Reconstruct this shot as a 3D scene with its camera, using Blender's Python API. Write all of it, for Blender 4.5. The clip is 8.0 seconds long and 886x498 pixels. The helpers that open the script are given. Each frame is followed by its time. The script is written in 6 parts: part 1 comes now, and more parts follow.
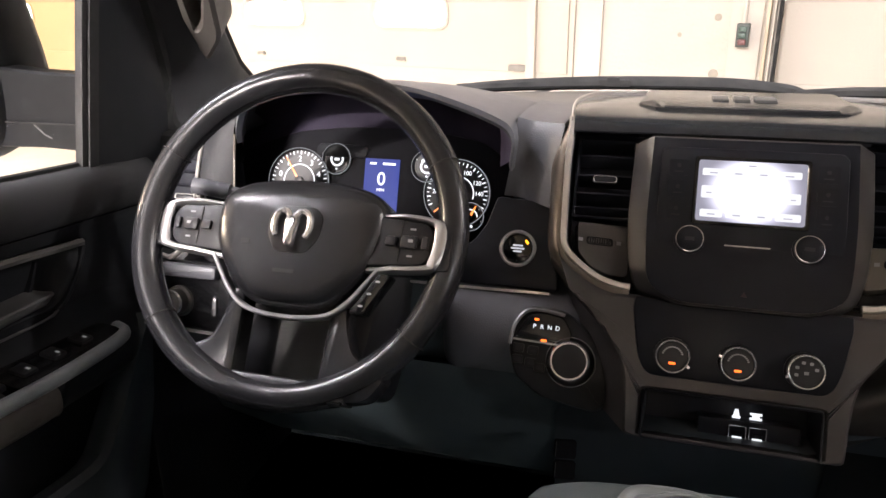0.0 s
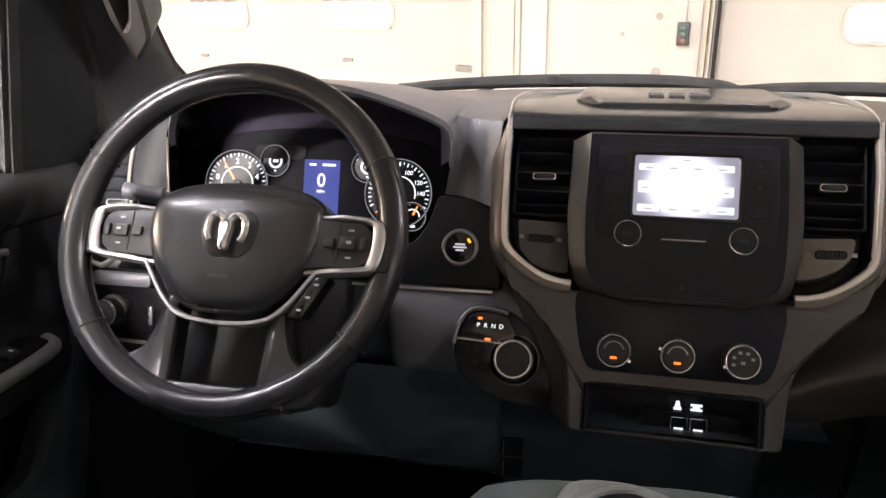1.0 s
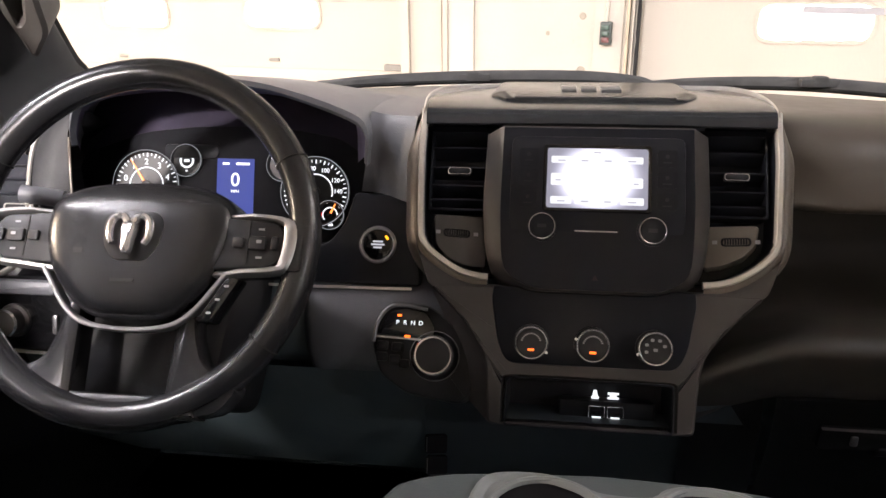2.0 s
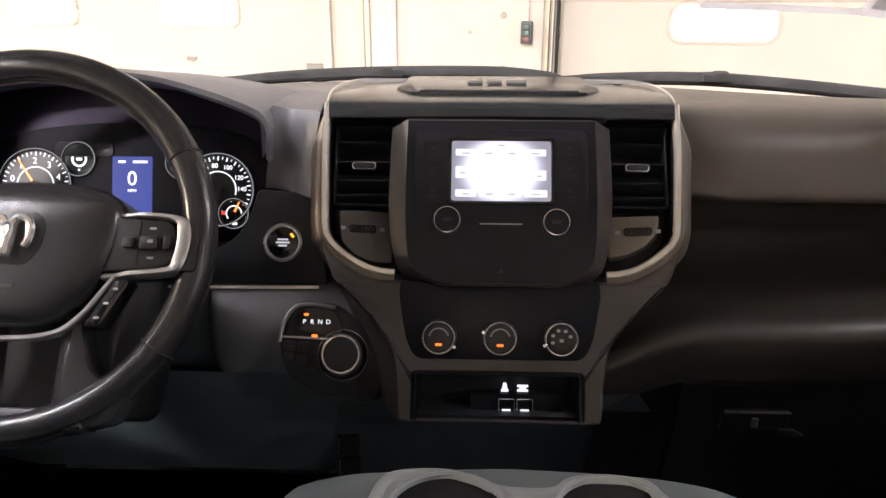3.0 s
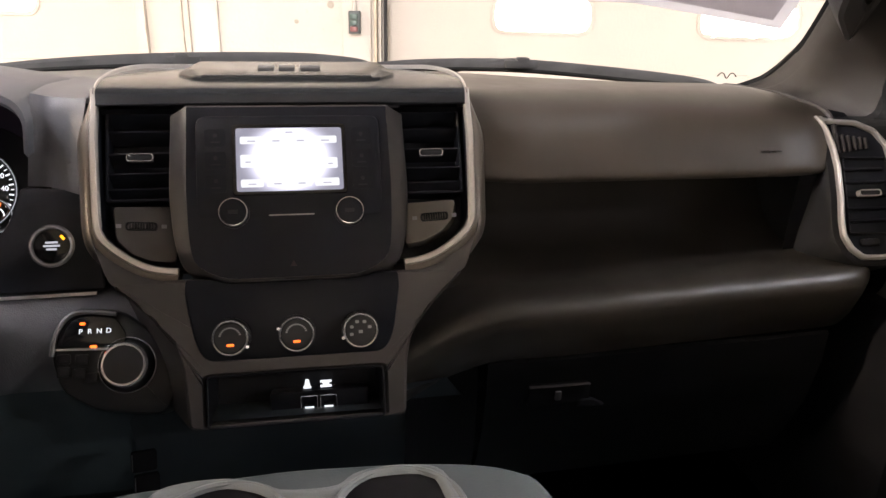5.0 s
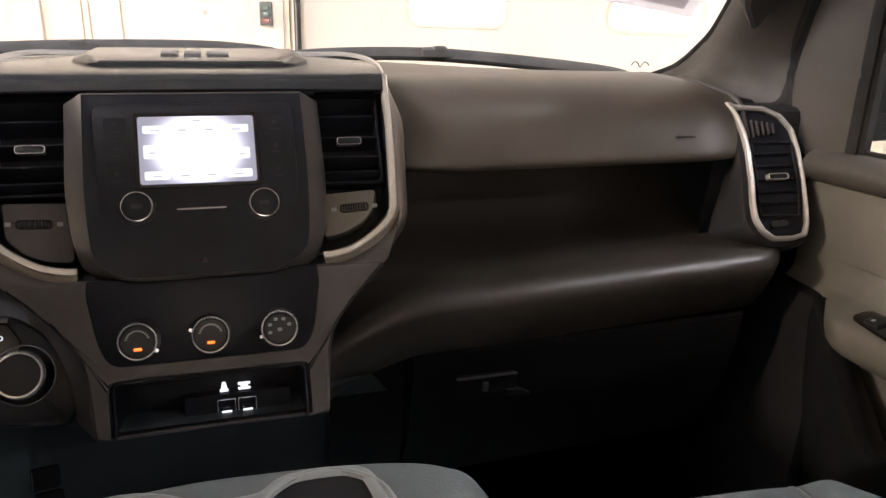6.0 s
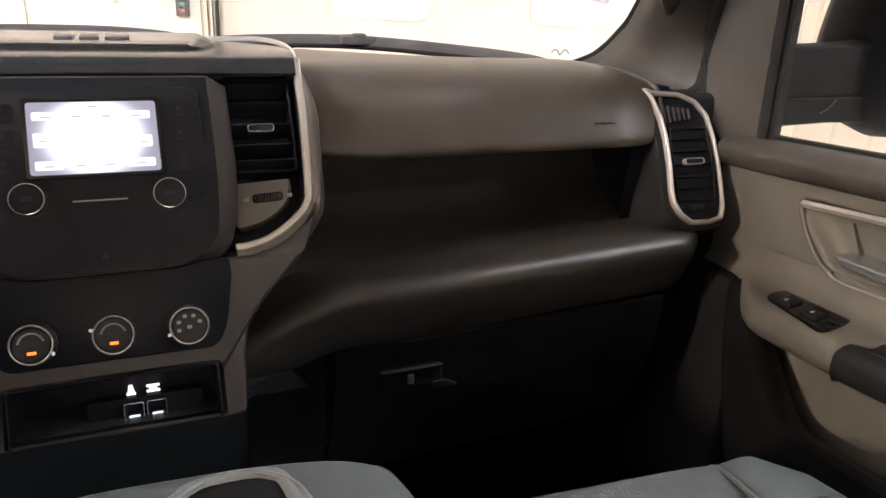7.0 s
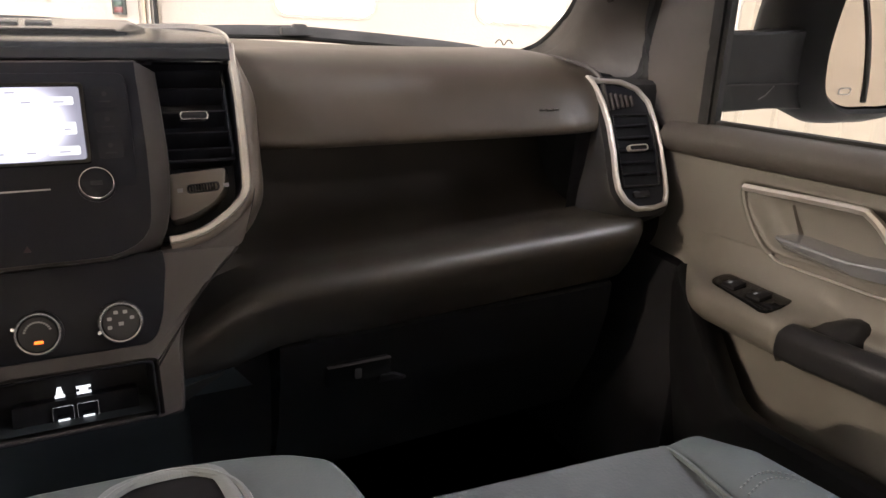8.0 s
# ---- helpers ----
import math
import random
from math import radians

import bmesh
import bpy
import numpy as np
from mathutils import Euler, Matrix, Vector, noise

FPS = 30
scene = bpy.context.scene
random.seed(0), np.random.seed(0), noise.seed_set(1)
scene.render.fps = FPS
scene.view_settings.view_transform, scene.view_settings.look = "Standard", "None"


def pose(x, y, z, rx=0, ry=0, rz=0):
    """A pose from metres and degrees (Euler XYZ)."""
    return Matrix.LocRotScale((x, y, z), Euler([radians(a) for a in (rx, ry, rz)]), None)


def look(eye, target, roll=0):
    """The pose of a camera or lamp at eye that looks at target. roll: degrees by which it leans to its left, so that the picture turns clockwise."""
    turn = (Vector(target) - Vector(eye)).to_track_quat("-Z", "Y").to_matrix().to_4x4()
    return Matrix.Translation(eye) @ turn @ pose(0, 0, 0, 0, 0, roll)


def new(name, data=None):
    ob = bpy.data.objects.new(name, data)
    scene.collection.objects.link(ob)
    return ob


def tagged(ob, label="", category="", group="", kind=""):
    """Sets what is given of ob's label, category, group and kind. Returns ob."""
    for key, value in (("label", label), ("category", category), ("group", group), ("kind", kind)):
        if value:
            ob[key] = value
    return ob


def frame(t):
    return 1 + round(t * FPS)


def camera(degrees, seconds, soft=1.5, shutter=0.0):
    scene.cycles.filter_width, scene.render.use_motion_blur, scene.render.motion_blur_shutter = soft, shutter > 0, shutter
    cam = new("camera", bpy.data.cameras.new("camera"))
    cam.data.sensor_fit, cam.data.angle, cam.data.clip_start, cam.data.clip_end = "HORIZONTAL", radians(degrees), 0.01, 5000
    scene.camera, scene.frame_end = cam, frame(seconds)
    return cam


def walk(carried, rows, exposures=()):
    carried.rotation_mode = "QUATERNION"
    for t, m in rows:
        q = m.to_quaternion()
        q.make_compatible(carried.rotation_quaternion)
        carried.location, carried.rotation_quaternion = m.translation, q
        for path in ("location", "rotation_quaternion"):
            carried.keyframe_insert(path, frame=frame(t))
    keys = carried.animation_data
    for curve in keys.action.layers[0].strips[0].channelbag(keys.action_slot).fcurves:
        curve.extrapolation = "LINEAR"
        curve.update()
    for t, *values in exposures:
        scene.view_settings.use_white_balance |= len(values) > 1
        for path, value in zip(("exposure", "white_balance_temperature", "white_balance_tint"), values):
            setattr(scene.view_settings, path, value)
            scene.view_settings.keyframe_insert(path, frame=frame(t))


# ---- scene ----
cam = camera(62.6, 8.0)
PATH = [
    (0, (-0.096, -0.708, 1.482), (-0.635, 1.094, 0.802), -0.7),
    (0.5, (-0.09, -0.702, 1.48), (-0.576, 1.115, 0.8), -0.7),
    (1, (-0.084, -0.697, 1.478), (-0.501, 1.137, 0.799), -0.8),
    (1.5, (-0.075, -0.693, 1.475), (-0.41, 1.158, 0.795), -0.7),
    (3, (-0.037, -0.677, 1.462), (-0.097, 1.203, 0.782), 0.1),
    (3.5, (-0.024, -0.672, 1.457), (0.011, 1.208, 0.775), 0.5),
    (4, (-0.014, -0.667, 1.451), (0.126, 1.207, 0.768), 0.8),
    (4.5, (0.001, -0.662, 1.449), (0.246, 1.199, 0.76), 1.1),
    (5, (0.019, -0.66, 1.452), (0.37, 1.182, 0.757), 1.4),
    (6.5, (0.025, -0.633, 1.434), (0.68, 1.12, 0.728), 2.6),
    (7, (0.038, -0.63, 1.429), (0.775, 1.089, 0.721), 2.9),
    (7.5, (0.048, -0.628, 1.419), (0.852, 1.064, 0.718), 2.9),
    (8, (0.049, -0.624, 1.412), (0.906, 1.042, 0.713), 3.0),
]
EXPOSURE = [(0.0, 0.77), (5.0, 0.78), (5.6, 0.86), (6.4, 1.03), (8.0, 1.0)]
walk(cam, [(t, look(eye, target, roll)) for t, eye, target, roll in PATH], EXPOSURE)

# ---------------- world, light, exposure ----------------
world = bpy.data.worlds.new("world")
scene.world = world
world.use_nodes = True
wn = world.node_tree
sky = wn.nodes.new("ShaderNodeTexSky")
sky.sky_type, sky.sun_disc = "NISHITA", False
sky.sun_elevation, sky.sun_rotation = radians(35), radians(200)
wn.links.new(sky.outputs[0], wn.nodes["Background"].inputs[0])
wn.nodes["Background"].inputs[1].default_value = 0.1

GARAGE_TURN = -11.5
WALL_O = Vector((0.33, 3.98, 0.0))


def lamp(name, m, sx, sy, watts, colour):
    data = bpy.data.lights.new(name, "AREA")
    data.shape, data.size, data.size_y, data.energy, data.color = "RECTANGLE", sx, sy, watts, colour
    ob = new(name, data)
    ob.matrix_world = m
    return ob


# ---------------- materials ----------------
def mat(name, colour, rough=0.5, metal=0.0, vary=0.12, scale=6.0, grain=0.0, grain_scale=900.0, wear=0.1, coat=0.0, spec=0.5):
    """Painted, moulded or metal surface: stains at one scale, grain in relief at another."""
    m = bpy.data.materials.new(name)
    m.use_nodes = True
    nt = m.node_tree
    b = nt.nodes["Principled BSDF"]
    b.inputs["Metallic"].default_value = metal
    b.inputs["Coat Weight"].default_value = coat
    b.inputs["Specular IOR Level"].default_value = spec
    tc = nt.nodes.new("ShaderNodeTexCoord")
    n1 = nt.nodes.new("ShaderNodeTexNoise")
    n1.inputs["Scale"].default_value, n1.inputs["Detail"].default_value = scale, 6.0
    nt.links.new(tc.outputs["Object"], n1.inputs["Vector"])
    ramp = nt.nodes.new("ShaderNodeMapRange")
    ramp.inputs["From Min"].default_value, ramp.inputs["From Max"].default_value = 0.3, 0.7
    ramp.inputs["To Min"].default_value, ramp.inputs["To Max"].default_value = 1 - vary, 1 + vary
    nt.links.new(n1.outputs["Fac"], ramp.inputs["Value"])
    mix = nt.nodes.new("ShaderNodeVectorMath")
    mix.operation = "SCALE"
    mix.inputs[0].default_value = colour
    nt.links.new(ramp.outputs[0], mix.inputs["Scale"])
    nt.links.new(mix.outputs[0], b.inputs["Base Color"])
    n2 = nt.nodes.new("ShaderNodeTexNoise")
    n2.inputs["Scale"].default_value, n2.inputs["Detail"].default_value = scale * 5, 2.0
    nt.links.new(tc.outputs["Object"], n2.inputs["Vector"])
    rr = nt.nodes.new("ShaderNodeMapRange")
    rr.inputs["From Min"].default_value, rr.inputs["From Max"].default_value = 0.1, 0.9
    rr.inputs["To Min"].default_value, rr.inputs["To Max"].default_value = rough * (1 - wear), min(1, rough * (1 + wear))
    nt.links.new(n2.outputs["Fac"], rr.inputs["Value"])
    nt.links.new(rr.outputs[0], b.inputs["Roughness"])
    if grain > 0:
        v = nt.nodes.new("ShaderNodeTexVoronoi")
        v.inputs["Scale"].default_value = grain_scale
        nt.links.new(tc.outputs["Object"], v.inputs["Vector"])
        bump = nt.nodes.new("ShaderNodeBump")
        bump.inputs["Strength"].default_value, bump.inputs["Distance"].default_value = grain, 0.35 / grain_scale
        nt.links.new(v.outputs["Distance"], bump.inputs["Height"])
        nt.links.new(bump.outputs[0], b.inputs["Normal"])
    return m


def glow(name, colour, strength):
    m = bpy.data.materials.new(name)
    m.use_nodes = True
    b = m.node_tree.nodes["Principled BSDF"]
    b.inputs["Base Color"].default_value = (0.02, 0.02, 0.02, 1)
    b.inputs["Roughness"].default_value = 0.3
    b.inputs["Emission Color"].default_value = (*colour, 1)
    b.inputs["Emission Strength"].default_value = 0.76 * strength
    return m


def glass_mat(name, tint=(1, 1, 1)):
    m = bpy.data.materials.new(name)
    m.use_nodes = True
    b = m.node_tree.nodes["Principled BSDF"]
    b.inputs["Base Color"].default_value = (*tint, 1)
    b.inputs["Transmission Weight"].default_value = 1.0
    b.inputs["Roughness"].default_value, b.inputs["IOR"].default_value = 0.0, 1.12
    return m


DASH = mat("dash_vinyl", (0.097, 0.099, 0.110), 0.38, vary=0.15, scale=9, grain=0.35, grain_scale=700)
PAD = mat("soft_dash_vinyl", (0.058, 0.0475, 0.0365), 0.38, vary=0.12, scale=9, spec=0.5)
# lower pad: a darker copy of the vinyl, the tray's shade in its colour
PAD_LOW = mat("shaded_dash_vinyl", (0.029, 0.025, 0.0205), 0.42, vary=0.1, scale=9, spec=0.42)
CHEEK = mat("satin_bronze_cheek", (0.14, 0.118, 0.095), 0.36, metal=0.3, vary=0.08, scale=10)
STACK = mat("dark_stack_plastic", (0.041, 0.037, 0.035), 0.40, vary=0.15, scale=12)
PANEL_BLACK = mat("satin_panel_black", (0.0105, 0.0112, 0.0145), 0.34, vary=0.1, scale=20, wear=0.05, spec=0.16)
PRINT_FAINT = mat("faint_grey_print", (0.026, 0.026, 0.028), 0.6, spec=0.2)
RING_LIGHT = glow("gauge_ring_light", (0.8, 0.82, 0.9), 0.45)
CLUSTER_BLACK = mat("matt_cluster_black", (0.0055, 0.0054, 0.0072), 0.6, vary=0.1, scale=20, spec=0.06)
MATT_BLACK = mat("matt_black_plastic", (0.009, 0.009, 0.0105), 0.85, vary=0.1, spec=0.05)
# same plastic as the lower dash, with the passenger footwell's shade in its colour
GLOVEBOX = mat("shaded_lower_plastic", (0.0065, 0.0067, 0.0075), 0.5, vary=0.15, scale=9, grain=0.3, grain_scale=800, spec=0.12)
DASH_LOW = mat("lower_dash_plastic", (0.030, 0.037, 0.042), 0.45, vary=0.15, scale=9, grain=0.3, grain_scale=800, spec=0.25)
SATIN_BLACK = mat("satin_black_plastic", (0.015, 0.015, 0.0165), 0.36, vary=0.2, scale=14, grain=0.1, spec=0.3)
DASH_TOP = mat("dash_top_vinyl", (0.075, 0.075, 0.077), 0.30, vary=0.1, scale=9, grain=0.2, grain_scale=700, spec=0.6)
# lit copy of the dark panel, for the right thumbwheel only
PANEL_LIT = mat("lit_thumbwheel_panel", (0.13, 0.115, 0.095), 0.45, metal=0.2, vary=0.08, scale=14)
# driver's side of the same plastic, lifted for the light in that footwell
KNEE_LOW = mat("lit_lower_plastic", (0.046, 0.062, 0.068), 0.55, vary=0.2, scale=9, grain=0.3, grain_scale=800)
GLOSS_BLACK = mat("gloss_black_plastic", (0.008, 0.008, 0.009), 0.14, vary=0.2, scale=20, coat=0.3)
LEATHER_BLACK = mat("black_leather", (0.016, 0.0162, 0.018), 0.23, vary=0.1, scale=12, grain=0.15, grain_scale=900, wear=0.05)
SILVER = mat("satin_silver_trim", (0.66, 0.635, 0.60), 0.30, metal=0.7, vary=0.03, scale=12, wear=0.04)
SPOKE = mat("satin_grey_spoke_metal", (0.40, 0.395, 0.395), 0.33, metal=0.75, vary=0.03, scale=12, wear=0.04)
CHROME = mat("chrome", (0.70, 0.70, 0.71), 0.20, metal=0.85, vary=0.05, scale=20)
CARPET = mat("black_carpet", (0.085, 0.108, 0.118), 0.95, vary=0.3, scale=40, grain=0.8, grain_scale=260)
SEAT_GREY = mat("grey_vinyl", (0.068, 0.082, 0.088), 0.5, vary=0.06, scale=8, grain=0.12, grain_scale=480)
SEAT_DARK = mat("dark_grey_cloth", (0.048, 0.056, 0.061), 0.85, vary=0.08, scale=10, grain=0.3, grain_scale=350)
CONSOLE_GREY = mat("light_grey_console_plastic", (0.165, 0.18, 0.19), 0.32, vary=0.1, scale=8, grain=0.3)
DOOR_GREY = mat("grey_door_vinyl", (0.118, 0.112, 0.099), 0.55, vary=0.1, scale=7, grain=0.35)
# driver door: the grey vinyl darkened by the shade on that side
DOOR_SHADED = mat("shaded_door_vinyl", (0.0085, 0.0095, 0.0112), 0.6, spec=0.15, vary=0.15, scale=7, grain=0.35)
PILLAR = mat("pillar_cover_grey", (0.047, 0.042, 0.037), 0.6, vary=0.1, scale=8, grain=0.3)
# the grey cover with the driver side's shade mixed in, reused on cab walls
PILLAR_DARK = mat("shaded_pillar_cover", (0.019, 0.0195, 0.0215), 0.6, spec=0.3, vary=0.12, scale=8, grain=0.3)
HEADLINER = mat("headliner_cloth", (0.72, 0.63, 0.52), 0.95, vary=0.08, scale=20, grain=0.5, grain_scale=300)
RUBBER = mat("black_rubber", (0.013, 0.013, 0.013), 0.75, spec=0.3, vary=0.2, scale=20)
WIPER = mat("weathered_wiper_plastic", (0.085, 0.085, 0.085), 0.55, vary=0.25, scale=25)
MIRROR_SHELL = mat("textured_mirror_plastic", (0.007, 0.0074, 0.0082), 0.6, vary=0.15, scale=15, spec=0.12)
MIRROR = mat("mirror_glass", (0.36, 0.32, 0.27), 0.02, metal=1.0, vary=0.0)
WHITE_PAINT = mat("white_car_paint", (0.78, 0.77, 0.75), 0.25, vary=0.03, scale=3, coat=0.6)
GLASS = glass_mat("clear_glass", (0.97, 0.985, 0.98))
CREAM = mat("cream_painted_steel", (0.47, 0.425, 0.365), 0.5, vary=0.05, scale=1.5, grain=0.15, grain_scale=60)
BEIGE_STEEL = mat("beige_painted_steel", (0.27, 0.24, 0.19), 0.5, vary=0.05, scale=1.5)
DULL_METAL = mat("dull_grey_metal", (0.22, 0.21, 0.19), 0.7)
WARM_STEEL = mat("warm_lit_steel", (0.40, 0.29, 0.16), 0.5, vary=0.05, scale=1.5, grain=0.15, grain_scale=60)
WALL_PAINT = mat("off_white_wall_paint", (0.50, 0.465, 0.41), 0.7, vary=0.06, scale=1.2, grain=0.3, grain_scale=40)
GALV = mat("galvanised_steel", (0.45, 0.44, 0.42), 0.45, metal=0.6, vary=0.2, scale=8)
CONCRETE = mat("stained_concrete", (0.52, 0.50, 0.47), 0.6, vary=0.2, scale=1.5, grain=0.5, grain_scale=60)
CEIL_DARK = mat("dark_ceiling_sheet", (0.10, 0.105, 0.12), 0.8, vary=0.1, scale=2)
CEIL = mat("white_panel_paint", (0.52, 0.48, 0.43), 0.8, vary=0.05, scale=2)
ICON_WHITE = glow("icon_white", (0.9, 0.93, 1.0), 1.0)
ICON_DIM = mat("icon_grey_print", (0.25, 0.25, 0.26), 0.5)
ORANGE = glow("amber_led", (1.0, 0.13, 0.012), 2.4)
NEEDLE = glow("orange_needle", (1.0, 0.25, 0.05), 2.0)
DIAL_WHITE = glow("dial_white", (0.9, 0.92, 1.0), 1.3)
BLUE_SCREEN = glow("blue_cluster_screen", (0.055, 0.08, 0.38), 0.75)
BLUE_SCREEN.node_tree.nodes["Principled BSDF"].inputs["Specular IOR Level"].default_value = 0.05
BLUE_SCREEN.node_tree.nodes["Principled BSDF"].inputs["Roughness"].default_value = 0.6
DAYLIGHT = glow("overcast_daylight", (1.0, 0.98, 0.94), 6.0)
TUBE_GLOW = glow("fluorescent_tube", (1.0, 0.9, 0.74), 8.0)
TRIM_DARK = mat("dark_satin_trim", (0.10, 0.10, 0.10), 0.4, metal=0.3)
# lining: purple holds the screen's reflection; back darkened, shaded hood underside lightened
LINING_BACK = mat("dimmed_cluster_lining", (0.022, 0.018, 0.030), 0.7, vary=0.2, scale=14, spec=0.1)
LINING = mat("lifted_hood_lining", (0.16, 0.135, 0.21), 0.6, vary=0.2, scale=14, spec=0.2)
BROW_MAT = mat("satin_brow_plastic", (0.016, 0.0175, 0.020), 0.18, vary=0.1, scale=9, wear=0.04)
LEVER = mat("smoked_satin_metal", (0.46, 0.475, 0.51), 0.26, metal=0.7)
RED_BTN = mat("red_push_button", (0.13, 0.025, 0.022), 0.4)
GREEN_BTN = mat("green_push_button", (0.022, 0.055, 0.038), 0.4)
DARK_BOX = mat("dark_switch_box", (0.05, 0.06, 0.055), 0.5)


# ---------------- mesh helpers ----------------
def finish(name, bm, material, parent=None, label="", smooth=38):
    smooth = 0 if material is GLASS else smooth
    bmesh.ops.remove_doubles(bm, verts=bm.verts, dist=1e-6)
    bmesh.ops.recalc_face_normals(bm, faces=bm.faces)
    me = bpy.data.meshes.new(name)
    bm.to_mesh(me)
    bm.free()
    me.materials.append(material)
    if smooth:
        me.shade_smooth()
        me.set_sharp_from_angle(angle=radians(smooth))
    ob = new(name, me)
    if parent is not None:
        ob.parent = parent
        ob.matrix_parent_inverse = parent.matrix_world.inverted()
    if label:
        ob["label"] = label
    return ob


def part(name, bm, material, parent, label=""):
    return finish(name, bm, material, parent, label)


def thing(name, label, category, group="", at=(0, 0, 0)):
    ob = new(name)
    ob.empty_display_size = 0.05
    ob.location = at
    ob.matrix_world = Matrix.Translation(at)
    return tagged(ob, label, category, group)


def B():
    return bmesh.new()


def plane(x, y, z, b=0.0, yaw=0.0):
    """A face leaning away from the driver by b metres a metre of height: u right, v up the face, w towards the cabin."""
    n = math.sqrt(1 + b * b)
    m = Matrix(((1, 0, 0, 0), (0, b / n, -1 / n, 0), (0, 1 / n, b / n, 0), (0, 0, 0, 1)))
    return Matrix.Translation((x, y, z)) @ Matrix.Rotation(radians(yaw), 4, "Z") @ m


def rounded(pts, r, n=4):
    """Fillet the corners of a closed outline."""
    out = []
    k = len(pts)
    for i in range(k):
        p, a, c = Vector(pts[i]), Vector(pts[i - 1]), Vector(pts[(i + 1) % k])
        rr = r[i] if isinstance(r, (list, tuple)) else r
        d1, d2 = (a - p), (c - p)
        l = min(rr, d1.length * 0.49, d2.length * 0.49)
        p1, p2 = p + d1.normalized() * l, p + d2.normalized() * l
        for j in range(n + 1):
            t = j / n
            out.append((1 - t) ** 2 * p1 + 2 * t * (1 - t) * p + t * t * p2)
    return out


def rect(cx, cy, w, h):
    return [(cx - w / 2, cy - h / 2), (cx + w / 2, cy - h / 2), (cx + w / 2, cy + h / 2), (cx - w / 2, cy + h / 2)]


def circle(cx, cy, r, n=32):
    return [Vector((cx + r * math.cos(2 * math.pi * i / n), cy + r * math.sin(2 * math.pi * i / n))) for i in range(n)]


def inset(pts, d):
    """Move a closed outline inwards by d."""
    pts = [Vector(p) for p in pts]
    k = len(pts)
    area = sum(pts[i - 1].x * pts[i].y - pts[i].x * pts[i - 1].y for i in range(k))
    s = 1 if area > 0 else -1
    out = []
    for i in range(k):
        e1, e2 = pts[i] - pts[i - 1], pts[(i + 1) % k] - pts[i]
        n1 = Vector((-e1.y, e1.x)).normalized() if e1.length > 1e-9 else Vector((0, 0))
        n2 = Vector((-e2.y, e2.x)).normalized() if e2.length > 1e-9 else n1
        if n1.length == 0:
            n1 = n2
        nn = n1 + n2
        nn = nn / max(0.35, nn.length_squared / 2) if nn.length > 1e-6 else n1
        out.append(pts[i] + nn * d * s)
    return out


def ring(bm, pts, m, w):
    return [bm.verts.new(m @ Vector((p[0], p[1], w))) for p in pts]


def skin(bm, a, b, closed=True):
    k = len(a)
    for i in range(k if closed else k - 1):
        j = (i + 1) % k
        bm.faces.new((a[i], a[j], b[j], b[i]))


def prism(bm, pts, m, w0, w1, bevel=0.0, back=True):
    """Extrude an outline from w0 to w1, with a rounded front edge."""
    r0 = ring(bm, pts, m, w0)
    if back:
        bm.faces.new(r0)
    last = r0
    if bevel > 0:
        s = 1 if w1 > w0 else -1
        for f, d in ((1.0, 0.0), (0.3, 0.3), (0.0, 1.0)):
            r = ring(bm, inset(pts, bevel * d) if d else pts, m, w1 - s * bevel * f)
            skin(bm, last, r)
            last = r
    else:
        r = ring(bm, pts, m, w1)
        skin(bm, last, r)
        last = r
    bm.faces.new(last)
    return bm


def hollow(bm, outer, inner, m, w0, w1, bevel=0.0):
    """A flat ring between two outlines of the same count."""
    a0, b0 = ring(bm, outer, m, w0), ring(bm, inner, m, w0)
    if bevel:
        a1, b1 = ring(bm, outer, m, w1 - bevel), ring(bm, inner, m, w1 - bevel)
        a2, b2 = ring(bm, inset(outer, bevel), m, w1), ring(bm, inset(inner, -bevel), m, w1)
        skin(bm, a0, a1), skin(bm, a1, a2), skin(bm, a2, b2), skin(bm, b2, b1), skin(bm, b1, b0), skin(bm, b0, a0)
    else:
        a1, b1 = ring(bm, outer, m, w1), ring(bm, inner, m, w1)
        skin(bm, a0, a1), skin(bm, a1, b1), skin(bm, b1, b0), skin(bm, b0, a0)
    return bm


def box(bm, x0, x1, y0, y1, z0, z1, bevel=0.0, m=None):
    mm = m or Matrix.Identity(4)
    pts = [(x0, y0), (x1, y0), (x1, y1), (x0, y1)]
    if bevel > 0:
        pts = rounded(pts, bevel, 2)
    return prism(bm, pts, mm, z0, z1, bevel)


def loft(bm, rings, closed=False, caps=False):
    """Skin a row of sections, each a list of points."""
    vs = [[bm.verts.new(p) for p in r] for r in rings]
    for a, b in zip(vs, vs[1:]):
        skin(bm, a, b, closed)
    if caps:
        bm.faces.new(vs[0]), bm.faces.new(vs[-1])
    return bm


def fill_round(bm, outer, holes):
    """Close a flat outline but for round holes in it."""
    edges = []
    for loop in [outer] + holes:
        for a, b in zip(loop, loop[1:] + loop[:1]):
            edges.append(bm.edges.get((a, b)) or bm.edges.new((a, b)))
    bmesh.ops.triangle_fill(bm, use_beauty=True, edges=edges)


def smooth_line(pts, n=6, closed=False):
    """A Catmull-Rom line through the points."""
    p = [Vector(q) for q in pts]
    k = len(p)
    out = []
    for i in range(k if closed else k - 1):
        p0 = p[i - 1] if closed or i > 0 else p[0] * 2 - p[1]
        p1, p2 = p[i], p[(i + 1) % k]
        p3 = p[(i + 2) % k] if closed or i + 2 < k else p2 * 2 - p1
        for j in range(n):
            t = j / n
            out.append(0.5 * ((2 * p1) + (p2 - p0) * t + (2 * p0 - 5 * p1 + 4 * p2 - p3) * t * t + (3 * p1 - p0 - 3 * p2 + p3) * t ** 3))
    if not closed:
        out.append(p[-1])
    return out


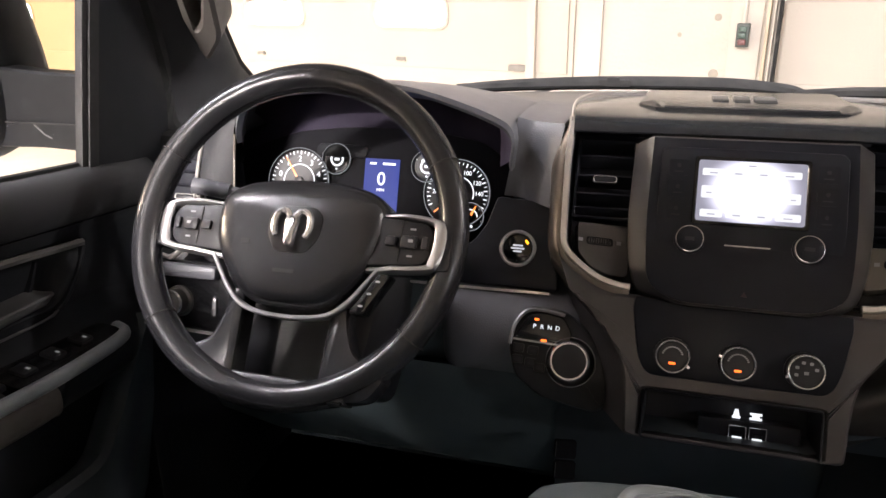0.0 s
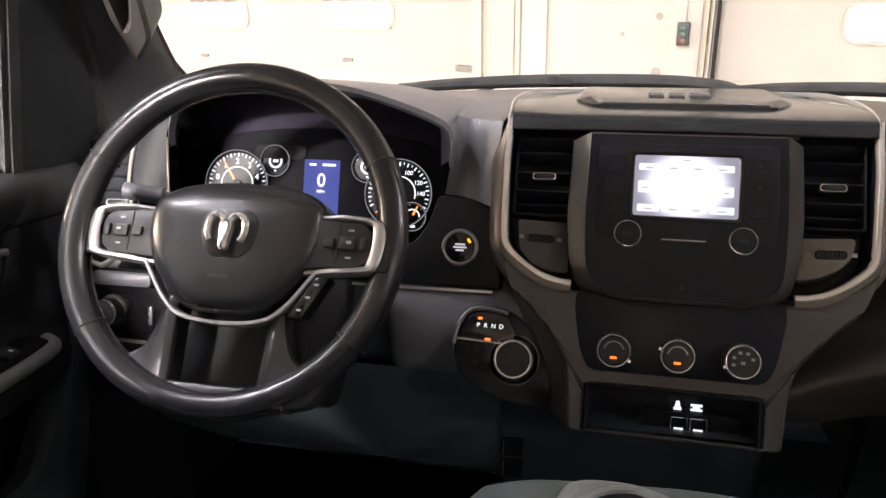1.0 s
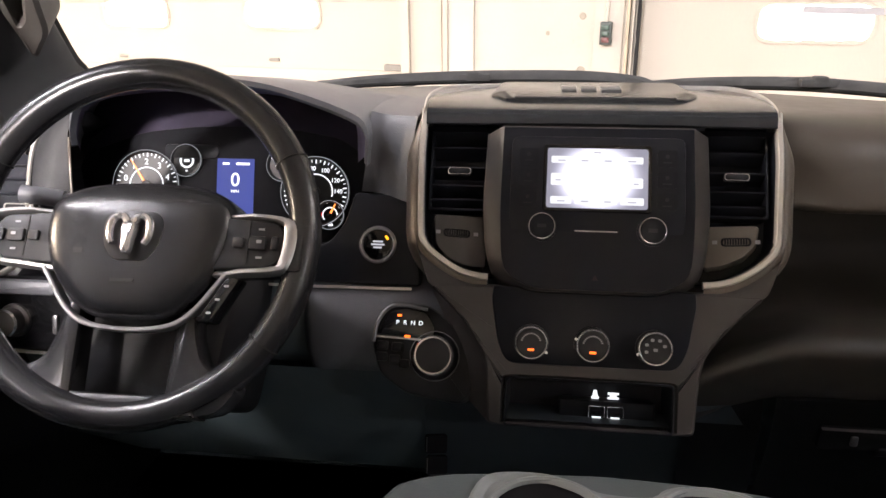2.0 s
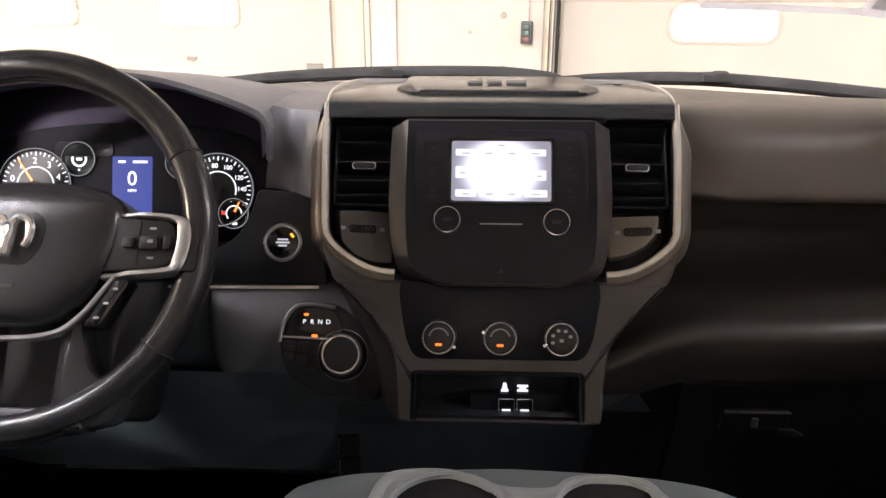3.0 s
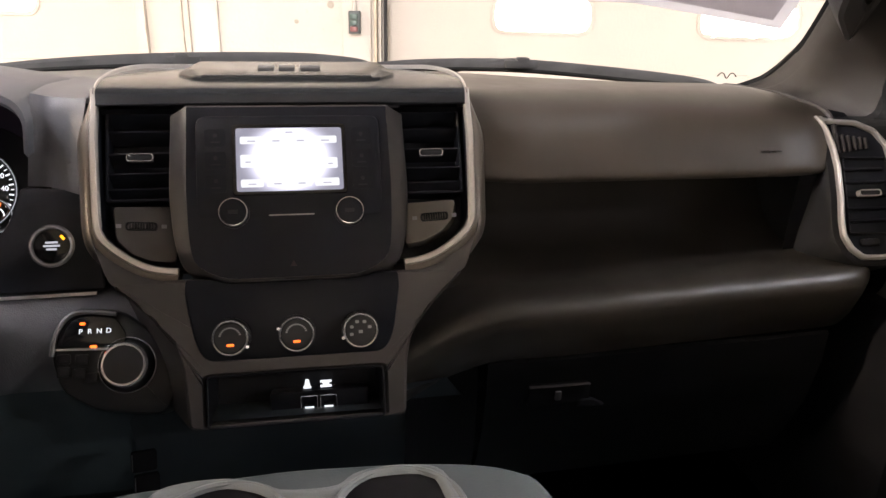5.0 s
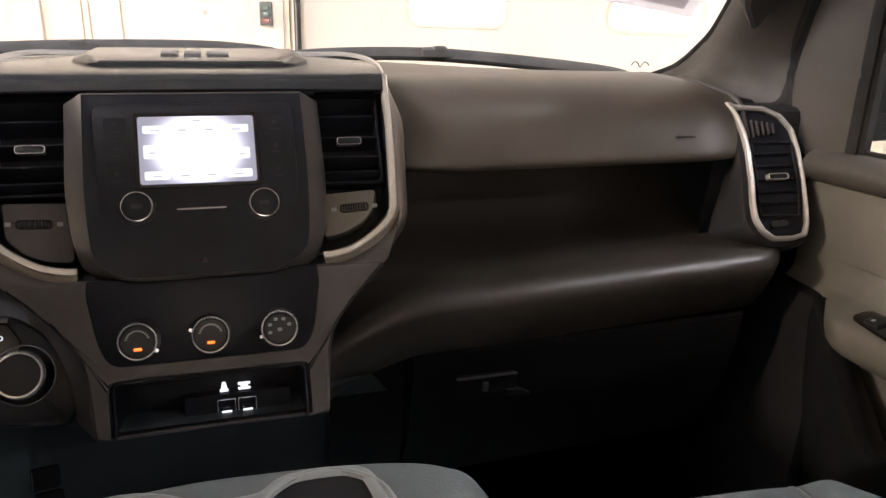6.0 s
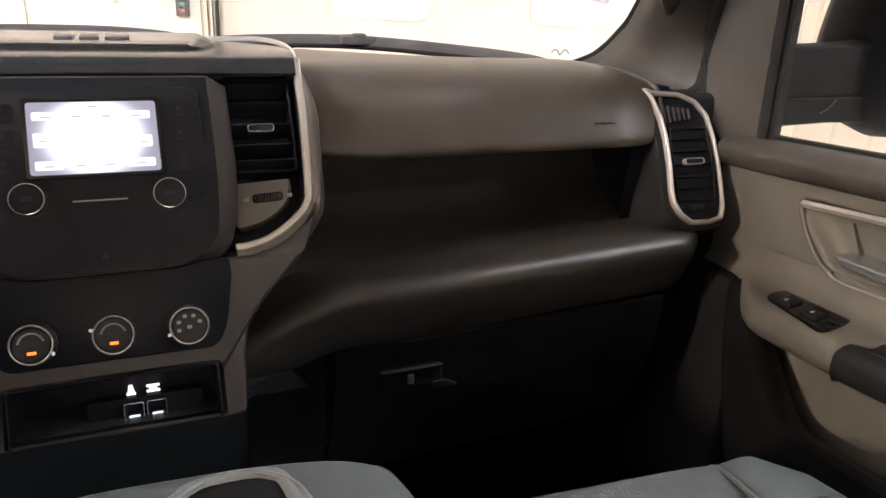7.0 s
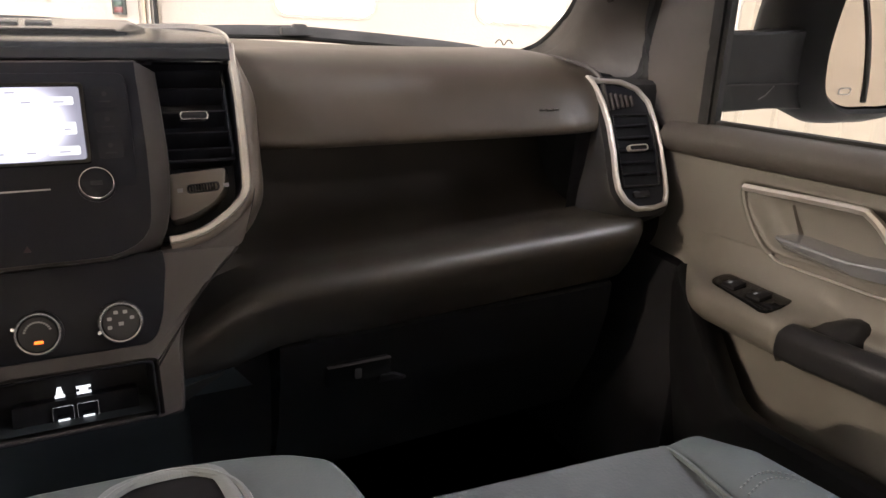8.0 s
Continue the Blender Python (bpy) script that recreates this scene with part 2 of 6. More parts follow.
def sweep(bm, path, profile, up, closed=False, caps=True):
    """Carry a profile (a, b) along a path: a across the path, b along up."""
    path = [Vector(p) for p in path]
    k = len(path)
    rings = []
    for i in range(k):
        a = path[i - 1] if closed or i > 0 else path[i]
        b = path[(i + 1) % k] if closed or i + 1 < k else path[i]
        t = (b - a).normalized()
        u = up(path[i]) if callable(up) else Vector(up)
        s = t.cross(u).normalized()
        u = s.cross(t).normalized()
        rings.append([bm.verts.new(path[i] + s * q[0] + u * q[1]) for q in profile])
    for a, b in zip(rings, rings[1:]):
        skin(bm, a, b)
    if closed:
        skin(bm, rings[-1], rings[0])
    elif caps:
        bm.faces.new(rings[0]), bm.faces.new(rings[-1])
    return bm


def tube(bm, path, r, n=10, closed=False, up=(0, 0.1, 1)):
    return sweep(bm, path, [(r * math.cos(2 * math.pi * i / n), r * math.sin(2 * math.pi * i / n)) for i in range(n)], up, closed)


def lathe(bm, m, profile, n=28, cap=True):
    """Turn a profile (radius, height) about the w axis of m."""
    vs = [[bm.verts.new(m @ Vector((r * math.cos(2 * math.pi * i / n), r * math.sin(2 * math.pi * i / n), h))) for i in range(n)] for r, h in profile]
    for a, b in zip(vs, vs[1:]):
        skin(bm, a, b)
    if cap:
        bm.faces.new(vs[0]), bm.faces.new(vs[-1])
    return bm


def text(body, size, m, material, parent, name="lettering", extrude=0.0003):
    cu = bpy.data.curves.new(name, "FONT")
    cu.body, cu.size, cu.extrude = body, size, extrude
    cu.align_x, cu.align_y = "CENTER", "CENTER"
    tmp = bpy.data.objects.new(name, cu)
    me = bpy.data.meshes.new_from_object(tmp)
    bpy.data.objects.remove(tmp)
    me.materials.clear()
    me.materials.append(material)
    ob = new(name, me)
    me.transform(m)
    ob.parent = parent
    ob.matrix_parent_inverse = parent.matrix_world.inverted()
    return ob


def lerp(x, table):
    """Piecewise linear look-up."""
    if x <= table[0][0]:
        return table[0][1]
    for (a, va), (b, vb) in zip(table, table[1:]):
        if x <= b:
            t = (x - a) / (b - a)
            return va + (vb - va) * t if not isinstance(va, tuple) else tuple(p + (q - p) * t for p, q in zip(va, vb))
    return table[-1][1]


# ---------------- garage ----------------
G = Matrix.Translation(WALL_O) @ Matrix.Rotation(radians(GARAGE_TURN), 4, "Z")   # s along the wall, depth behind it, z up
WALL_W = G @ Matrix(((1, 0, 0, 0), (0, 0, 1, 0), (0, 1, 0, 0), (0, 0, 0, 1)))    # u along the wall, v up, w outwards

bm = B()
box(bm, -14, 10, -14, 0.4, -0.1, 0.0, m=G)
tagged(finish("ground", bm, CONCRETE, smooth=0), "stained pale grey sealed concrete garage floor", "floor", kind="structure")
bm = B()
box(bm, -14, 10, -14, 0.4, 4.2, 4.3, m=G)
tagged(finish("ceiling", bm, CEIL_DARK, smooth=0), "dark painted steel garage ceiling", "ceiling", kind="structure")
# the front wall with two door openings either side of a pier
bm = B()
for s0, s1, z0, z1 in ((-14, -9.2, 0, 4.2), (-5.55, -5.0, 0, 4.2), (-1.30, 0.17, 0, 4.2), (3.9, 10, 0, 4.2),
                       (-9.2, -5.55, 3.3, 4.2), (-5.0, -1.30, 3.3, 4.2), (0.17, 3.9, 3.3, 4.2)):
    box(bm, s0, s1, 0.0, 0.25, z0, z1, m=G)
tagged(finish("wall_front", bm, WALL_PAINT, smooth=0), "off-white painted garage wall between overhead doors", "wall", kind="structure")
for nm, b4 in (("wall_back", (-14, 10, -14, -13.8)), ("wall_side", (-14.2, -14, -14, 0.4)), ("wall_far_side", (10, 10.2, -14, 0.4))):
    bm = B()
    box(bm, *b4, 0, 4.2, m=G)
    tagged(finish(nm, bm, WALL_PAINT, smooth=0), "plain off-white garage wall", "wall", kind="structure")


def overhead_door(s0, s1, windows, z_win, label, steel=CREAM):
    """A sectional door: insulated panels with rounded windows let in, in a channel of its own."""
    d = thing("overhead_door", label, "garage door", "overhead doors", G @ Vector(((s0 + s1) / 2, 0.12, 0)))
    h = 0.46
    z = 0.0
    base = WALL_W @ Matrix.Translation((0, 0, 0.10))
    for i in range(7):
        z0, z1 = z, z + h - 0.0005
        bm = B()
        lit = [w for w in windows if z0 < z_win < z1]
        if not lit:
            prism(bm, rounded([(s0, z0), (s1, z0), (s1, z1), (s0, z1)], 0.01, 1), base, 0.05, 0.0, 0.006)
        else:
            cuts = [s0] + [x for w in lit for x in (w - 0.36, w + 0.36)] + [s1]
            for a, b in zip(cuts[0::2], cuts[1::2]):
                if b - a > 0.01:
                    prism(bm, [(a, z0), (b, z0), (b, z1), (a, z1)], base, 0.05, 0.0)
            for w in lit:
                out = rounded(rect(w, (z0 + z1) / 2, 0.72, z1 - z0), 0.002, 5)
                hollow(bm, out, rounded(rect(w, z_win, 0.60, 0.205), 0.085, 5), base, 0.05, 0.0)
        p = part("panel", bm, steel, d)
        for w in lit:
            bm = B()
            hollow(bm, rounded(rect(w, z_win, 0.63, 0.235), 0.095, 5), rounded(rect(w, z_win, 0.59, 0.195), 0.08, 5), base, 0.002, -0.008, 0.003)
            f = part("window_frame", bm, steel, p)
            bm = B()
            prism(bm, rounded(rect(w, z_win, 0.6, 0.205), 0.085, 5), base, 0.03, 0.026)
            g = part("pane", bm, GLASS, p)
            g.visible_shadow = False
        z += h
    return d


overhead_door(-4.98, -1.31, [-3.55, -2.285], 1.30, "cream steel sectional overhead door with rounded windows, closed")
overhead_door(0.18, 3.88, [1.14, 2.40, 3.5], 1.258, "cream steel sectional overhead door with lit rounded windows")
# the door past the pier takes the warm light there as its paint colour
overhead_door(-9.18, -5.57, [-8.3, -6.9], 1.27, "steel sectional overhead door beyond the pier, warm light in its colour", WARM_STEEL)
# ribbed sheeting on the wall past the doors
bm = B()
crest = []
for i in range(19):
    a = 4.06 + 0.31 * i
    crest += [(a, -0.012), (a + 0.018, -0.030), (a + 0.052, -0.030), (a + 0.070, -0.012)]
loft(bm, [[G @ Vector((u, w, z)) for u, w in [(3.96, -0.012)] + crest + [(9.98, -0.012)]] for z in (0.0, 4.19)])
tagged(finish("wall_sheeting", bm, BEIGE_STEEL, smooth=0), "beige ribbed steel sheeting on the garage wall", "wall", kind="structure")
bm = B()
prism(bm, [(-16, -1), (12, -1), (12, 6), (-16, 6)], WALL_W, 1.6, 1.55)
tagged(finish("backdrop", bm, DAYLIGHT, smooth=0), "plain overcast daylight outside the garage", "sky", kind="structure")

# ceiling fittings, none in view: added and powered to light wall and cab
FITTINGS = ((-5.6, -2.6), (5.2, -2.6), (-2.15, -5.1), (3.35, -4.0), (-0.5, -10.0), (-9.0, -7.6), (8.0, -7.0))
for i, (s, d) in enumerate(FITTINGS):
    f = thing("ceiling_light", "fluorescent strip light added on the garage ceiling out of view, lit", "ceiling light", "strip lights", G @ Vector((s, d, 4.0)))
    bm = B()
    box(bm, s - 0.8, s + 0.8, d - 0.12, d + 0.12, 4.1, 4.2, 0.01, m=G)
    part("housing", bm, WHITE_PAINT, f)
    bm = B()
    for k in (-0.06, 0.06):
        tube(bm, [G @ Vector((s - 0.75, d + k, 4.08)), G @ Vector((s + 0.75, d + k, 4.08))], 0.014, 8)
    part("tube", bm, TUBE_GLOW, f)
LIGHT_WHITE = (0.98, 0.92, 0.99)
LIGHT_TAN, LIGHT_WARM, LIGHT_PALE, LIGHT_COOL = (1.0, 0.86, 0.76), (1.0, 0.79, 0.60), (0.96, 0.93, 1.0), (1.0, 0.905, 0.89)
# the strong ones beside and behind the cab brighten dash and doors
for (s, d), w, c in zip(FITTINGS, (138, 195, 115, 44, 2350, 1100, 115), (LIGHT_TAN, LIGHT_COOL, LIGHT_WHITE, LIGHT_PALE, LIGHT_COOL, LIGHT_WARM, LIGHT_PALE)):
    lamp("strip_light_lamp", G @ pose(s, d, 4.0), 1.5, 0.3, w, c)

# ---------------- truck: cab shell ----------------
def shell_part(name, label, category, bm, material):
    ob = finish(name, bm, material)
    return tagged(ob, label, category, kind="structure")


bm = B()
box(bm, -0.80, 0.80, -1.6, 0.55, 0.60, 0.66)
shell_part("floor", "black carpeted cab floor", "floor", bm, CARPET)
bm = B()
loft(bm, [[Vector((x, y, 1.80 - 0.10 * (x / 0.8) ** 2 - 0.10 * max(0, (y - 0.0) / 0.2) ** 2 * 0.3 + dz)) for x in np.linspace(-0.72, 0.72, 13)] for y, dz in ((-1.7, -0.06), (-1.5, 0), (-0.8, 0.01), (-0.2, 0), (-0.08, -0.02), (-0.02, -0.05))])
roof = shell_part("cab_roof", "light grey cloth headliner under the cab roof", "roof", bm, HEADLINER)
bm = B()
for x0, x1, z0, z1 in ((-0.8, 0.8, 0.6, 1.30), (-0.8, 0.8, 1.68, 1.8), (-0.8, -0.62, 1.30, 1.68), (0.62, 0.8, 1.30, 1.68)):
    box(bm, x0, x1, -1.65, -1.6, z0, z1)
shell_part("cab_back_wall", "dark cab back wall with rear window opening", "wall", bm, PILLAR_DARK)
# firewall below the dash
bm = B()
loft(bm, [[Vector((x, y, z)) for x in (-0.79, 0.79)] for y, z in ((0.30, 1.20), (0.42, 1.0), (0.50, 0.8), (0.38, 0.66), (0.10, 0.66))])
shell_part("firewall", "black carpeted firewall and toe board", "wall", bm, CARPET)


def far_y(x):
    return 0.57 - 0.25 * x * x


FAR_Z = [(-0.75, 1.288), (-0.43, 1.310), (0.0, 1.318), (0.37, 1.302), (0.65, 1.292), (0.75, 1.286)]

def screen_point(xp, t):
    return Vector((xp * (0.82 - 0.14 * t) / 0.82, far_y(xp) + 0.03 - t * (far_y(xp) + 0.02), 1.27 + 0.46 * t - 0.03 * (xp / 0.8) ** 2))


# windscreen: inner base line just behind the dash, top at the roof edge
bm = B()
n = 65
rows = []
for t in np.linspace(0.0, 1.0, 25):
    rows.append([Vector((x * (0.82 - 0.14 * t) / 0.82, far_y(x) + 0.03 - t * (far_y(x) + 0.02), 1.27 + 0.46 * t - 0.03 * (x / 0.8) ** 2)) for x in np.linspace(-0.82, 0.82, n)])
loft(bm, rows)
ws = finish("windscreen", bm, GLASS)
sol = ws.modifiers.new("thickness", "SOLIDIFY")
sol.thickness = 0.005
ws.visible_shadow = False
tagged(ws, "clear laminated windscreen of the truck", "windscreen", kind="structure")

# bonnet and cowl outside
bm = B()
WING = [(-0.95, 0.62), (-0.96, 0.30), (-0.90, 0.10)] + [(x, 0.05 * (x / 0.9) ** 2) for x in np.linspace(-0.84, 0.84, 13)] + [(0.90, 0.10), (0.96, 0.30), (0.95, 0.62)]
loft(bm, [[Vector((x, y, max(0.45, z - dz))) for x, dz in WING] for y, z in ((0.72, 1.225), (0.9, 1.24), (1.4, 1.21), (1.9, 1.13), (2.1, 1.05), (2.15, 0.9), (2.15, 0.5))])
bonnet = finish("bonnet", bm, WHITE_PAINT)
bonnet.modifiers.new("thickness", "SOLIDIFY").thickness = 0.01
tagged(bonnet, "white painted truck bonnet beyond the windscreen", "bonnet")
bm = B()
loft(bm, [[Vector((x, far_y(x) + dy, lerp(x, FAR_Z) + dz)) for x in np.linspace(-0.8, 0.8, 17)] for dy, dz in ((0.02, -0.03), (0.06, -0.022), (0.16, -0.045), (0.22, -0.09))])
cowl = finish("cowl_panel", bm, WIPER)
cowl.modifiers.new("thickness", "SOLIDIFY").thickness = 0.008
tagged(cowl, "grey plastic cowl panel under the wipers", "cowl")

# ---------------- dashboard ----------------
dash = thing("dashboard", "black and dark grey truck dashboard with satin silver trim", "dashboard", "", (0, 0.2, 1.0))

# passenger upper pad
def pad_section(x):
    fy, fz = far_y(x), lerp(x, FAR_Z)
    k = max(0.0, (x - 0.585) / 0.075) ** 2
    r = max(0.0, (0.26 - x) / 0.06)
    pts = [(fy, fz - 0.015), (fy - 0.01, fz), (0.42 if fy > 0.45 else fy - 0.03, fz + 0.012), (0.30, 1.322 - 0.01 * k), (0.22, 1.324 - 0.012 * k), (0.17, 1.313 - 0.006 * k), (0.145, 1.295), (0.132, 1.272), (0.124, 1.252), (0.121, 1.240), (0.1235, 1.2335), (0.130, 1.2325), (0.16, 1.234), (0.27, 1.238)]
    return [Vector((x, y + 0.013 * k * (0.25 > y) + 0.02 * r * (y < 0.2), z)) for y, z in pts]


bm = B()
loft(bm, [smooth_line(pad_section(x), 3) for x in np.linspace(0.2, 0.672, 32)])
part("upper_pad", bm, PAD, dash, "soft dark vinyl upper dash pad")
# raised border round the outer end of the pad
bm = B()
edge = [p + Vector((0.004, -0.002, 0.001)) for p in smooth_line(pad_section(0.668), 3)[6:31]]
tube(bm, edge, 0.0035, 8, up=(1, 0, 0))
part("pad_border", bm, STACK, dash, "grey border round the end of the pad")
# open bin and lower pad
bm = B()
prof = [(0.27, 1.240), (0.26, 1.18), (0.235, 1.135), (0.20, 1.118), (0.152, 1.112), (0.142, 1.1105), (0.11, 1.1135), (0.080, 1.1160), (0.062, 1.1165), (0.052, 1.1140), (0.046, 1.1095), (0.0425, 1.103), (0.042, 1.096), (0.047, 1.078), (0.058, 1.052), (0.07, 1.034)]


PAD_DROP = [(0.115, 0.048), (0.138, 0.033), (0.15, 0.026), (0.165, 0.018), (0.19, 0.009), (0.213, 0.0025), (0.235, 0.0)]


def low_section(x):
    out = []
    e = max(0.0, (x - 0.655) / 0.075)
    for y, z in prof:
        low = z < 1.117 and y < 0.15
        out.append(Vector((x, y + (0.075 * e * e if y < 0.15 else 0.0), z - lerp(x, PAD_DROP) * low + 0.045 * (x - 0.3) * (z < 1.15) * (x > 0.3))))
    return out


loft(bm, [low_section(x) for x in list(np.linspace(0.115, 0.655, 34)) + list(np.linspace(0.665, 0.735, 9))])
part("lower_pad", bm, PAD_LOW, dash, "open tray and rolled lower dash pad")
bm = B()
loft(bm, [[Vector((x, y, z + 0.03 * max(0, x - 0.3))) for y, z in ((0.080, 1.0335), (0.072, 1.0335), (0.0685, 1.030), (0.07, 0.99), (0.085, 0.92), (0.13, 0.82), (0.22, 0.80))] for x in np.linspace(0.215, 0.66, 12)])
part("glovebox_door", bm, GLOVEBOX, dash, "plastic glovebox door, closed, footwell shade in its colour")

bm = B()
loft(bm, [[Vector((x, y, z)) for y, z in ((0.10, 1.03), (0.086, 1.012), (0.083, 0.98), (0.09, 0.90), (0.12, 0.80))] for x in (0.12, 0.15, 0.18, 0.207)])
part("kick_cover", bm, GLOVEBOX, dash, "lower cover beside the tunnel, footwell shade in its colour")

# dash top behind the centre stack and cluster
bm = B()
rows = []
for x in np.linspace(-0.78, 0.24, 40):
    fy, fz = far_y(x), lerp(x, FAR_Z)
    front = 0.20 if x > -0.25 else 0.25          # stops behind the instruments
    rows.append([Vector((x, fy, fz - 0.02)), Vector((x, fy - 0.01, fz)), Vector((x, 0.42, fz + 0.004)), Vector((x, 0.33, 1.318)), Vector((x, front + 0.02, 1.312)), Vector((x, front, 1.25))])
loft(bm, rows)
part("dash_top", bm, DASH_TOP, dash, "dark grey vinyl dash top")

# ---------------- dashboard: centre stack ----------------
RAKE = 0.573
T0 = plane(0, 0, 1.12, RAKE)


def zv(z):
    return (z - 1.12) * math.sqrt(1 + RAKE * RAKE)


TRIM = [(x, zv(z)) for x, z in ((0.189, 1.325), (0.190, 1.299), (0.189, 1.272), (0.1875, 1.245), (0.186, 1.2225), (0.183, 1.2115), (0.1747, 1.2023), (0.1595, 1.192), (0.1413, 1.1832), (0.1236, 1.179), (0.1108, 1.178))]
for sgn in (-1, 1):
    back = [Vector((sgn * x, y, z)) for x, y, z in ((0.110, 0.345, 1.3405), (0.150, 0.318, 1.3435), (0.172, 0.300, 1.3455), (0.188, 0.272, 1.346), (0.1955, 0.235, 1.346), (0.196, 0.195, 1.3455), (0.1935, 0.160, 1.344), (0.1905, 0.130, 1.339))]
    pts = back[-1:] + [T0 @ Vector((sgn * u, v, 0.0)) for u, v in TRIM]
    line = smooth_line(pts, 5)
    bm = B()
    nrm0 = T0.to_3x3() @ Vector((0, 0, 1))

    def nrm(p):
        k = min(1.0, max(0.0, (p.y - 0.10) / 0.04)) if p.z > 1.3 else 0.0
        return nrm0.lerp(Vector((0, 0, 1)), k).normalized()
    sweep(bm, line, [(-0.0036, -0.004), (0.0036, -0.004), (0.0036, 0.0018), (0.0022, 0.0036), (-0.0022, 0.0036), (-0.0036, 0.0018)], nrm)
    part("trim_strip", bm, SILVER, dash, "satin silver trim strip round the centre stack")
    bm = B()
    sweep(bm, smooth_line(back, 5), [(-0.0016, -0.004), (0.0016, -0.004), (0.0016, 0.0), (0.0, 0.0012), (-0.0016, 0.0)], (0, 0, 1))
    part("trim_tail", bm, SILVER, dash, "thin silver line along the brow edge")
    # cheek outside the strip
    bm = B()
    rows = []
    for du, w in ((0.002, 0.0012), (0.005, 0.0012), (0.009, 0.0), (0.013, -0.0035), (0.017, -0.010), (0.020, -0.022), (0.023, -0.06)):
        r = []
        cheek = [(0.1895, zv(1.343))] + TRIM
        for i, (u, v) in enumerate(cheek):
            a, b = Vector(cheek[max(0, i - 1)]), Vector(cheek[min(len(cheek) - 1, i + 1)])
            t = (b - a).normalized()
            o = Vector((-t.y, t.x))
            du2 = du * (0.05, 0.55, 1.0)[min(i, 2)]
            r.append(T0 @ Vector((sgn * (u + o.x * du2), v + o.y * du2, w)))
        rows.append(smooth_line(r, 4))
    loft(bm, rows)
    part("stack_cheek", bm, CHEEK, dash, "satin cheek beside the centre stack")

full = [(u, v) for u, v in TRIM] + [(-u, v) for u, v in reversed(TRIM)]
bm = B()
prism(bm, inset(full, 0.004), T0, -0.05, -0.034)
part("stack_back_plate", bm, PANEL_BLACK, dash)
bm = B()
a, b = ring(bm, inset(full, 0.003), T0, 0.0), ring(bm, inset(full, 0.005), T0, -0.036)
skin(bm, a, b)
part("stack_liner", bm, PANEL_BLACK, dash)

# brow over the stack
bm = B()
rows = []
for f, zz in ((0.0, 0.003), (0.008, 0.0065), (0.020, 0.0098), (0.036, 0.0122), (0.060, 0.0138), (0.10, 0.0147), (0.16, 0.0152), (0.24, 0.0156), (0.32, 0.0158), (0.5, 0.0152), (0.7, 0.0135), (0.9, 0.0105), (0.97, 0.007), (1.0, 0.002), (1.02, -0.02)):
    r = []
    for x in np.linspace(-1, 1, 25):
        y0 = 0.108 + 0.006 * abs(x) ** 4
        y1 = 0.388 - 0.06 * x * x - 0.055 * abs(x) ** 6
        y = y0 + (y1 - y0) * f
        hw = lerp(y, [(0.108, 0.186), (0.14, 0.189), (0.20, 0.194), (0.24, 0.192), (0.28, 0.184), (0.33, 0.172), (0.39, 0.160)])
        r.append(Vector((hw * x, y, 1.3290 + zz - 0.0025 * x * x * max(0, 1 - f * 5))))
    rows.append(r)
lip = rows[0]
for dy, dz in ((-0.0012, -0.0015), (-0.0010, -0.003), (0.003, -0.0045), (0.02, -0.0055), (0.06, -0.006)):
    rows.insert(0, [Vector((p.x, p.y + dy, p.z + dz)) for p in lip])
loft(bm, rows)
part("brow", bm, BROW_MAT, dash, "dark grey brow over the centre stack")
BROW = Matrix.Translation((0, 0.168, 1.3440)) @ Matrix.Rotation(radians(0.3), 4, "X")
bm = B()
prism(bm, rounded([(-0.100, 0.0), (0.100, 0.0), (0.122, 0.040), (0.112, 0.150), (-0.112, 0.150), (-0.122, 0.040)], 0.008, 3), BROW, -0.004, 0.0035, 0.002)
plate = part("brow_plate", bm, BROW_MAT, dash, "ribbed black insert plate on the brow")
bm = B()
for x0, w in ((-0.036, 0.018), (-0.012, 0.018), (0.012, 0.024)):
    box(bm, x0, x0 + w, 0.062, 0.092, 0.003, 0.0062, 0.001, m=BROW)
part("badge_relief", bm, TRIM_DARK, plate, "raised blank badge blocks")
bm = B()
box(bm, -0.092, 0.092, 0.002, 0.010, 0.0, 0.0050, 0.002, m=BROW)
part("brow_ledge", bm, SATIN_BLACK, plate)

for sgn in (-1, 1):
    bm = B()
    base = [(sgn * 0.094, 0.002), (sgn * 0.120, 0.038), (sgn * 0.110, 0.060), (sgn * 0.088, 0.028)]
    low = [bm.verts.new(BROW @ Vector((x, y, 0.003))) for x, y in base]
    tip = bm.verts.new(BROW @ Vector((sgn * 0.104, 0.028, 0.0085)))
    for p, q in zip(low, low[1:] + low[:1]):
        bm.faces.new((p, q, tip))
    part("plate_wedge", bm, BROW_MAT, plate)
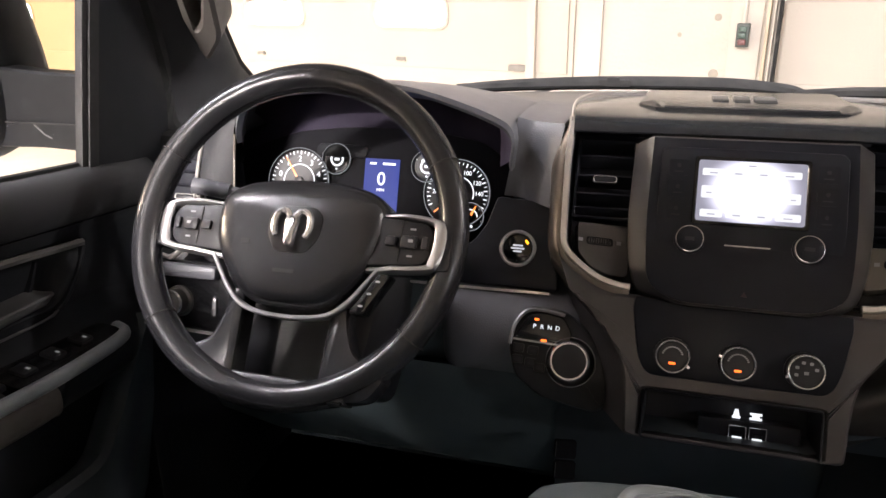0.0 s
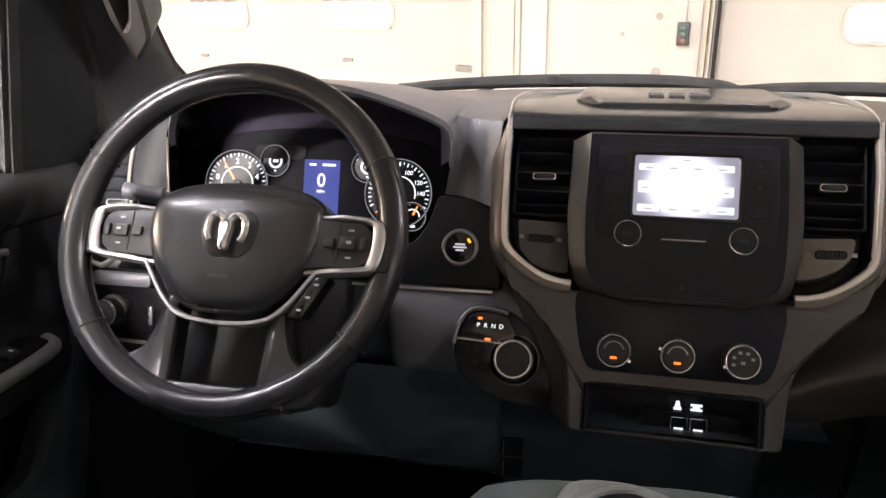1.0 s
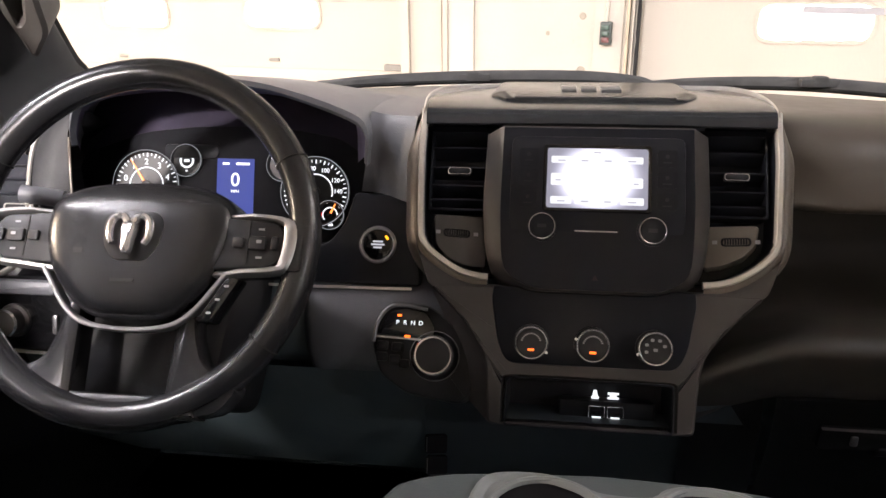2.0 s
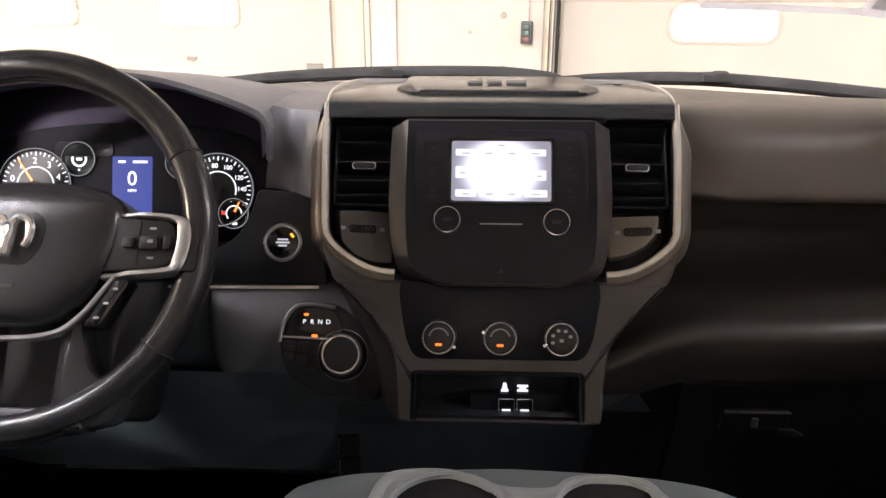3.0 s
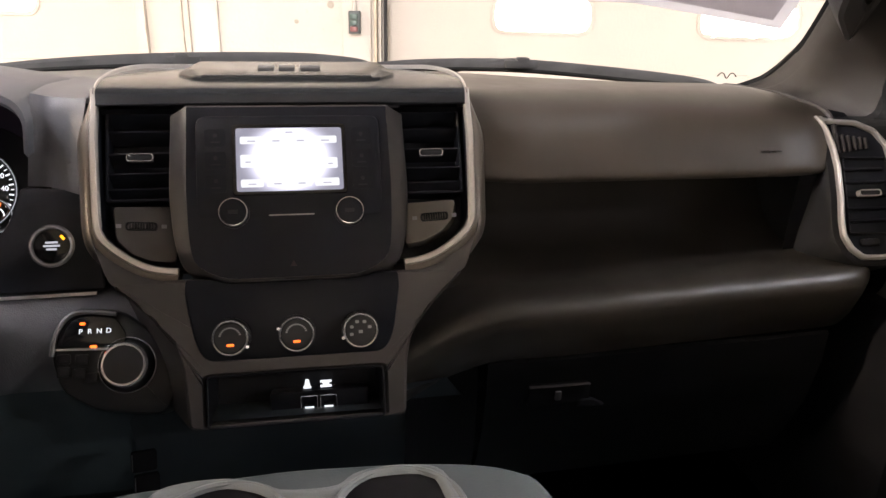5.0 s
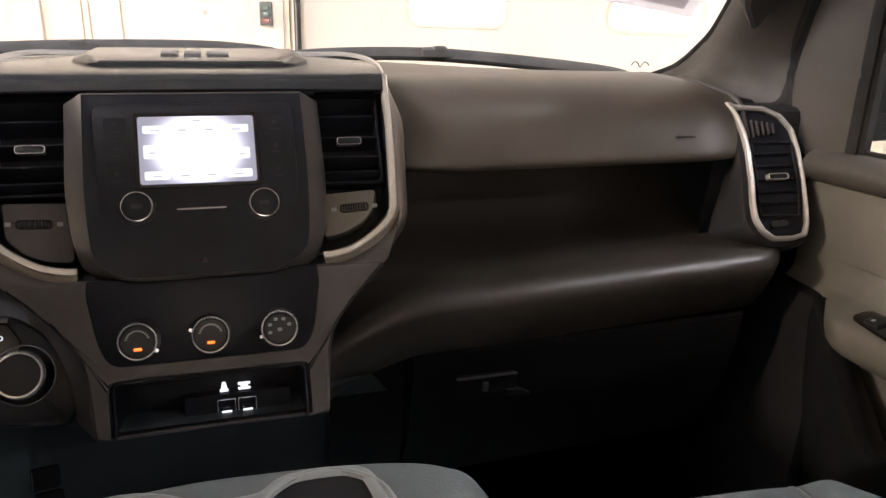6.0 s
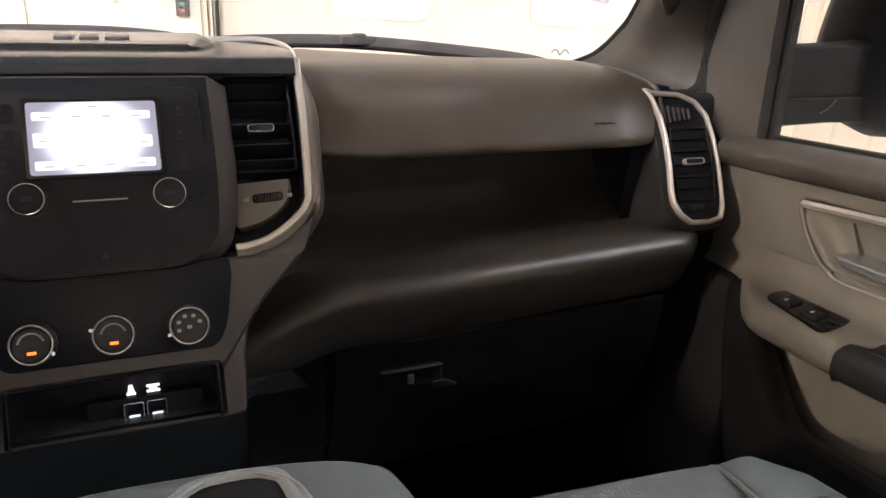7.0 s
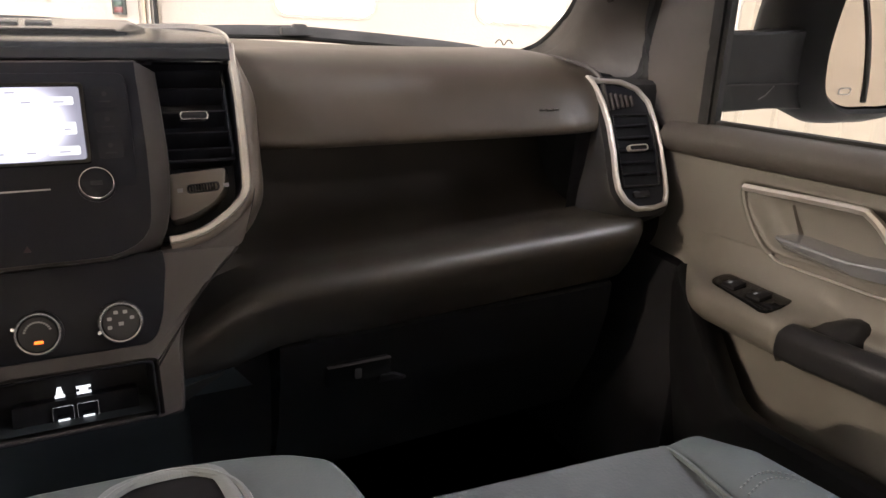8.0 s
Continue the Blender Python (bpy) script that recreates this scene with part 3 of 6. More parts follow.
# vents beside the radio
def stack_vent(sgn):
    bm = B()
    hollow(bm, rounded(rect(sgn * 0.149, zv(1.286), 0.066, 0.100), 0.004, 3), rounded(rect(sgn * 0.149, zv(1.286), 0.060, 0.094), 0.004, 3), T0, -0.034, -0.012, 0.001)
    vent = part("air_vent", bm, PANEL_BLACK, dash, "black air vent with horizontal slats")
    for k, z in enumerate((1.318, 1.302, 1.282, 1.264, 1.250)):
        bm = B()
        m = T0 @ Matrix.Translation((sgn * 0.149, zv(z), -0.022)) @ Matrix.Rotation(radians(-28), 4, "X")
        box(bm, -0.030, 0.030, -0.0012, 0.0012, -0.010, 0.010, 0.0008, m=m)
        part("slat", bm, PANEL_BLACK, vent)
    bm = B()
    m = T0 @ Matrix.Translation((sgn * 0.148, zv(1.281), -0.010))
    prism(bm, rounded(rect(0, 0, 0.024, 0.0066), 0.003, 4), m, -0.006, 0.003, 0.001)
    tab = part("vent_tab", bm, SATIN_BLACK, vent, "vent tab with a chrome rim")
    bm = B()
    hollow(bm, rounded(rect(0, 0, 0.0265, 0.0085), 0.004, 4), rounded(rect(0, 0, 0.0235, 0.006), 0.003, 4), m, -0.001, 0.0035, 0.0005)
    part("tab_rim", bm, CHROME, tab)
    # thumb wheel panel; the right one has the tan light painted into its colour
    bm = B()
    if sgn > 0:
        pts = [(0.1165, zv(1.1955)), (0.137, zv(1.1985)), (0.156, zv(1.206)), (0.1685, zv(1.218)), (0.172, zv(1.236)), (0.1165, zv(1.236))]
    else:
        pts = [(0.1165, zv(1.188)), (0.140, zv(1.189)), (0.158, zv(1.195)), (0.172, zv(1.208)), (0.175, zv(1.238)), (0.1165, zv(1.239))]
    pts = [(sgn * u, v) for u, v in pts]
    if sgn < 0:
        pts.reverse()
    tilt = T0 @ Matrix.Translation((sgn * 0.1165, zv(1.24), -0.022)) @ Matrix.Rotation(radians(-14 * sgn), 4, "Y") @ Matrix.Rotation(radians(-6), 4, "X") @ Matrix.Translation((-sgn * 0.1165, -zv(1.24), 0.016))
    prism(bm, rounded(pts, 0.005, 3), tilt, -0.034, -0.016, 0.002)
    p = part("thumbwheel_panel", bm, PANEL_LIT if sgn > 0 else STACK, vent)
    bm = B()
    m = tilt @ Matrix.Translation((sgn * 0.149, zv(1.2205), -0.017))
    hollow(bm, rounded(rect(0, 0, 0.030, 0.0095), 0.004, 3), rounded(rect(0, 0, 0.026, 0.0065), 0.003, 3), m, 0.0, 0.002, 0.0006)
    part("wheel_rim", bm, SATIN_BLACK, p)
    bm = B()
    for j in range(9):
        box(bm, -0.0115 + j * 0.0026, -0.0098 + j * 0.0026, -0.003, 0.003, -0.004, 0.0035, 0.0003, m=m)
    part("thumbwheel", bm, SATIN_BLACK, p, "ribbed black thumbwheel")
    for k in (-1, 1):
        bm = B()
        prism(bm, rect(k * 0.021, 0.0, 0.005, 0.004), m, 0.0, 0.0012)
        part("wheel_mark", bm, ICON_DIM, p)


stack_vent(-1)
stack_vent(1)

# radio module
bm = B()
outer = [(-0.118, zv(1.3175)), (-0.120, zv(1.245)), (-0.116, zv(1.205)), (-0.106, zv(1.176)), (-0.07, zv(1.164)), (0.07, zv(1.164)), (0.106, zv(1.176)), (0.116, zv(1.205)), (0.120, zv(1.245)), (0.118, zv(1.3175))]
inner = [(-0.099, zv(1.3180)), (-0.100, zv(1.245)), (-0.098, zv(1.205)), (-0.094, zv(1.180)), (-0.066, zv(1.1672)), (0.066, zv(1.1672)), (0.094, zv(1.180)), (0.098, zv(1.205)), (0.100, zv(1.245)), (0.099, zv(1.3180))]
rad = [0.001] + [0.014] * 8 + [0.001]
o3, i3 = rounded(outer, rad, 3), rounded(inner, rad, 3)
rr = [ring(bm, o3, T0, -0.034), ring(bm, o3, T0, -0.004), ring(bm, inset(o3, 0.002), T0, 0.001), ring(bm, inset(i3, -0.002), T0, 0.0165), ring(bm, i3, T0, 0.0185)]
for p, q in zip(rr, rr[1:]):
    skin(bm, p, q)
radio = part("radio_module", bm, STACK, dash, "dark radio module with a small touchscreen")
bm = B()
prism(bm, inset(i3, 0.0002), T0, 0.0, 0.0184)
part("radio_front", bm, PANEL_BLACK, radio)
S = plane(0, 0.0705, 1.28, 0.54)
SN = math.sqrt(1 + 0.54 ** 2)


def sv(z):
    return (z - 1.28) * SN


bm = B()
prism(bm, rounded([(-0.084, sv(1.205)), (0.084, sv(1.205)), (0.090, sv(1.24)), (0.090, sv(1.3185)), (-0.090, sv(1.3185)), (-0.090, sv(1.24))], 0.010, 4), S, -0.01, 0.0015, 0.001)
face = part("radio_face", bm, PANEL_BLACK, radio, "matt black radio face")
bm = B()
hollow(bm, rounded(rect(0, -0.001, 0.112, 0.0725), 0.004, 3), rounded(rect(0, -0.001, 0.104, 0.0645), 0.003, 3), S, 0.0, 0.0028, 0.0008)
part("screen_bezel", bm, GLOSS_BLACK, radio)

# the lit screen: a pale panel, with glare painted brightest about its middle
sm = bpy.data.materials.new("lit_touchscreen")
sm.use_nodes = True
nt = sm.node_tree
bs = nt.nodes["Principled BSDF"]
bs.inputs["Base Color"].default_value = (0.02, 0.02, 0.02, 1)
bs.inputs["Roughness"].default_value = 0.2
tc = nt.nodes.new("ShaderNodeTexCoord")
off = nt.nodes.new("ShaderNodeVectorMath")
off.operation = "SUBTRACT"
off.inputs[1].default_value = (0.0, 0.071, 1.280)
nt.links.new(tc.outputs["Object"], off.inputs[0])
wide = nt.nodes.new("ShaderNodeVectorMath")
wide.operation = "MULTIPLY"
wide.inputs[1].default_value = (0.82, 0.8, 1.0)
nt.links.new(off.outputs[0], wide.inputs[0])
sub = nt.nodes.new("ShaderNodeVectorMath")
sub.operation = "LENGTH"
nt.links.new(wide.outputs[0], sub.inputs[0])
mr = nt.nodes.new("ShaderNodeMapRange")
mr.interpolation_type = "SMOOTHERSTEP"
mr.inputs["From Min"].default_value, mr.inputs["From Max"].default_value = 0.0, 0.045
mr.inputs["To Min"].default_value, mr.inputs["To Max"].default_value = 2.7, 0.24
nt.links.new(sub.outputs["Value"], mr.inputs["Value"])
bs.inputs["Emission Color"].default_value = (0.80, 0.78, 0.98, 1)
nt.links.new(mr.outputs[0], bs.inputs["Emission Strength"])
bm = B()
prism(bm, rounded(rect(0, -0.001, 0.105, 0.0655), 0.003, 3), S, -0.004, 0.0016)
screen = part("touchscreen", bm, sm, radio, "lit white touchscreen")
TILE = glow("screen_tile", (0.93, 0.93, 1.0), 0.85)
TILE_DIM = glow("screen_grey_print", (0.62, 0.60, 0.78), 0.55)
bm = B()
bm2 = B()
for (x0, x1, y0, y1) in ((-0.048, -0.026, 0.015, 0.0225), (-0.023, -0.003, 0.015, 0.0225), (0.001, 0.021, 0.015, 0.0225), (0.024, 0.047, 0.015, 0.0225),
                         (-0.048, -0.033, -0.009, 0.004), (0.033, 0.047, -0.011, 0.000),
                         (-0.048, -0.026, -0.029, -0.021), (-0.023, -0.002, -0.029, -0.021), (0.001, 0.021, -0.029, -0.021), (0.024, 0.048, -0.029, -0.021), (-0.010, 0.010, 0.0255, 0.0295)):
    prism(bm, rounded([(x0, y0), (x1, y0), (x1, y1), (x0, y1)], 0.0015, 2), S, 0.0015, 0.0019)
    prism(bm2, rect((x0 + x1) / 2, (y0 + y1) / 2 - 0.001, (x1 - x0) * 0.35, 0.0012), S, 0.0018, 0.0021)
tagged(part("screen_tile", bm, TILE, screen), kind="stuff")
tagged(part("screen_print", bm2, TILE_DIM, screen), kind="stuff")
for x, z in ((-0.0558, 1.2325), (0.0568, 1.2310)):
    m = S @ Matrix.Translation((x, sv(z), 0.0015)) @ Matrix.Diagonal((0.94, 0.94, 1.0, 1.0))
    bm = B()
    lathe(bm, m, [(0.0165, 0.0), (0.0165, 0.001), (0.0148, 0.0015), (0.0140, 0.0055), (0.0128, 0.0063), (0.004, 0.0064)])
    kn = part("radio_knob", bm, PANEL_BLACK, radio, "black radio knob with a thin chrome ring")
    bm = B()
    lathe(bm, m, [(0.0137, 0.0058), (0.0143, 0.0050), (0.0145, 0.0066), (0.0138, 0.0068)], cap=False)
    part("knob_ring", bm, CHROME, kn)
    bm = B()
    prism(bm, rect(0, 0, 0.010, 0.004), m, 0.0063, 0.0067)
    part("knob_print", bm, PRINT_FAINT, kn)
bm = B()
prism(bm, rounded(rect(0, sv(1.2295), 0.044, 0.0012), 0.0005, 1), S, 0.001, 0.0022)
part("slot_line", bm, GALV, radio)
for x in (-0.0715, 0.0715):
    for z in (1.299, 1.279, 1.2585):
        bm = B()
        m = S @ Matrix.Translation((x, sv(z), 0.0015))
        prism(bm, rounded(rect(0, 0, 0.020, 0.018), 0.003, 2), m, -0.001, 0.00012)
        bt = part("radio_button", bm, PANEL_BLACK, radio)
        bm = B()
        prism(bm, rounded(rect(0, 0.0025, 0.0040, 0.0040), 0.002, 3), m, 0.0003, 0.0006)
        prism(bm, rect(0, -0.0042, 0.009, 0.0011), m, 0.0003, 0.0006)
        part("button_icon", bm, PRINT_FAINT, bt)
bm = B()
m = T0 @ Matrix.Translation((0.0, zv(1.178), 0.0185))
prism(bm, [(-0.003, -0.0015), (0.003, -0.0015), (0.0, 0.004)], m, 0.0, 0.0006)
part("hazard_print", bm, mat("dull_red_print", (0.020, 0.006, 0.006), 0.6), radio, "faint red hazard triangle")

# lower stack with heater controls and the cubby
L0 = plane(0, 0, 1.12, 0.4)
LN = math.sqrt(1 + 0.16)


def lv(z):
    return (z - 1.12) * LN


bm = B()
EDGE = [(0.1055, 1.038), (0.1075, 1.069), (0.1095, 1.092), (0.114, 1.111), (0.124, 1.1265), (0.137, 1.140), (0.153, 1.155), (0.170, 1.169)]
outer = [(-x, lv(z)) for x, z in EDGE[:1]] + [(x, lv(z)) for x, z in EDGE] + [(0.168, lv(1.174)), (-0.168, lv(1.174))] + [(-x, lv(z)) for x, z in EDGE[:0:-1]]
hole = [(-0.0895, 1.0412)] + [(0.0855, z) for z in (1.0412, 1.052, 1.062, 1.070, 1.078, 1.082)] + [(0.085, 1.0845), (0.080, 1.0855), (0.03, 1.0856), (-0.03, 1.0856), (-0.083, 1.0855), (-0.0885, 1.0845)] + [(-0.0895, z) for z in (1.082, 1.078, 1.070, 1.062, 1.052)]
hole = [(x, lv(z)) for x, z in hole]
hollow(bm, rounded(outer, [0.006, 0.006] + [0.004] * 7 + [0.003, 0.003] + [0.004] * 7, 2), rounded(hole, 0.001, 2), L0, -0.07, -0.003, 0.003)
low = part("heater_surround", bm, STACK, dash, "dark lower centre stack")
bm = B()
prism(bm, rounded([(-0.088, lv(1.099)), (0.087, lv(1.099)), (0.0965, lv(1.118)), (0.104, lv(1.160)), (0.103, lv(1.1735)), (-0.104, lv(1.1735)), (-0.105, lv(1.160)), (-0.0975, lv(1.118))], [0.016, 0.016, 0.01, 0.004, 0.002, 0.002, 0.004, 0.01], 4), L0, -0.01, -0.0012, 0.0015)
hv = part("heater_panel", bm, PANEL_BLACK, dash, "satin black heater control panel")
for i, x in enumerate((-0.0625, 0.0, 0.0620)):
    m = L0 @ Matrix.Translation((x, lv(1.1205), 0.0))
    bm = B()
    lathe(bm, m, [(0.0185, -0.001), (0.0185, 0.001), (0.0165, 0.0025), (0.0155, 0.012), (0.0140, 0.0135), (0.003, 0.0128)])
    kn = part("heater_knob", bm, SATIN_BLACK, hv, "black rotary heater knob with a chrome ring")
    bm = B()
    lathe(bm, m, [(0.0152, 0.0128), (0.0168, 0.0110), (0.0175, 0.0118), (0.0169, 0.0136), (0.0162, 0.0141), (0.0153, 0.0138)], cap=False)
    part("knob_ring", bm, CHROME, kn)
    bm = B()
    ang = (-30, 160, 200)[i]
    mm = m @ Matrix.Rotation(radians(ang), 4, "Z")
    prism(bm, rounded(rect(0.0178, 0, 0.004, 0.003), 0.001, 2), mm, 0.009, 0.0135)
    part("pointer", bm, CHROME, kn)
    bm = B()
    if i < 2:
        for j in range(13):
            a = radians(20 + j * 12)
            prism(bm, rect(0.0098 * math.cos(a), 0.0098 * math.sin(a), 0.0018, 0.0014), m, 0.0128, 0.0134)
        part("knob_scale", bm, ICON_DIM, kn)
        bm = B()
        prism(bm, rounded(rect(0, -0.0068, 0.0066, 0.0022), 0.0006, 2), m, 0.0127, 0.0140)
        part("indicator", bm, ORANGE, kn, "lit amber indicator")
    else:
        for a in (30, 75, 120, 165, 210):
            a = radians(a - 10)
            prism(bm, rounded(rect(0.0095 * math.cos(a), 0.0095 * math.sin(a), 0.0036, 0.0030), 0.001, 2), m, 0.0128, 0.0134)
        prism(bm, rect(0, -0.001, 0.004, 0.003), m, 0.0128, 0.0134)
        part("knob_scale", bm, ICON_DIM, kn)
# cubby
bm = B()
cub = rounded([(-0.087, lv(1.040)), (0.083, lv(1.040)), (0.0825, lv(1.084)), (-0.086, lv(1.084))], 0.004, 3)
a, b = ring(bm, cub, L0, -0.003), ring(bm, inset(cub, 0.003), L0, -0.05)
skin(bm, a, b)
bm.faces.new(b)
cubby = part("cubby", bm, PANEL_BLACK, dash, "open black cubby with charging ports")
bm = B()
hollow(bm, rounded([(-0.089, lv(1.038)), (0.085, lv(1.038)), (0.0845, lv(1.086)), (-0.088, lv(1.086))], 0.005, 3), cub, L0, -0.01, -0.0012, 0.001)
part("cubby_rim", bm, PANEL_BLACK, cubby)
bm = B()
prism(bm, rounded(rect(0.02, lv(1.0535), 0.10, 0.022), 0.003, 2), L0, -0.05, -0.026, 0.002)
part("port_panel", bm, PANEL_BLACK, cubby)
for x in (0.009, 0.0285):
    m = L0 @ Matrix.Translation((x, lv(1.0525), -0.026))
    bm = B()
    hollow(bm, rounded(rect(0, 0, 0.0175, 0.0145), 0.002, 3), rounded(rect(0, 0, 0.0158, 0.0128), 0.0015, 3), m, 0.0, 0.0035, 0.0004)
    pr = part("port_rim", bm, CHROME, cubby, "chrome-rimmed charging port")
    bm = B()
    prism(bm, rounded(rect(0, -0.002, 0.010, 0.003), 0.0005, 2), m, 0.0, 0.0008)
    part("port_slot", bm, GLOSS_BLACK, pr)
    bm = B()
    prism(bm, rect(0, -0.0052, 0.009, 0.0012), m, 0.0, 0.003)
    part("port_light", bm, ICON_WHITE, pr)
bm = B()
m = L0 @ Matrix.Translation((0.0075, lv(1.069), -0.03))
prism(bm, rect(0, -0.003, 0.0078, 0.0024), m, 0.0, 0.002)
prism(bm, [(-0.003, -0.0015), (0.003, -0.0015), (0.0015, 0.005), (-0.0015, 0.005)], m, 0.0, 0.002)
part("port_icon", bm, ICON_WHITE, cubby, "lit white charging icon")
bm = B()
m = L0 @ Matrix.Translation((0.0265, lv(1.069), -0.03))
prism(bm, rect(0, 0.002, 0.0115, 0.0022), m, 0.0, 0.002)
prism(bm, rect(0, -0.0028, 0.0115, 0.0022), m, 0.0, 0.002)
prism(bm, rect(0, -0.0005, 0.007, 0.003), m, 0.0, 0.002)
part("port_icon", bm, ICON_WHITE, cubby, "lit white charging icon")

# flanks: side walls running back from the flared surround
for sgn, bb in ((1, [(0.185, 0.14, 1.175), (0.170, 0.14, 1.155), (0.155, 0.14, 1.140), (0.142, 0.14, 1.125), (0.133, 0.14, 1.108), (0.129, 0.14, 1.09), (0.128, 0.14, 1.065), (0.126, 0.14, 1.03)]),
                (-1, [(-0.205, 0.12, 1.19), (-0.195, 0.11, 1.155), (-0.175, 0.085, 1.13), (-0.162, 0.07, 1.11), (-0.155, 0.064, 1.09), (-0.151, 0.06, 1.07), (-0.151, 0.06, 1.05), (-0.153, 0.066, 1.03)])):
    aa = [(sgn * (x - 0.0004), 0.4 * (z - 1.12) + 0.0062, z) for x, z in reversed(EDGE)]
    A, Bq = smooth_line(aa, 3), smooth_line(bb, 3)
    bm = B()
    loft(bm, [[p.lerp(q, t) for p, q in zip(A, Bq)] for t in (0.0, 0.1, 0.2, 0.4, 0.6, 0.8, 1.0)])
    part("stack_flank", bm, STACK, dash)
# shoulders that carry the cheeks down into the lower stack
for sgn in (-1, 1):
    top = []
    for i in range(4, len(TRIM)):
        t = (Vector(TRIM[min(len(TRIM) - 1, i + 1)]) - Vector(TRIM[i - 1])).normalized()
        top.append(T0 @ Vector((sgn * (TRIM[i][0] - 0.009 * t.y), TRIM[i][1] + 0.009 * t.x, -0.001)))
    foot = [L0 @ Vector((sgn * x, lv(z), -0.0035)) for x, z in ((0.176, 1.180), (0.173, 1.174), (0.166, 1.170), (0.152, 1.168), (0.136, 1.168), (0.120, 1.168), (0.104, 1.168))]
    A, Bq = smooth_line(top, 3), smooth_line(foot, 3)
    bm = B()
    loft(bm, [[p.lerp(q, t) + Vector((0, -0.003 * math.sin(math.pi * t), 0)) for p, q in zip(A, Bq)] for t in (0.0, 0.2, 0.4, 0.6, 0.8, 1.0)])
    part("stack_shoulder", bm, STACK, dash)
# under the stack
bm = B()
loft(bm, [[Vector((x * w, y, z)) for x in np.linspace(-1, 1, 9)] for y, z, w in ((-0.020, 1.040, 0.106), (0.02, 1.034, 0.112), (0.065, 1.02, 0.165), (0.085, 0.98, 0.19), (0.12, 0.85, 0.19), (0.2, 0.68, 0.19))])
part("tunnel_cover", bm, DASH_LOW, dash)

# ---------------- dashboard: driver side ----------------
# hood over the instruments
LIP = [(-0.262, 1.285), (-0.262, 1.313), (-0.289, 1.331), (-0.369, 1.357), (-0.44, 1.365), (-0.508, 1.366), (-0.56, 1.360), (-0.598, 1.345), (-0.616, 1.312), (-0.618, 1.293)]
BACK = [(-0.294, 1.255), (-0.292, 1.300), (-0.305, 1.320), (-0.37, 1.338), (-0.44, 1.345), (-0.51, 1.346), (-0.58, 1.342), (-0.64, 1.33), (-0.668, 1.30), (-0.672, 1.25)]
OUT = [(-0.258, 1.275), (-0.256, 1.320), (-0.283, 1.341), (-0.366, 1.367), (-0.44, 1.376), (-0.51, 1.377), (-0.567, 1.371), (-0.606, 1.350), (-0.621, 1.314), (-0.6215, 1.291)]
TOPB = [(-0.250, 1.27), (-0.248, 1.315), (-0.27, 1.328), (-0.36, 1.338), (-0.44, 1.342), (-0.51, 1.342), (-0.59, 1.336), (-0.66, 1.32), (-0.70, 1.29), (-0.71, 1.24)]
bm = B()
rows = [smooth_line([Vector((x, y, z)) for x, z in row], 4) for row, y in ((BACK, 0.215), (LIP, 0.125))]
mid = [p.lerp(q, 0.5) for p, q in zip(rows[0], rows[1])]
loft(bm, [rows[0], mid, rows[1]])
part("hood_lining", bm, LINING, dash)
bm = B()
o1 = smooth_line([Vector((x, 0.118, z)) for x, z in OUT], 4)
l1 = rows[1]
edge = [p.lerp(q, 0.5) + Vector((0, -0.006, 0)) for p, q in zip(l1, o1)]
o2 = [p + (q - p) * 0.25 + Vector((0, 0.0, 0.0)) for p, q in zip(o1, smooth_line([Vector((x, 0.34, z)) for x, z in TOPB], 4))]
o3 = smooth_line([Vector((x, 0.34, z)) for x, z in TOPB], 4)
o2 = [Vector((p.x, p.y, p.z + 0.004)) for p in o2]
o25 = [p.lerp(q, 0.6) + Vector((0, 0, 0.004)) for p, q in zip(o2, o3)]
loft(bm, [l1, edge, o1, o2, o25, o3, [p + Vector((0, 0.03, -0.03)) for p in o3]])
part("cluster_hood", bm, DASH, dash, "dark vinyl hood over the instrument cluster")

# instrument cluster, with the lining running up behind it
CN = math.sqrt(1 + 0.35 ** 2)
C0 = plane(-0.46, 0.191, 1.242, 0.35)


def cl(x, z):
    return (x + 0.46, (z - 1.242) * CN)


bm = B()
prism(bm, rounded([cl(-0.675, 1.15), cl(-0.275, 1.15), cl(-0.272, 1.262), cl(-0.31, 1.290), cl(-0.40, 1.303), cl(-0.50, 1.302), cl(-0.58, 1.294), cl(-0.675, 1.262)], 0.02, 4), C0, -0.03, -0.004, 0.002)
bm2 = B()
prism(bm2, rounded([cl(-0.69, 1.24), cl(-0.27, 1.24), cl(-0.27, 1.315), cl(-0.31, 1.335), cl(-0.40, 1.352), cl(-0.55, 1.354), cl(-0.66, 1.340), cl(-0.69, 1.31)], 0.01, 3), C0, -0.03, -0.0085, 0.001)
part("hood_lining", bm2, LINING_BACK, dash, "lining behind the dials, purple screen reflection in its colour")
cluster = part("instrument_panel", bm, CLUSTER_BLACK, dash, "satin black instrument panel with lit white dials")


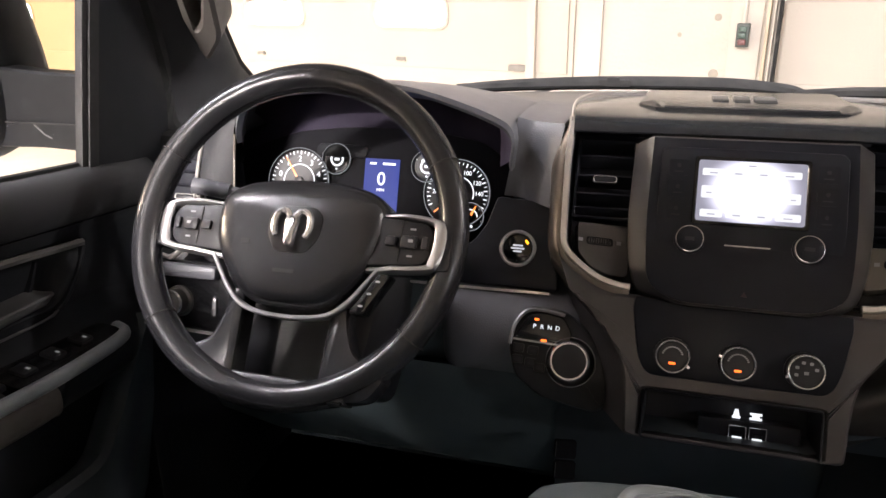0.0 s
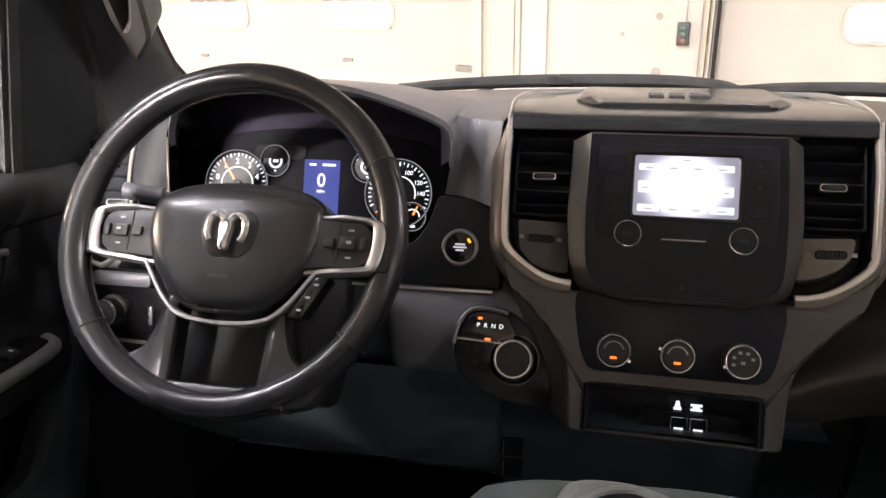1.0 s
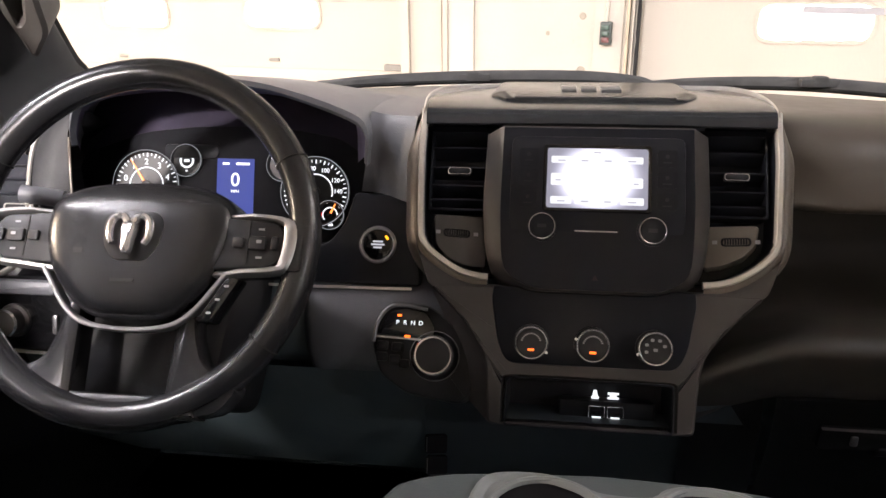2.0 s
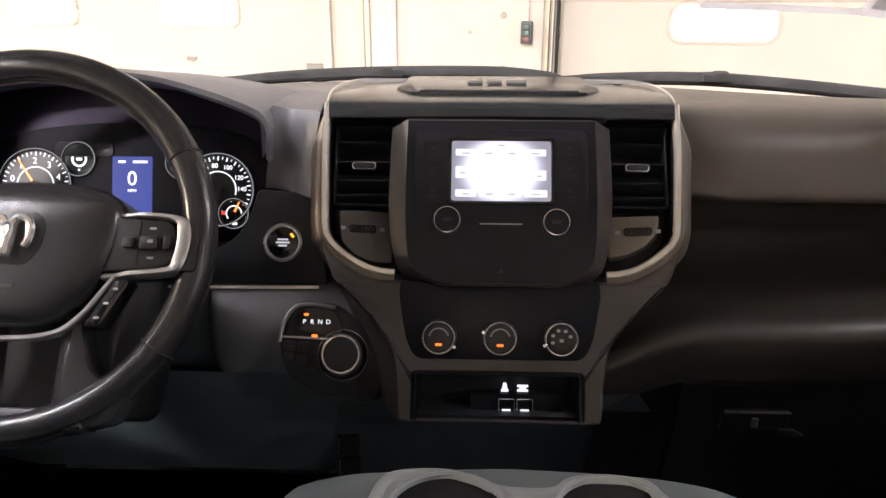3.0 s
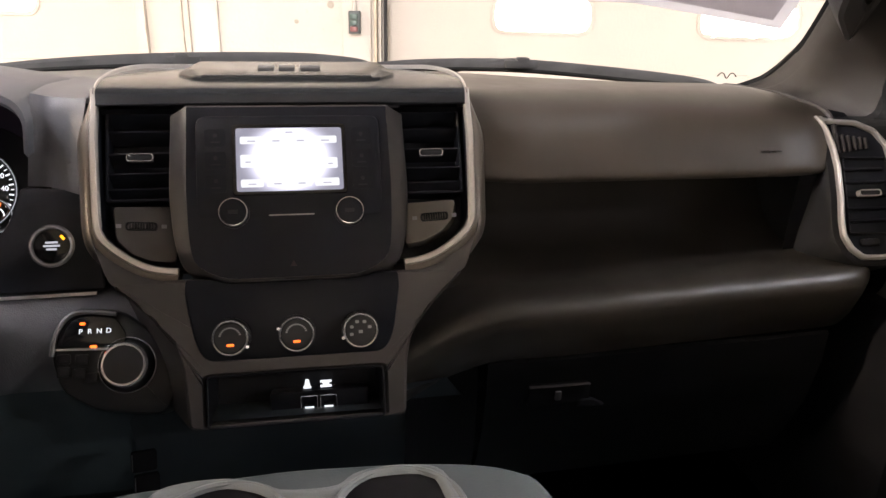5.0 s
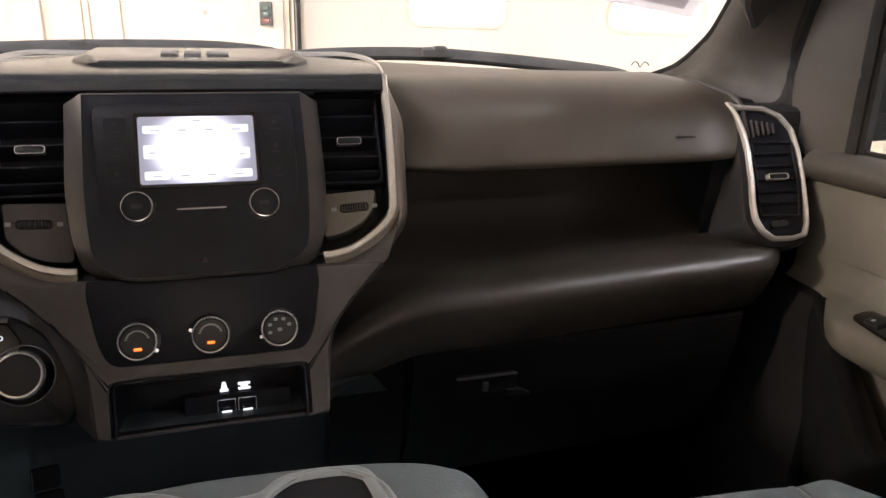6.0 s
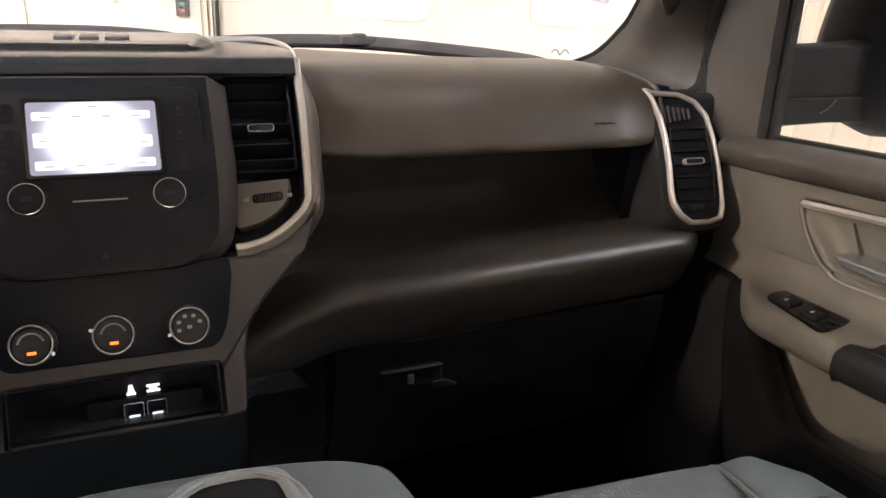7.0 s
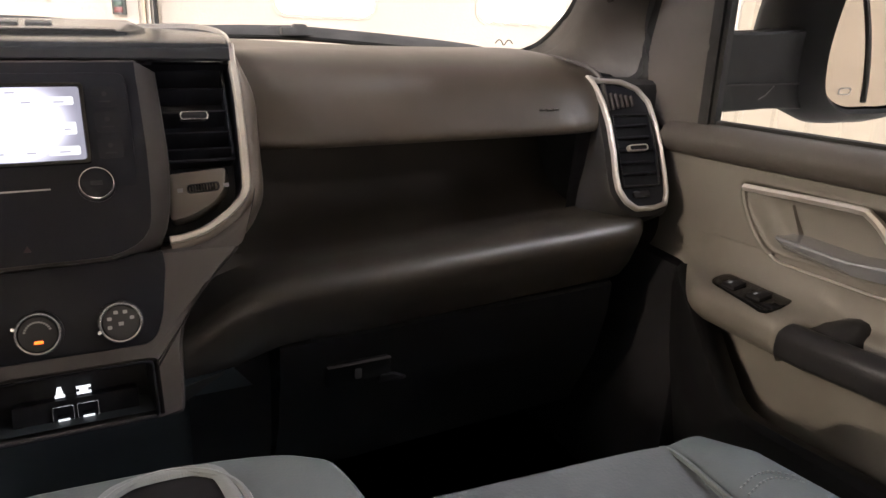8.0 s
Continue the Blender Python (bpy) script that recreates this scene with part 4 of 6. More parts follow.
def gauge(x, z, r, a0, a1, n_ticks, needle=None, numbers=(), label="", rim=0.003):
    u, v = cl(x, z)
    m = C0 @ Matrix.Translation((u, v, -0.004))
    bm = B()
    lathe(bm, m, [(r, -0.002), (r + 0.0005, 0.003), (r - rim * 0.5, 0.0042), (r - rim, 0.003), (r - rim - 0.001, 0.0004), (0.001, 0.0004)], n=40)
    g = part("gauge", bm, SATIN_BLACK, cluster, label)
    bm = B()
    lathe(bm, m, [(r - rim, 0.003), (r - rim * 0.2, 0.0040), (r, 0.0032), (r - rim * 0.4, 0.0025)], n=40, cap=False)
    part("gauge_rim", bm, RING_LIGHT, g, "backlit pale ring")
    bm = B()
    for j in range(n_ticks):
        a = radians(a0 + (a1 - a0) * j / (n_ticks - 1))
        long = j % 2 == 0
        ri, ro = r * (0.80 if long else 0.84), r * 0.91
        mm = m @ Matrix.Rotation(a, 4, "Z")
        prism(bm, rect((ri + ro) / 2, 0, ro - ri, 0.0014 if long else 0.0008), mm, 0.0004, 0.0008)
    tagged(part("tick_marks", bm, DIAL_WHITE, g), kind="stuff")
    bm = B()
    arc = [m @ Vector((r * 0.50 * math.cos(radians(a)), r * 0.50 * math.sin(radians(a)), 0.0008)) for a in np.linspace(a0 - 10, a1 + 10, 24)]
    sweep(bm, arc, [(-0.0007, 0), (0.0007, 0), (0.0007, 0.0004), (-0.0007, 0.0004)], m.to_3x3() @ Vector((0, 0, 1)))
    part("inner_arc", bm, DIAL_WHITE, g)
    for s, a in numbers:
        a = radians(a)
        text(s, r * (0.24 if len(s) < 2 else 0.17), m @ Matrix.Translation((r * 0.66 * math.cos(a), r * 0.66 * math.sin(a), 0.0006)), DIAL_WHITE, g, "numeral")
    if r < 0.022 and needle is None:
        bm = B()
        lathe(bm, m, [(r * 0.46, 0.0005), (r * 0.46, 0.0010), (r * 0.34, 0.0010), (r * 0.34, 0.0005)], n=24, cap=False)
        prism(bm, rounded(rect(0, 0, r * 0.34, r * 0.16), 0.0006, 2), m, 0.0004, 0.0009)
        prism(bm, rect(0, -r * 0.62, r * 0.12, r * 0.10), m, 0.0004, 0.0009)
        part("gauge_print", bm, DIAL_WHITE, g)
    if needle is not None:
        bm = B()
        mm = m @ Matrix.Rotation(radians(needle), 4, "Z")
        prism(bm, [(-0.1 * r, -0.0016), (0.86 * r, -0.0005), (0.86 * r, 0.0005), (-0.1 * r, 0.0016)], mm, 0.0012, 0.0024)
        part("needle", bm, NEEDLE, g, "orange needle")
        bm = B()
        lathe(bm, m, [(r * 0.14, 0.0005), (r * 0.14, 0.003), (r * 0.10, 0.0036)], n=20)
        part("needle_hub", bm, SATIN_BLACK, g)
    return g


gauge(-0.574, 1.2275, 0.0465, 205, -25, 29, 124, [("0", 164), ("1", 128), ("2", 92), ("3", 56), ("4", 20), ("5", -12)], "round rev counter with white ticks")
gauge(-0.344, 1.2245, 0.0455, 205, -25, 29, 222, [("20", 178), ("40", 150), ("60", 122), ("80", 98), ("100", 66), ("120", 30), ("140", 2)], "round speedometer with white ticks")
gauge(-0.519, 1.2590, 0.0215, 150, 30, 7, None, [], "small temperature gauge", 0.0025)
gauge(-0.388, 1.2560, 0.0215, 150, 30, 7, None, [], "small fuel gauge", 0.0025)
oil = gauge(-0.3235, 1.1970, 0.0190, 230, -20, 9, 65, [], "small oil gauge with an orange needle", 0.0025)
u, v = cl(-0.3235, 1.1970)
bm = B()
prism(bm, rect(-0.0125, 0.0005, 0.006, 0.004), C0 @ Matrix.Translation((u, v, -0.004)), 0.0005, 0.0011)
part("low_mark", bm, glow("red_dial_mark", (1.0, 0.05, 0.04), 0.9), oil, "lit red low mark")
bm = B()
prism(bm, rect(0.001, -0.0125, 0.006, 0.003), C0 @ Matrix.Translation((u, v, -0.004)), 0.0005, 0.0011)
part("gauge_print", bm, DIAL_WHITE, oil)
bm = B()
prism(bm, rounded([cl(-0.4765, 1.190), cl(-0.4265, 1.190), cl(-0.4265, 1.2625), cl(-0.4765, 1.2625)], 0.001, 2), C0, -0.006, -0.0028)
cs = part("cluster_screen", bm, BLUE_SCREEN, cluster, "lit blue driver display")
u, v = cl(-0.4515, 1.236)
text("0", 0.025, C0 @ Matrix.Translation((u, v, -0.0027)), DIAL_WHITE, cs, "numeral")
text("MPH", 0.0055, C0 @ Matrix.Translation((u, v - 0.0145, -0.0027)), DIAL_WHITE, cs, "unit_print")
bm = B()
prism(bm, rect(u - 0.013, v + 0.0215, 0.009, 0.0028), C0, -0.0028, -0.0025)
prism(bm, rect(u + 0.010, v + 0.0215, 0.018, 0.0028), C0, -0.0028, -0.0025)
part("display_print", bm, DIAL_WHITE, cs)
bm = B()
prism(bm, rect(u, v - 0.046, 0.020, 0.002), C0, -0.0028, -0.0025)
part("display_print", bm, DIAL_WHITE, cs)
bm = B()
prism(bm, rounded(rect(-0.052, 0.030, 0.075, 0.018), 0.008, 4), C0, -0.005, -0.0015, 0.001)
part("warning_strip", bm, PANEL_BLACK, cluster)

# panel between hood and stack
bm = B()
rows = [[(-0.258, 0.34, 1.327), (-0.235, 0.34, 1.324), (-0.196, 0.34, 1.324)], [(-0.256, 0.20, 1.336), (-0.235, 0.20, 1.333), (-0.198, 0.185, 1.334)], [(-0.257, 0.150, 1.334), (-0.236, 0.150, 1.330), (-0.199, 0.130, 1.331)],
        [(-0.258, 0.136, 1.318), (-0.237, 0.139, 1.315), (-0.201, 0.116, 1.312)], [(-0.262, 0.134, 1.28), (-0.24, 0.137, 1.28), (-0.202, 0.110, 1.28)], [(-0.270, 0.138, 1.240), (-0.245, 0.140, 1.237), (-0.201, 0.108, 1.233)], [(-0.272, 0.16, 1.236), (-0.245, 0.16, 1.232), (-0.210, 0.14, 1.228)]]
loft(bm, [smooth_line([Vector(p) for p in r], 5) for r in rows])
part("side_panel", bm, DASH, dash, "dark grey vinyl panel beside the cluster")

# start button panel
P0 = plane(-0.255, 0.106, 1.184, 0.5)
PN = math.sqrt(1.25)
bm = B()
prism(bm, rounded([(-0.26, (1.142 - 1.184) * PN), (0.062, (1.142 - 1.184) * PN), (0.052, (1.236 - 1.184) * PN), (-0.022, (1.24 - 1.184) * PN), (-0.032, (1.208 - 1.184) * PN), (-0.047, (1.188 - 1.184) * PN), (-0.078, (1.174 - 1.184) * PN), (-0.26, (1.165 - 1.184) * PN)], 0.006, 3), P0, -0.06, 0.0, 0.003)
sp = part("start_panel", bm, PANEL_BLACK, dash, "black panel round the start button")
m = P0 @ Matrix.Translation((0.0095, 0.0, 0.0))
bm = B()
lathe(bm, m, [(0.0225, -0.001), (0.0225, 0.0022), (0.0205, 0.0045), (0.0185, 0.0042), (0.0175, 0.002)], cap=False, n=40)
part("button_ring", bm, LEVER, sp, "satin silver ring")
bm = B()
lathe(bm, m, [(0.0178, -0.001), (0.0178, 0.002), (0.016, 0.0030), (0.002, 0.0022)], n=36)
sb = part("start_button", bm, GLOSS_BLACK, sp, "round black engine start button")
bm = B()
for k, w in ((0.0035, 0.012), (0.0, 0.016), (-0.0035, 0.010)):
    prism(bm, rect(0, k, w, 0.002), m, 0.0022, 0.0031)
part("button_print", bm, glow("dim_white_print", (0.85, 0.85, 0.95), 0.5), sb)
bm = B()
mm = m @ Matrix.Rotation(radians(38), 4, "Z")
prism(bm, rect(0.0135, 0, 0.0028, 0.0055), mm, 0.0025, 0.0034)
part("button_light", bm, glow("yellow_led", (1.0, 0.36, 0.012), 1.6), sb, "lit yellow mark")
bm = B()
sweep(bm, [(-0.42, 0.080, 1.1385), (-0.32, 0.080, 1.1385), (-0.25, 0.082, 1.1385), (-0.203, 0.084, 1.1385)], [(-0.0016, -0.002), (0.0016, -0.002), (0.0016, 0.002), (-0.0016, 0.002)], (0, -1, 0.5))
part("trim_line", bm, SILVER, dash, "thin silver trim line")

# lower driver dash
bm = B()
prof = [(0.12, 1.150), (0.086, 1.138), (0.070, 1.130), (0.056, 1.112), (0.050, 1.085), (0.054, 1.058), (0.070, 1.035), (0.085, 0.99), (0.10, 0.93), (0.15, 0.84), (0.26, 0.80)]
rows = []
for x in np.linspace(-0.74, -0.125, 26):
    k = max(0, (x + 0.21) / 0.085)
    kl = max(0, (-0.62 - x) / 0.12)
    rows.append([Vector((x, y + 0.02 * k + 0.03 * kl, z - 0.012 * k)) for y, z in prof])
edge_in = [(-0.330, 0.030), (-0.328, 0.014), (-0.322, 0.006), (-0.312, 0.001)]
ends = [[Vector((x, y + dy - 0.004 * abs(z - 1.09) / 0.05, z)) for y, z in prof[:7]] for x, dy in edge_in]
loft(bm, ends + [r[:7] for r in rows if r[0].x > -0.305])
part("knee_roll", bm, DASH, dash, "dark grey rolled knee pad")
bm = B()
loft(bm, [[p + Vector((0, 0.016, 0)) for p in r[:7]] for r in rows if r[0].x < -0.29])
part("column_surround", bm, KNEE_LOW, dash, "dark panel round the steering column")
bm = B()
loft(bm, [r[6:] for r in rows])
part("knee_panel", bm, KNEE_LOW, dash, "dark lower knee panel under the wheel")
bm = B()
loft(bm, [[Vector((x, y, z)) for y, z in ((0.20, 1.165), (0.13, 1.160), (0.105, 1.152), (0.10, 1.13))] for x in np.linspace(-0.74, -0.30, 12)])
part("dash_face", bm, SATIN_BLACK, dash)

# shifter pod
K0 = plane(-0.19, 0.05, 1.113, 0.6)
KN = math.sqrt(1.36)


def kp(x, z):
    return (x + 0.19, (z - 1.113) * KN)


pod = rounded([kp(-0.243, 1.090), kp(-0.236, 1.118), kp(-0.222, 1.133), kp(-0.178, 1.130), kp(-0.150, 1.112), kp(-0.128, 1.082), kp(-0.124, 1.050), kp(-0.136, 1.036), kp(-0.200, 1.044), kp(-0.232, 1.062)], 0.010, 4)
bm = B()
prism(bm, pod, K0, -0.055, -0.002, 0.006)
sh = part("shifter_pod", bm, SATIN_BLACK, dash, "black rotary shifter pod")
bm = B()
arcp = smooth_line([K0 @ Vector((*kp(*p), 0.001)) for p in ((-0.240, 1.092), (-0.236, 1.112), (-0.224, 1.126), (-0.206, 1.1285), (-0.180, 1.1255))], 5)
sweep(bm, arcp, [(-0.002, -0.003), (0.002, -0.003), (0.002, 0.001), (0, 0.002), (-0.002, 0.001)], K0.to_3x3() @ Vector((0, 0, 1)))
part("pod_rim", bm, mat("dull_grey_rim", (0.2, 0.2, 0.2), 0.4, metal=0.5), sh)
bm = B()
prism(bm, rounded([kp(-0.236, 1.0995), kp(-0.172, 1.0965), kp(-0.170, 1.108), kp(-0.180, 1.122), kp(-0.206, 1.1255), kp(-0.222, 1.1225)], 0.005, 3), K0, -0.004, 0.0012, 0.001)
sd = part("shifter_display", bm, GLOSS_BLACK, sh, "gloss black gear display")
for ch, x in zip("PRND", (-0.2133, -0.2046, -0.1957, -0.1868)):
    u, v = kp(x, 1.1115)
    text(ch, 0.0070, K0 @ Matrix.Translation((u, v, 0.0014)) @ Matrix.Rotation(radians(-2), 4, "Z"), ICON_WHITE, sd, "gear_letter")
for x, z, w in ((-0.2115, 1.1185, 0.005), (-0.2010, 1.0985, 0.0065)):
    bm = B()
    u, v = kp(x, z)
    prism(bm, rounded(rect(u, v, w, 0.0026), 0.001, 2), K0, 0.0, 0.0022)
    part("gear_light", bm, ORANGE, sh, "lit amber light")
bm = B()
u0, v0 = kp(-0.238, 1.0975)
u1, v1 = kp(-0.178, 1.0955)
prism(bm, [(u0, v0 - 0.001), (u1, v1 - 0.001), (u1, v1 + 0.001), (u0, v0 + 0.001)], K0, -0.002, 0.002)
part("pod_line", bm, GALV, sh)
for x, z in ((-0.229, 1.078), (-0.214, 1.076), (-0.203, 1.072), (-0.229, 1.089), (-0.212, 1.088)):
    bm = B()
    u, v = kp(x, z)
    prism(bm, rounded(rect(u, v, 0.0125, 0.010), 0.002, 2), K0, -0.003, 0.0012, 0.001)
    bt = part("pod_button", bm, SATIN_BLACK, sh)
    bm = B()
    prism(bm, rect(u, v - 0.001, 0.006, 0.002), K0, 0.0012, 0.0016)
    part("button_print", bm, PRINT_FAINT, bt)
u, v = kp(-0.1690, 1.0810)
m = K0 @ Matrix.Translation((u, v, -0.002))
bm = B()
lathe(bm, m, [(0.0282, -0.001), (0.0282, 0.0025), (0.0270, 0.0035), (0.0262, 0.002)], cap=False, n=44)
part("dial_base_ring", bm, CHROME, sh)
bm = B()
lathe(bm, m, [(0.0262, 0.0), (0.0236, 0.003), (0.0218, 0.010), (0.0212, 0.0165), (0.0198, 0.0182), (0.0175, 0.0178), (0.002, 0.0168)], n=44)
dl = part("shift_dial", bm, SATIN_BLACK, sh, "black rotary gear dial with a chrome edge")
bm = B()
lathe(bm, m, [(0.0186, 0.0172), (0.0214, 0.0140), (0.0224, 0.0150), (0.0220, 0.0172), (0.0206, 0.0190), (0.0188, 0.0188)], cap=False, n=44)
part("dial_ring", bm, CHROME, dl)

# end vents
VN = math.sqrt(1.36)


def end_vent(sgn, lift, label):
    V0 = plane(sgn * 0.70, 0.10, 1.21, 0.6)

    def vp(x, z):
        return (sgn * (x - 0.70), (z - 1.21) * VN + lift * max(0.0, (z - 1.2) / 0.1))

    def order(p):
        return p if sgn > 0 else list(reversed(p))
    if sgn > 0:
        out = [(0.6450, 1.3035), (0.6640, 1.2990), (0.7010, 1.2970), (0.7275, 1.2875), (0.7430, 1.2700), (0.7468, 1.2450), (0.7462, 1.2140), (0.7430, 1.1870), (0.7385, 1.1600), (0.7300, 1.1465), (0.7085, 1.1430), (0.6790, 1.1440), (0.6640, 1.1545), (0.6560, 1.1690), (0.6565, 1.1860), (0.6612, 1.2115), (0.6640, 1.2440), (0.6622, 1.2670), (0.6555, 1.2875)]
    else:
        out = [(0.6500, 1.3040), (0.6760, 1.2975), (0.7060, 1.2920), (0.7300, 1.2830), (0.7430, 1.2680), (0.7468, 1.2450), (0.7462, 1.2140), (0.7430, 1.1870), (0.7385, 1.1600), (0.7300, 1.1465), (0.7085, 1.1430), (0.6960, 1.1500), (0.6850, 1.1650), (0.6790, 1.1800), (0.6790, 1.1960), (0.6805, 1.2200), (0.6835, 1.2420), (0.6845, 1.2600), (0.6790, 1.2780)]
    o = order([Vector(vp(x, z)) for x, z in out])
    o = rounded(o, 0.004, 2)
    bm = B()
    body = inset(o, -0.010)
    prism(bm, body, V0, -0.16, -0.006, 0.012)
    v = part("end_vent", bm, SATIN_BLACK, dash, label)
    bm = B()
    hollow(bm, o, inset(o, 0.0062), V0, -0.012, 0.0005, 0.0022)
    part("vent_trim", bm, SILVER, v, "satin silver trim frame")
    bm = B()
    prism(bm, inset(o, 0.005), V0, -0.02, -0.0055)
    part("vent_face", bm, PANEL_BLACK, v)
    box_pts = order([vp(0.6745, 1.256), vp(0.737, 1.255), vp(0.7365, 1.21), vp(0.728, 1.170), vp(0.6665, 1.172), vp(0.6700, 1.21)])
    bm = B()
    bp = rounded(box_pts, 0.003, 2)
    hollow(bm, bp, inset(bp, 0.002), V0, -0.006, -0.002, 0.0006)
    part("vent_mouth", bm, SATIN_BLACK, v)
    for k, z in enumerate((1.242, 1.228, 1.2135, 1.199, 1.186)):
        bm = B()
        uu, vv = vp(0.6995 if z > 1.2 else 0.697, z)
        mm = V0 @ Matrix.Translation((uu, vv, -0.0030)) @ Matrix.Rotation(radians(-20), 4, "X")
        box(bm, -0.0285, 0.0285, -0.0016, 0.0016, -0.003, 0.0012, 0.0006, m=mm)
        part("slat", bm, PANEL_BLACK, v)
    uu, vv = vp(0.700, 1.2145)
    mm = V0 @ Matrix.Translation((uu, vv, -0.002))
    bm = B()
    prism(bm, rounded(rect(0, 0, 0.028, 0.0062), 0.003, 3), mm, 0.0, 0.006, 0.001)
    tab = part("vent_tab", bm, SATIN_BLACK, v)
    bm = B()
    hollow(bm, rounded(rect(0, 0, 0.0315, 0.0086), 0.004, 3), rounded(rect(0, 0, 0.0280, 0.0058), 0.0028, 3), mm, 0.0, 0.0068, 0.0006)
    part("tab_rim", bm, SILVER, tab)
    uu, vv = vp(0.694, 1.1625)
    mm = V0 @ Matrix.Translation((uu, vv, -0.0055))
    bm = B()
    prism(bm, rounded(rect(0, 0, 0.026, 0.0085), 0.003, 3), mm, 0.0, 0.003, 0.001)
    part("thumbwheel", bm, SATIN_BLACK, v)
    for j in range(6):
        uu, vv = vp(0.672 + 0.008 * j, 1.273)
        mm = V0 @ Matrix.Translation((uu, vv, -0.0055))
        bm = B()
        box(bm, -0.0014, 0.0014, -0.014 + 0.001 * j, 0.011 - 0.0012 * j, 0.0, 0.004, 0.0005, m=mm)
        part("demister_slat", bm, STACK, v)
    return v


end_vent(1, 0.0, "black outer air vent in a silver frame")
end_vent(-1, 0.02, "black outer air vent in a silver frame behind the wheel")
# fairing from the hood to the driver's outer vent
inner_line = smooth_line([Vector(p) for p in ((-0.640, 0.168, 1.330), (-0.664, 0.160, 1.320), (-0.681, 0.150, 1.304), (-0.686, 0.137, 1.284), (-0.685, 0.121, 1.258), (-0.681, 0.100, 1.222))], 4)
hood_line = smooth_line([Vector(p) for p in ((-0.616, 0.160, 1.346), (-0.627, 0.142, 1.327), (-0.632, 0.132, 1.310), (-0.634, 0.128, 1.290), (-0.634, 0.122, 1.262), (-0.632, 0.112, 1.225))], 4)
bm = B()
loft(bm, [[p.lerp(q, t) + Vector((0, -0.007 * math.sin(math.pi * t), 0.003 * math.sin(math.pi * t))) for p, q in zip(inner_line, hood_line)] for t in (0.0, 0.12, 0.3, 0.5, 0.7, 0.88, 1.0)])
part("vent_fairing", bm, PILLAR_DARK, dash, "dark grey fairing beside the outer vent")
bm = B()
tube(bm, [p + Vector((0.001, -0.004, 0.001)) for p in inner_line], 0.0027, 8)
part("vent_trim", bm, SILVER, dash, "satin silver edge of the outer vent")
bm = B()
tube(bm, [p + Vector((0.002, 0.0, 0.0)) for p in hood_line[len(hood_line) // 2:]], 0.0016, 6)
part("panel_edge", bm, CHEEK, dash)
# light switch panel beside the wheel
m = plane(-0.670, 0.051, 1.094, 0.25)
bm = B()
prism(bm, rounded([(-0.05, -0.045), (0.055, -0.045), (0.06, 0.05), (-0.045, 0.05)], 0.01, 3), m, -0.03, 0.0, 0.003)
lp = part("light_switch_panel", bm, GLOSS_BLACK, dash, "black light switch panel")
bm = B()
mk = m @ Matrix.Translation((-0.021, -0.005, 0.0))
lathe(bm, mk, [(0.021, 0.0), (0.0205, 0.004), (0.017, 0.006), (0.0165, 0.02), (0.0145, 0.022), (0.002, 0.0215)], n=32)
lk = part("light_knob", bm, STACK, lp, "round black headlamp knob")
bm = B()
lathe(bm, mk, [(0.0148, 0.0215), (0.0168, 0.0195), (0.0172, 0.0205), (0.0155, 0.0228)], n=32, cap=False)
part("knob_ring", bm, CHROME, lk)
bm = B()
prism(bm, rounded(rect(0.033, -0.008, 0.006, 0.024), 0.002, 2), m, 0.0, 0.004, 0.001)
part("dimmer_wheel", bm, CHROME, lp)
bm = B()
sweep(bm, [m @ Vector((-0.025, -0.043, 0.0)), m @ Vector((0.05, -0.045, 0.0))], [(-0.002, -0.002), (0.002, -0.002), (0.002, 0.002), (-0.002, 0.002)], (0, -1, 0.3))
part("trim_line", bm, SILVER, lp)
bm = B()
prism(bm, rounded(rect(-0.005, 0.037, 0.085, 0.018), 0.006, 3), m, -0.02, 0.010, 0.005)
part("ledge", bm, DASH, lp)

# glovebox latch
GL = plane(0.306, 0.066, 0.985, -0.06)
bm = B()
prism(bm, rounded([(-0.042, -0.016), (0.038, -0.012), (0.036, 0.014), (-0.040, 0.014)], 0.006, 3), GL, -0.01, 0.0025, 0.002)
gl = part("glovebox_latch", bm, GLOVEBOX, dash, "black glovebox latch")
bm = B()
box(bm, -0.040, 0.036, 0.0130, 0.0140, 0.0, 0.0050, 0.0003, m=GL)
part("latch_edge", bm, STACK, gl)
bm = B()
prism(bm, rounded(rect(-0.004, 0.0, 0.008, 0.013), 0.002, 2), GL, 0.003, 0.0052, 0.0006)
part("lock_barrel", bm, TRIM_DARK, gl)
bm = B()
prism(bm, rounded([(0.018, -0.018), (0.058, -0.018), (0.040, -0.008), (0.024, -0.008)], 0.003, 2), GL, 0.0, 0.006, 0.002)
part("latch_pull", bm, GLOVEBOX, gl)
bm = B()
for i in range(3):
    box(bm, 0.560 + i * 0.010, 0.567 + i * 0.010, 0.1268, 0.131, 1.263, 1.2650)
part("pad_print", bm, STACK, dash, "small embossed safety print")

# ---------------- steering wheel ----------------
WB = math.tan(radians(34))
W0 = plane(-0.4525, -0.05, 1.243, WB)
wheel = thing("steering_wheel", "black leather steering wheel with satin silver spoke trim", "steering wheel", "", W0.translation)
bm = B()
n = 72
RM = 0.1743
RIM0 = plane(-0.4595, -0.046, 1.2378, math.tan(radians(31.15)), 3.0)
prof = [(0.0160 * math.cos(a), 0.0172 * math.sin(a)) for a in np.linspace(0, 2 * math.pi, 14, endpoint=False)]
vs = []
for i in range(n):
    a = 2 * math.pi * i / n
    vs.append([bm.verts.new(RIM0 @ Vector(((RM + p) * math.cos(a), (RM + p) * math.sin(a), q))) for p, q in prof])
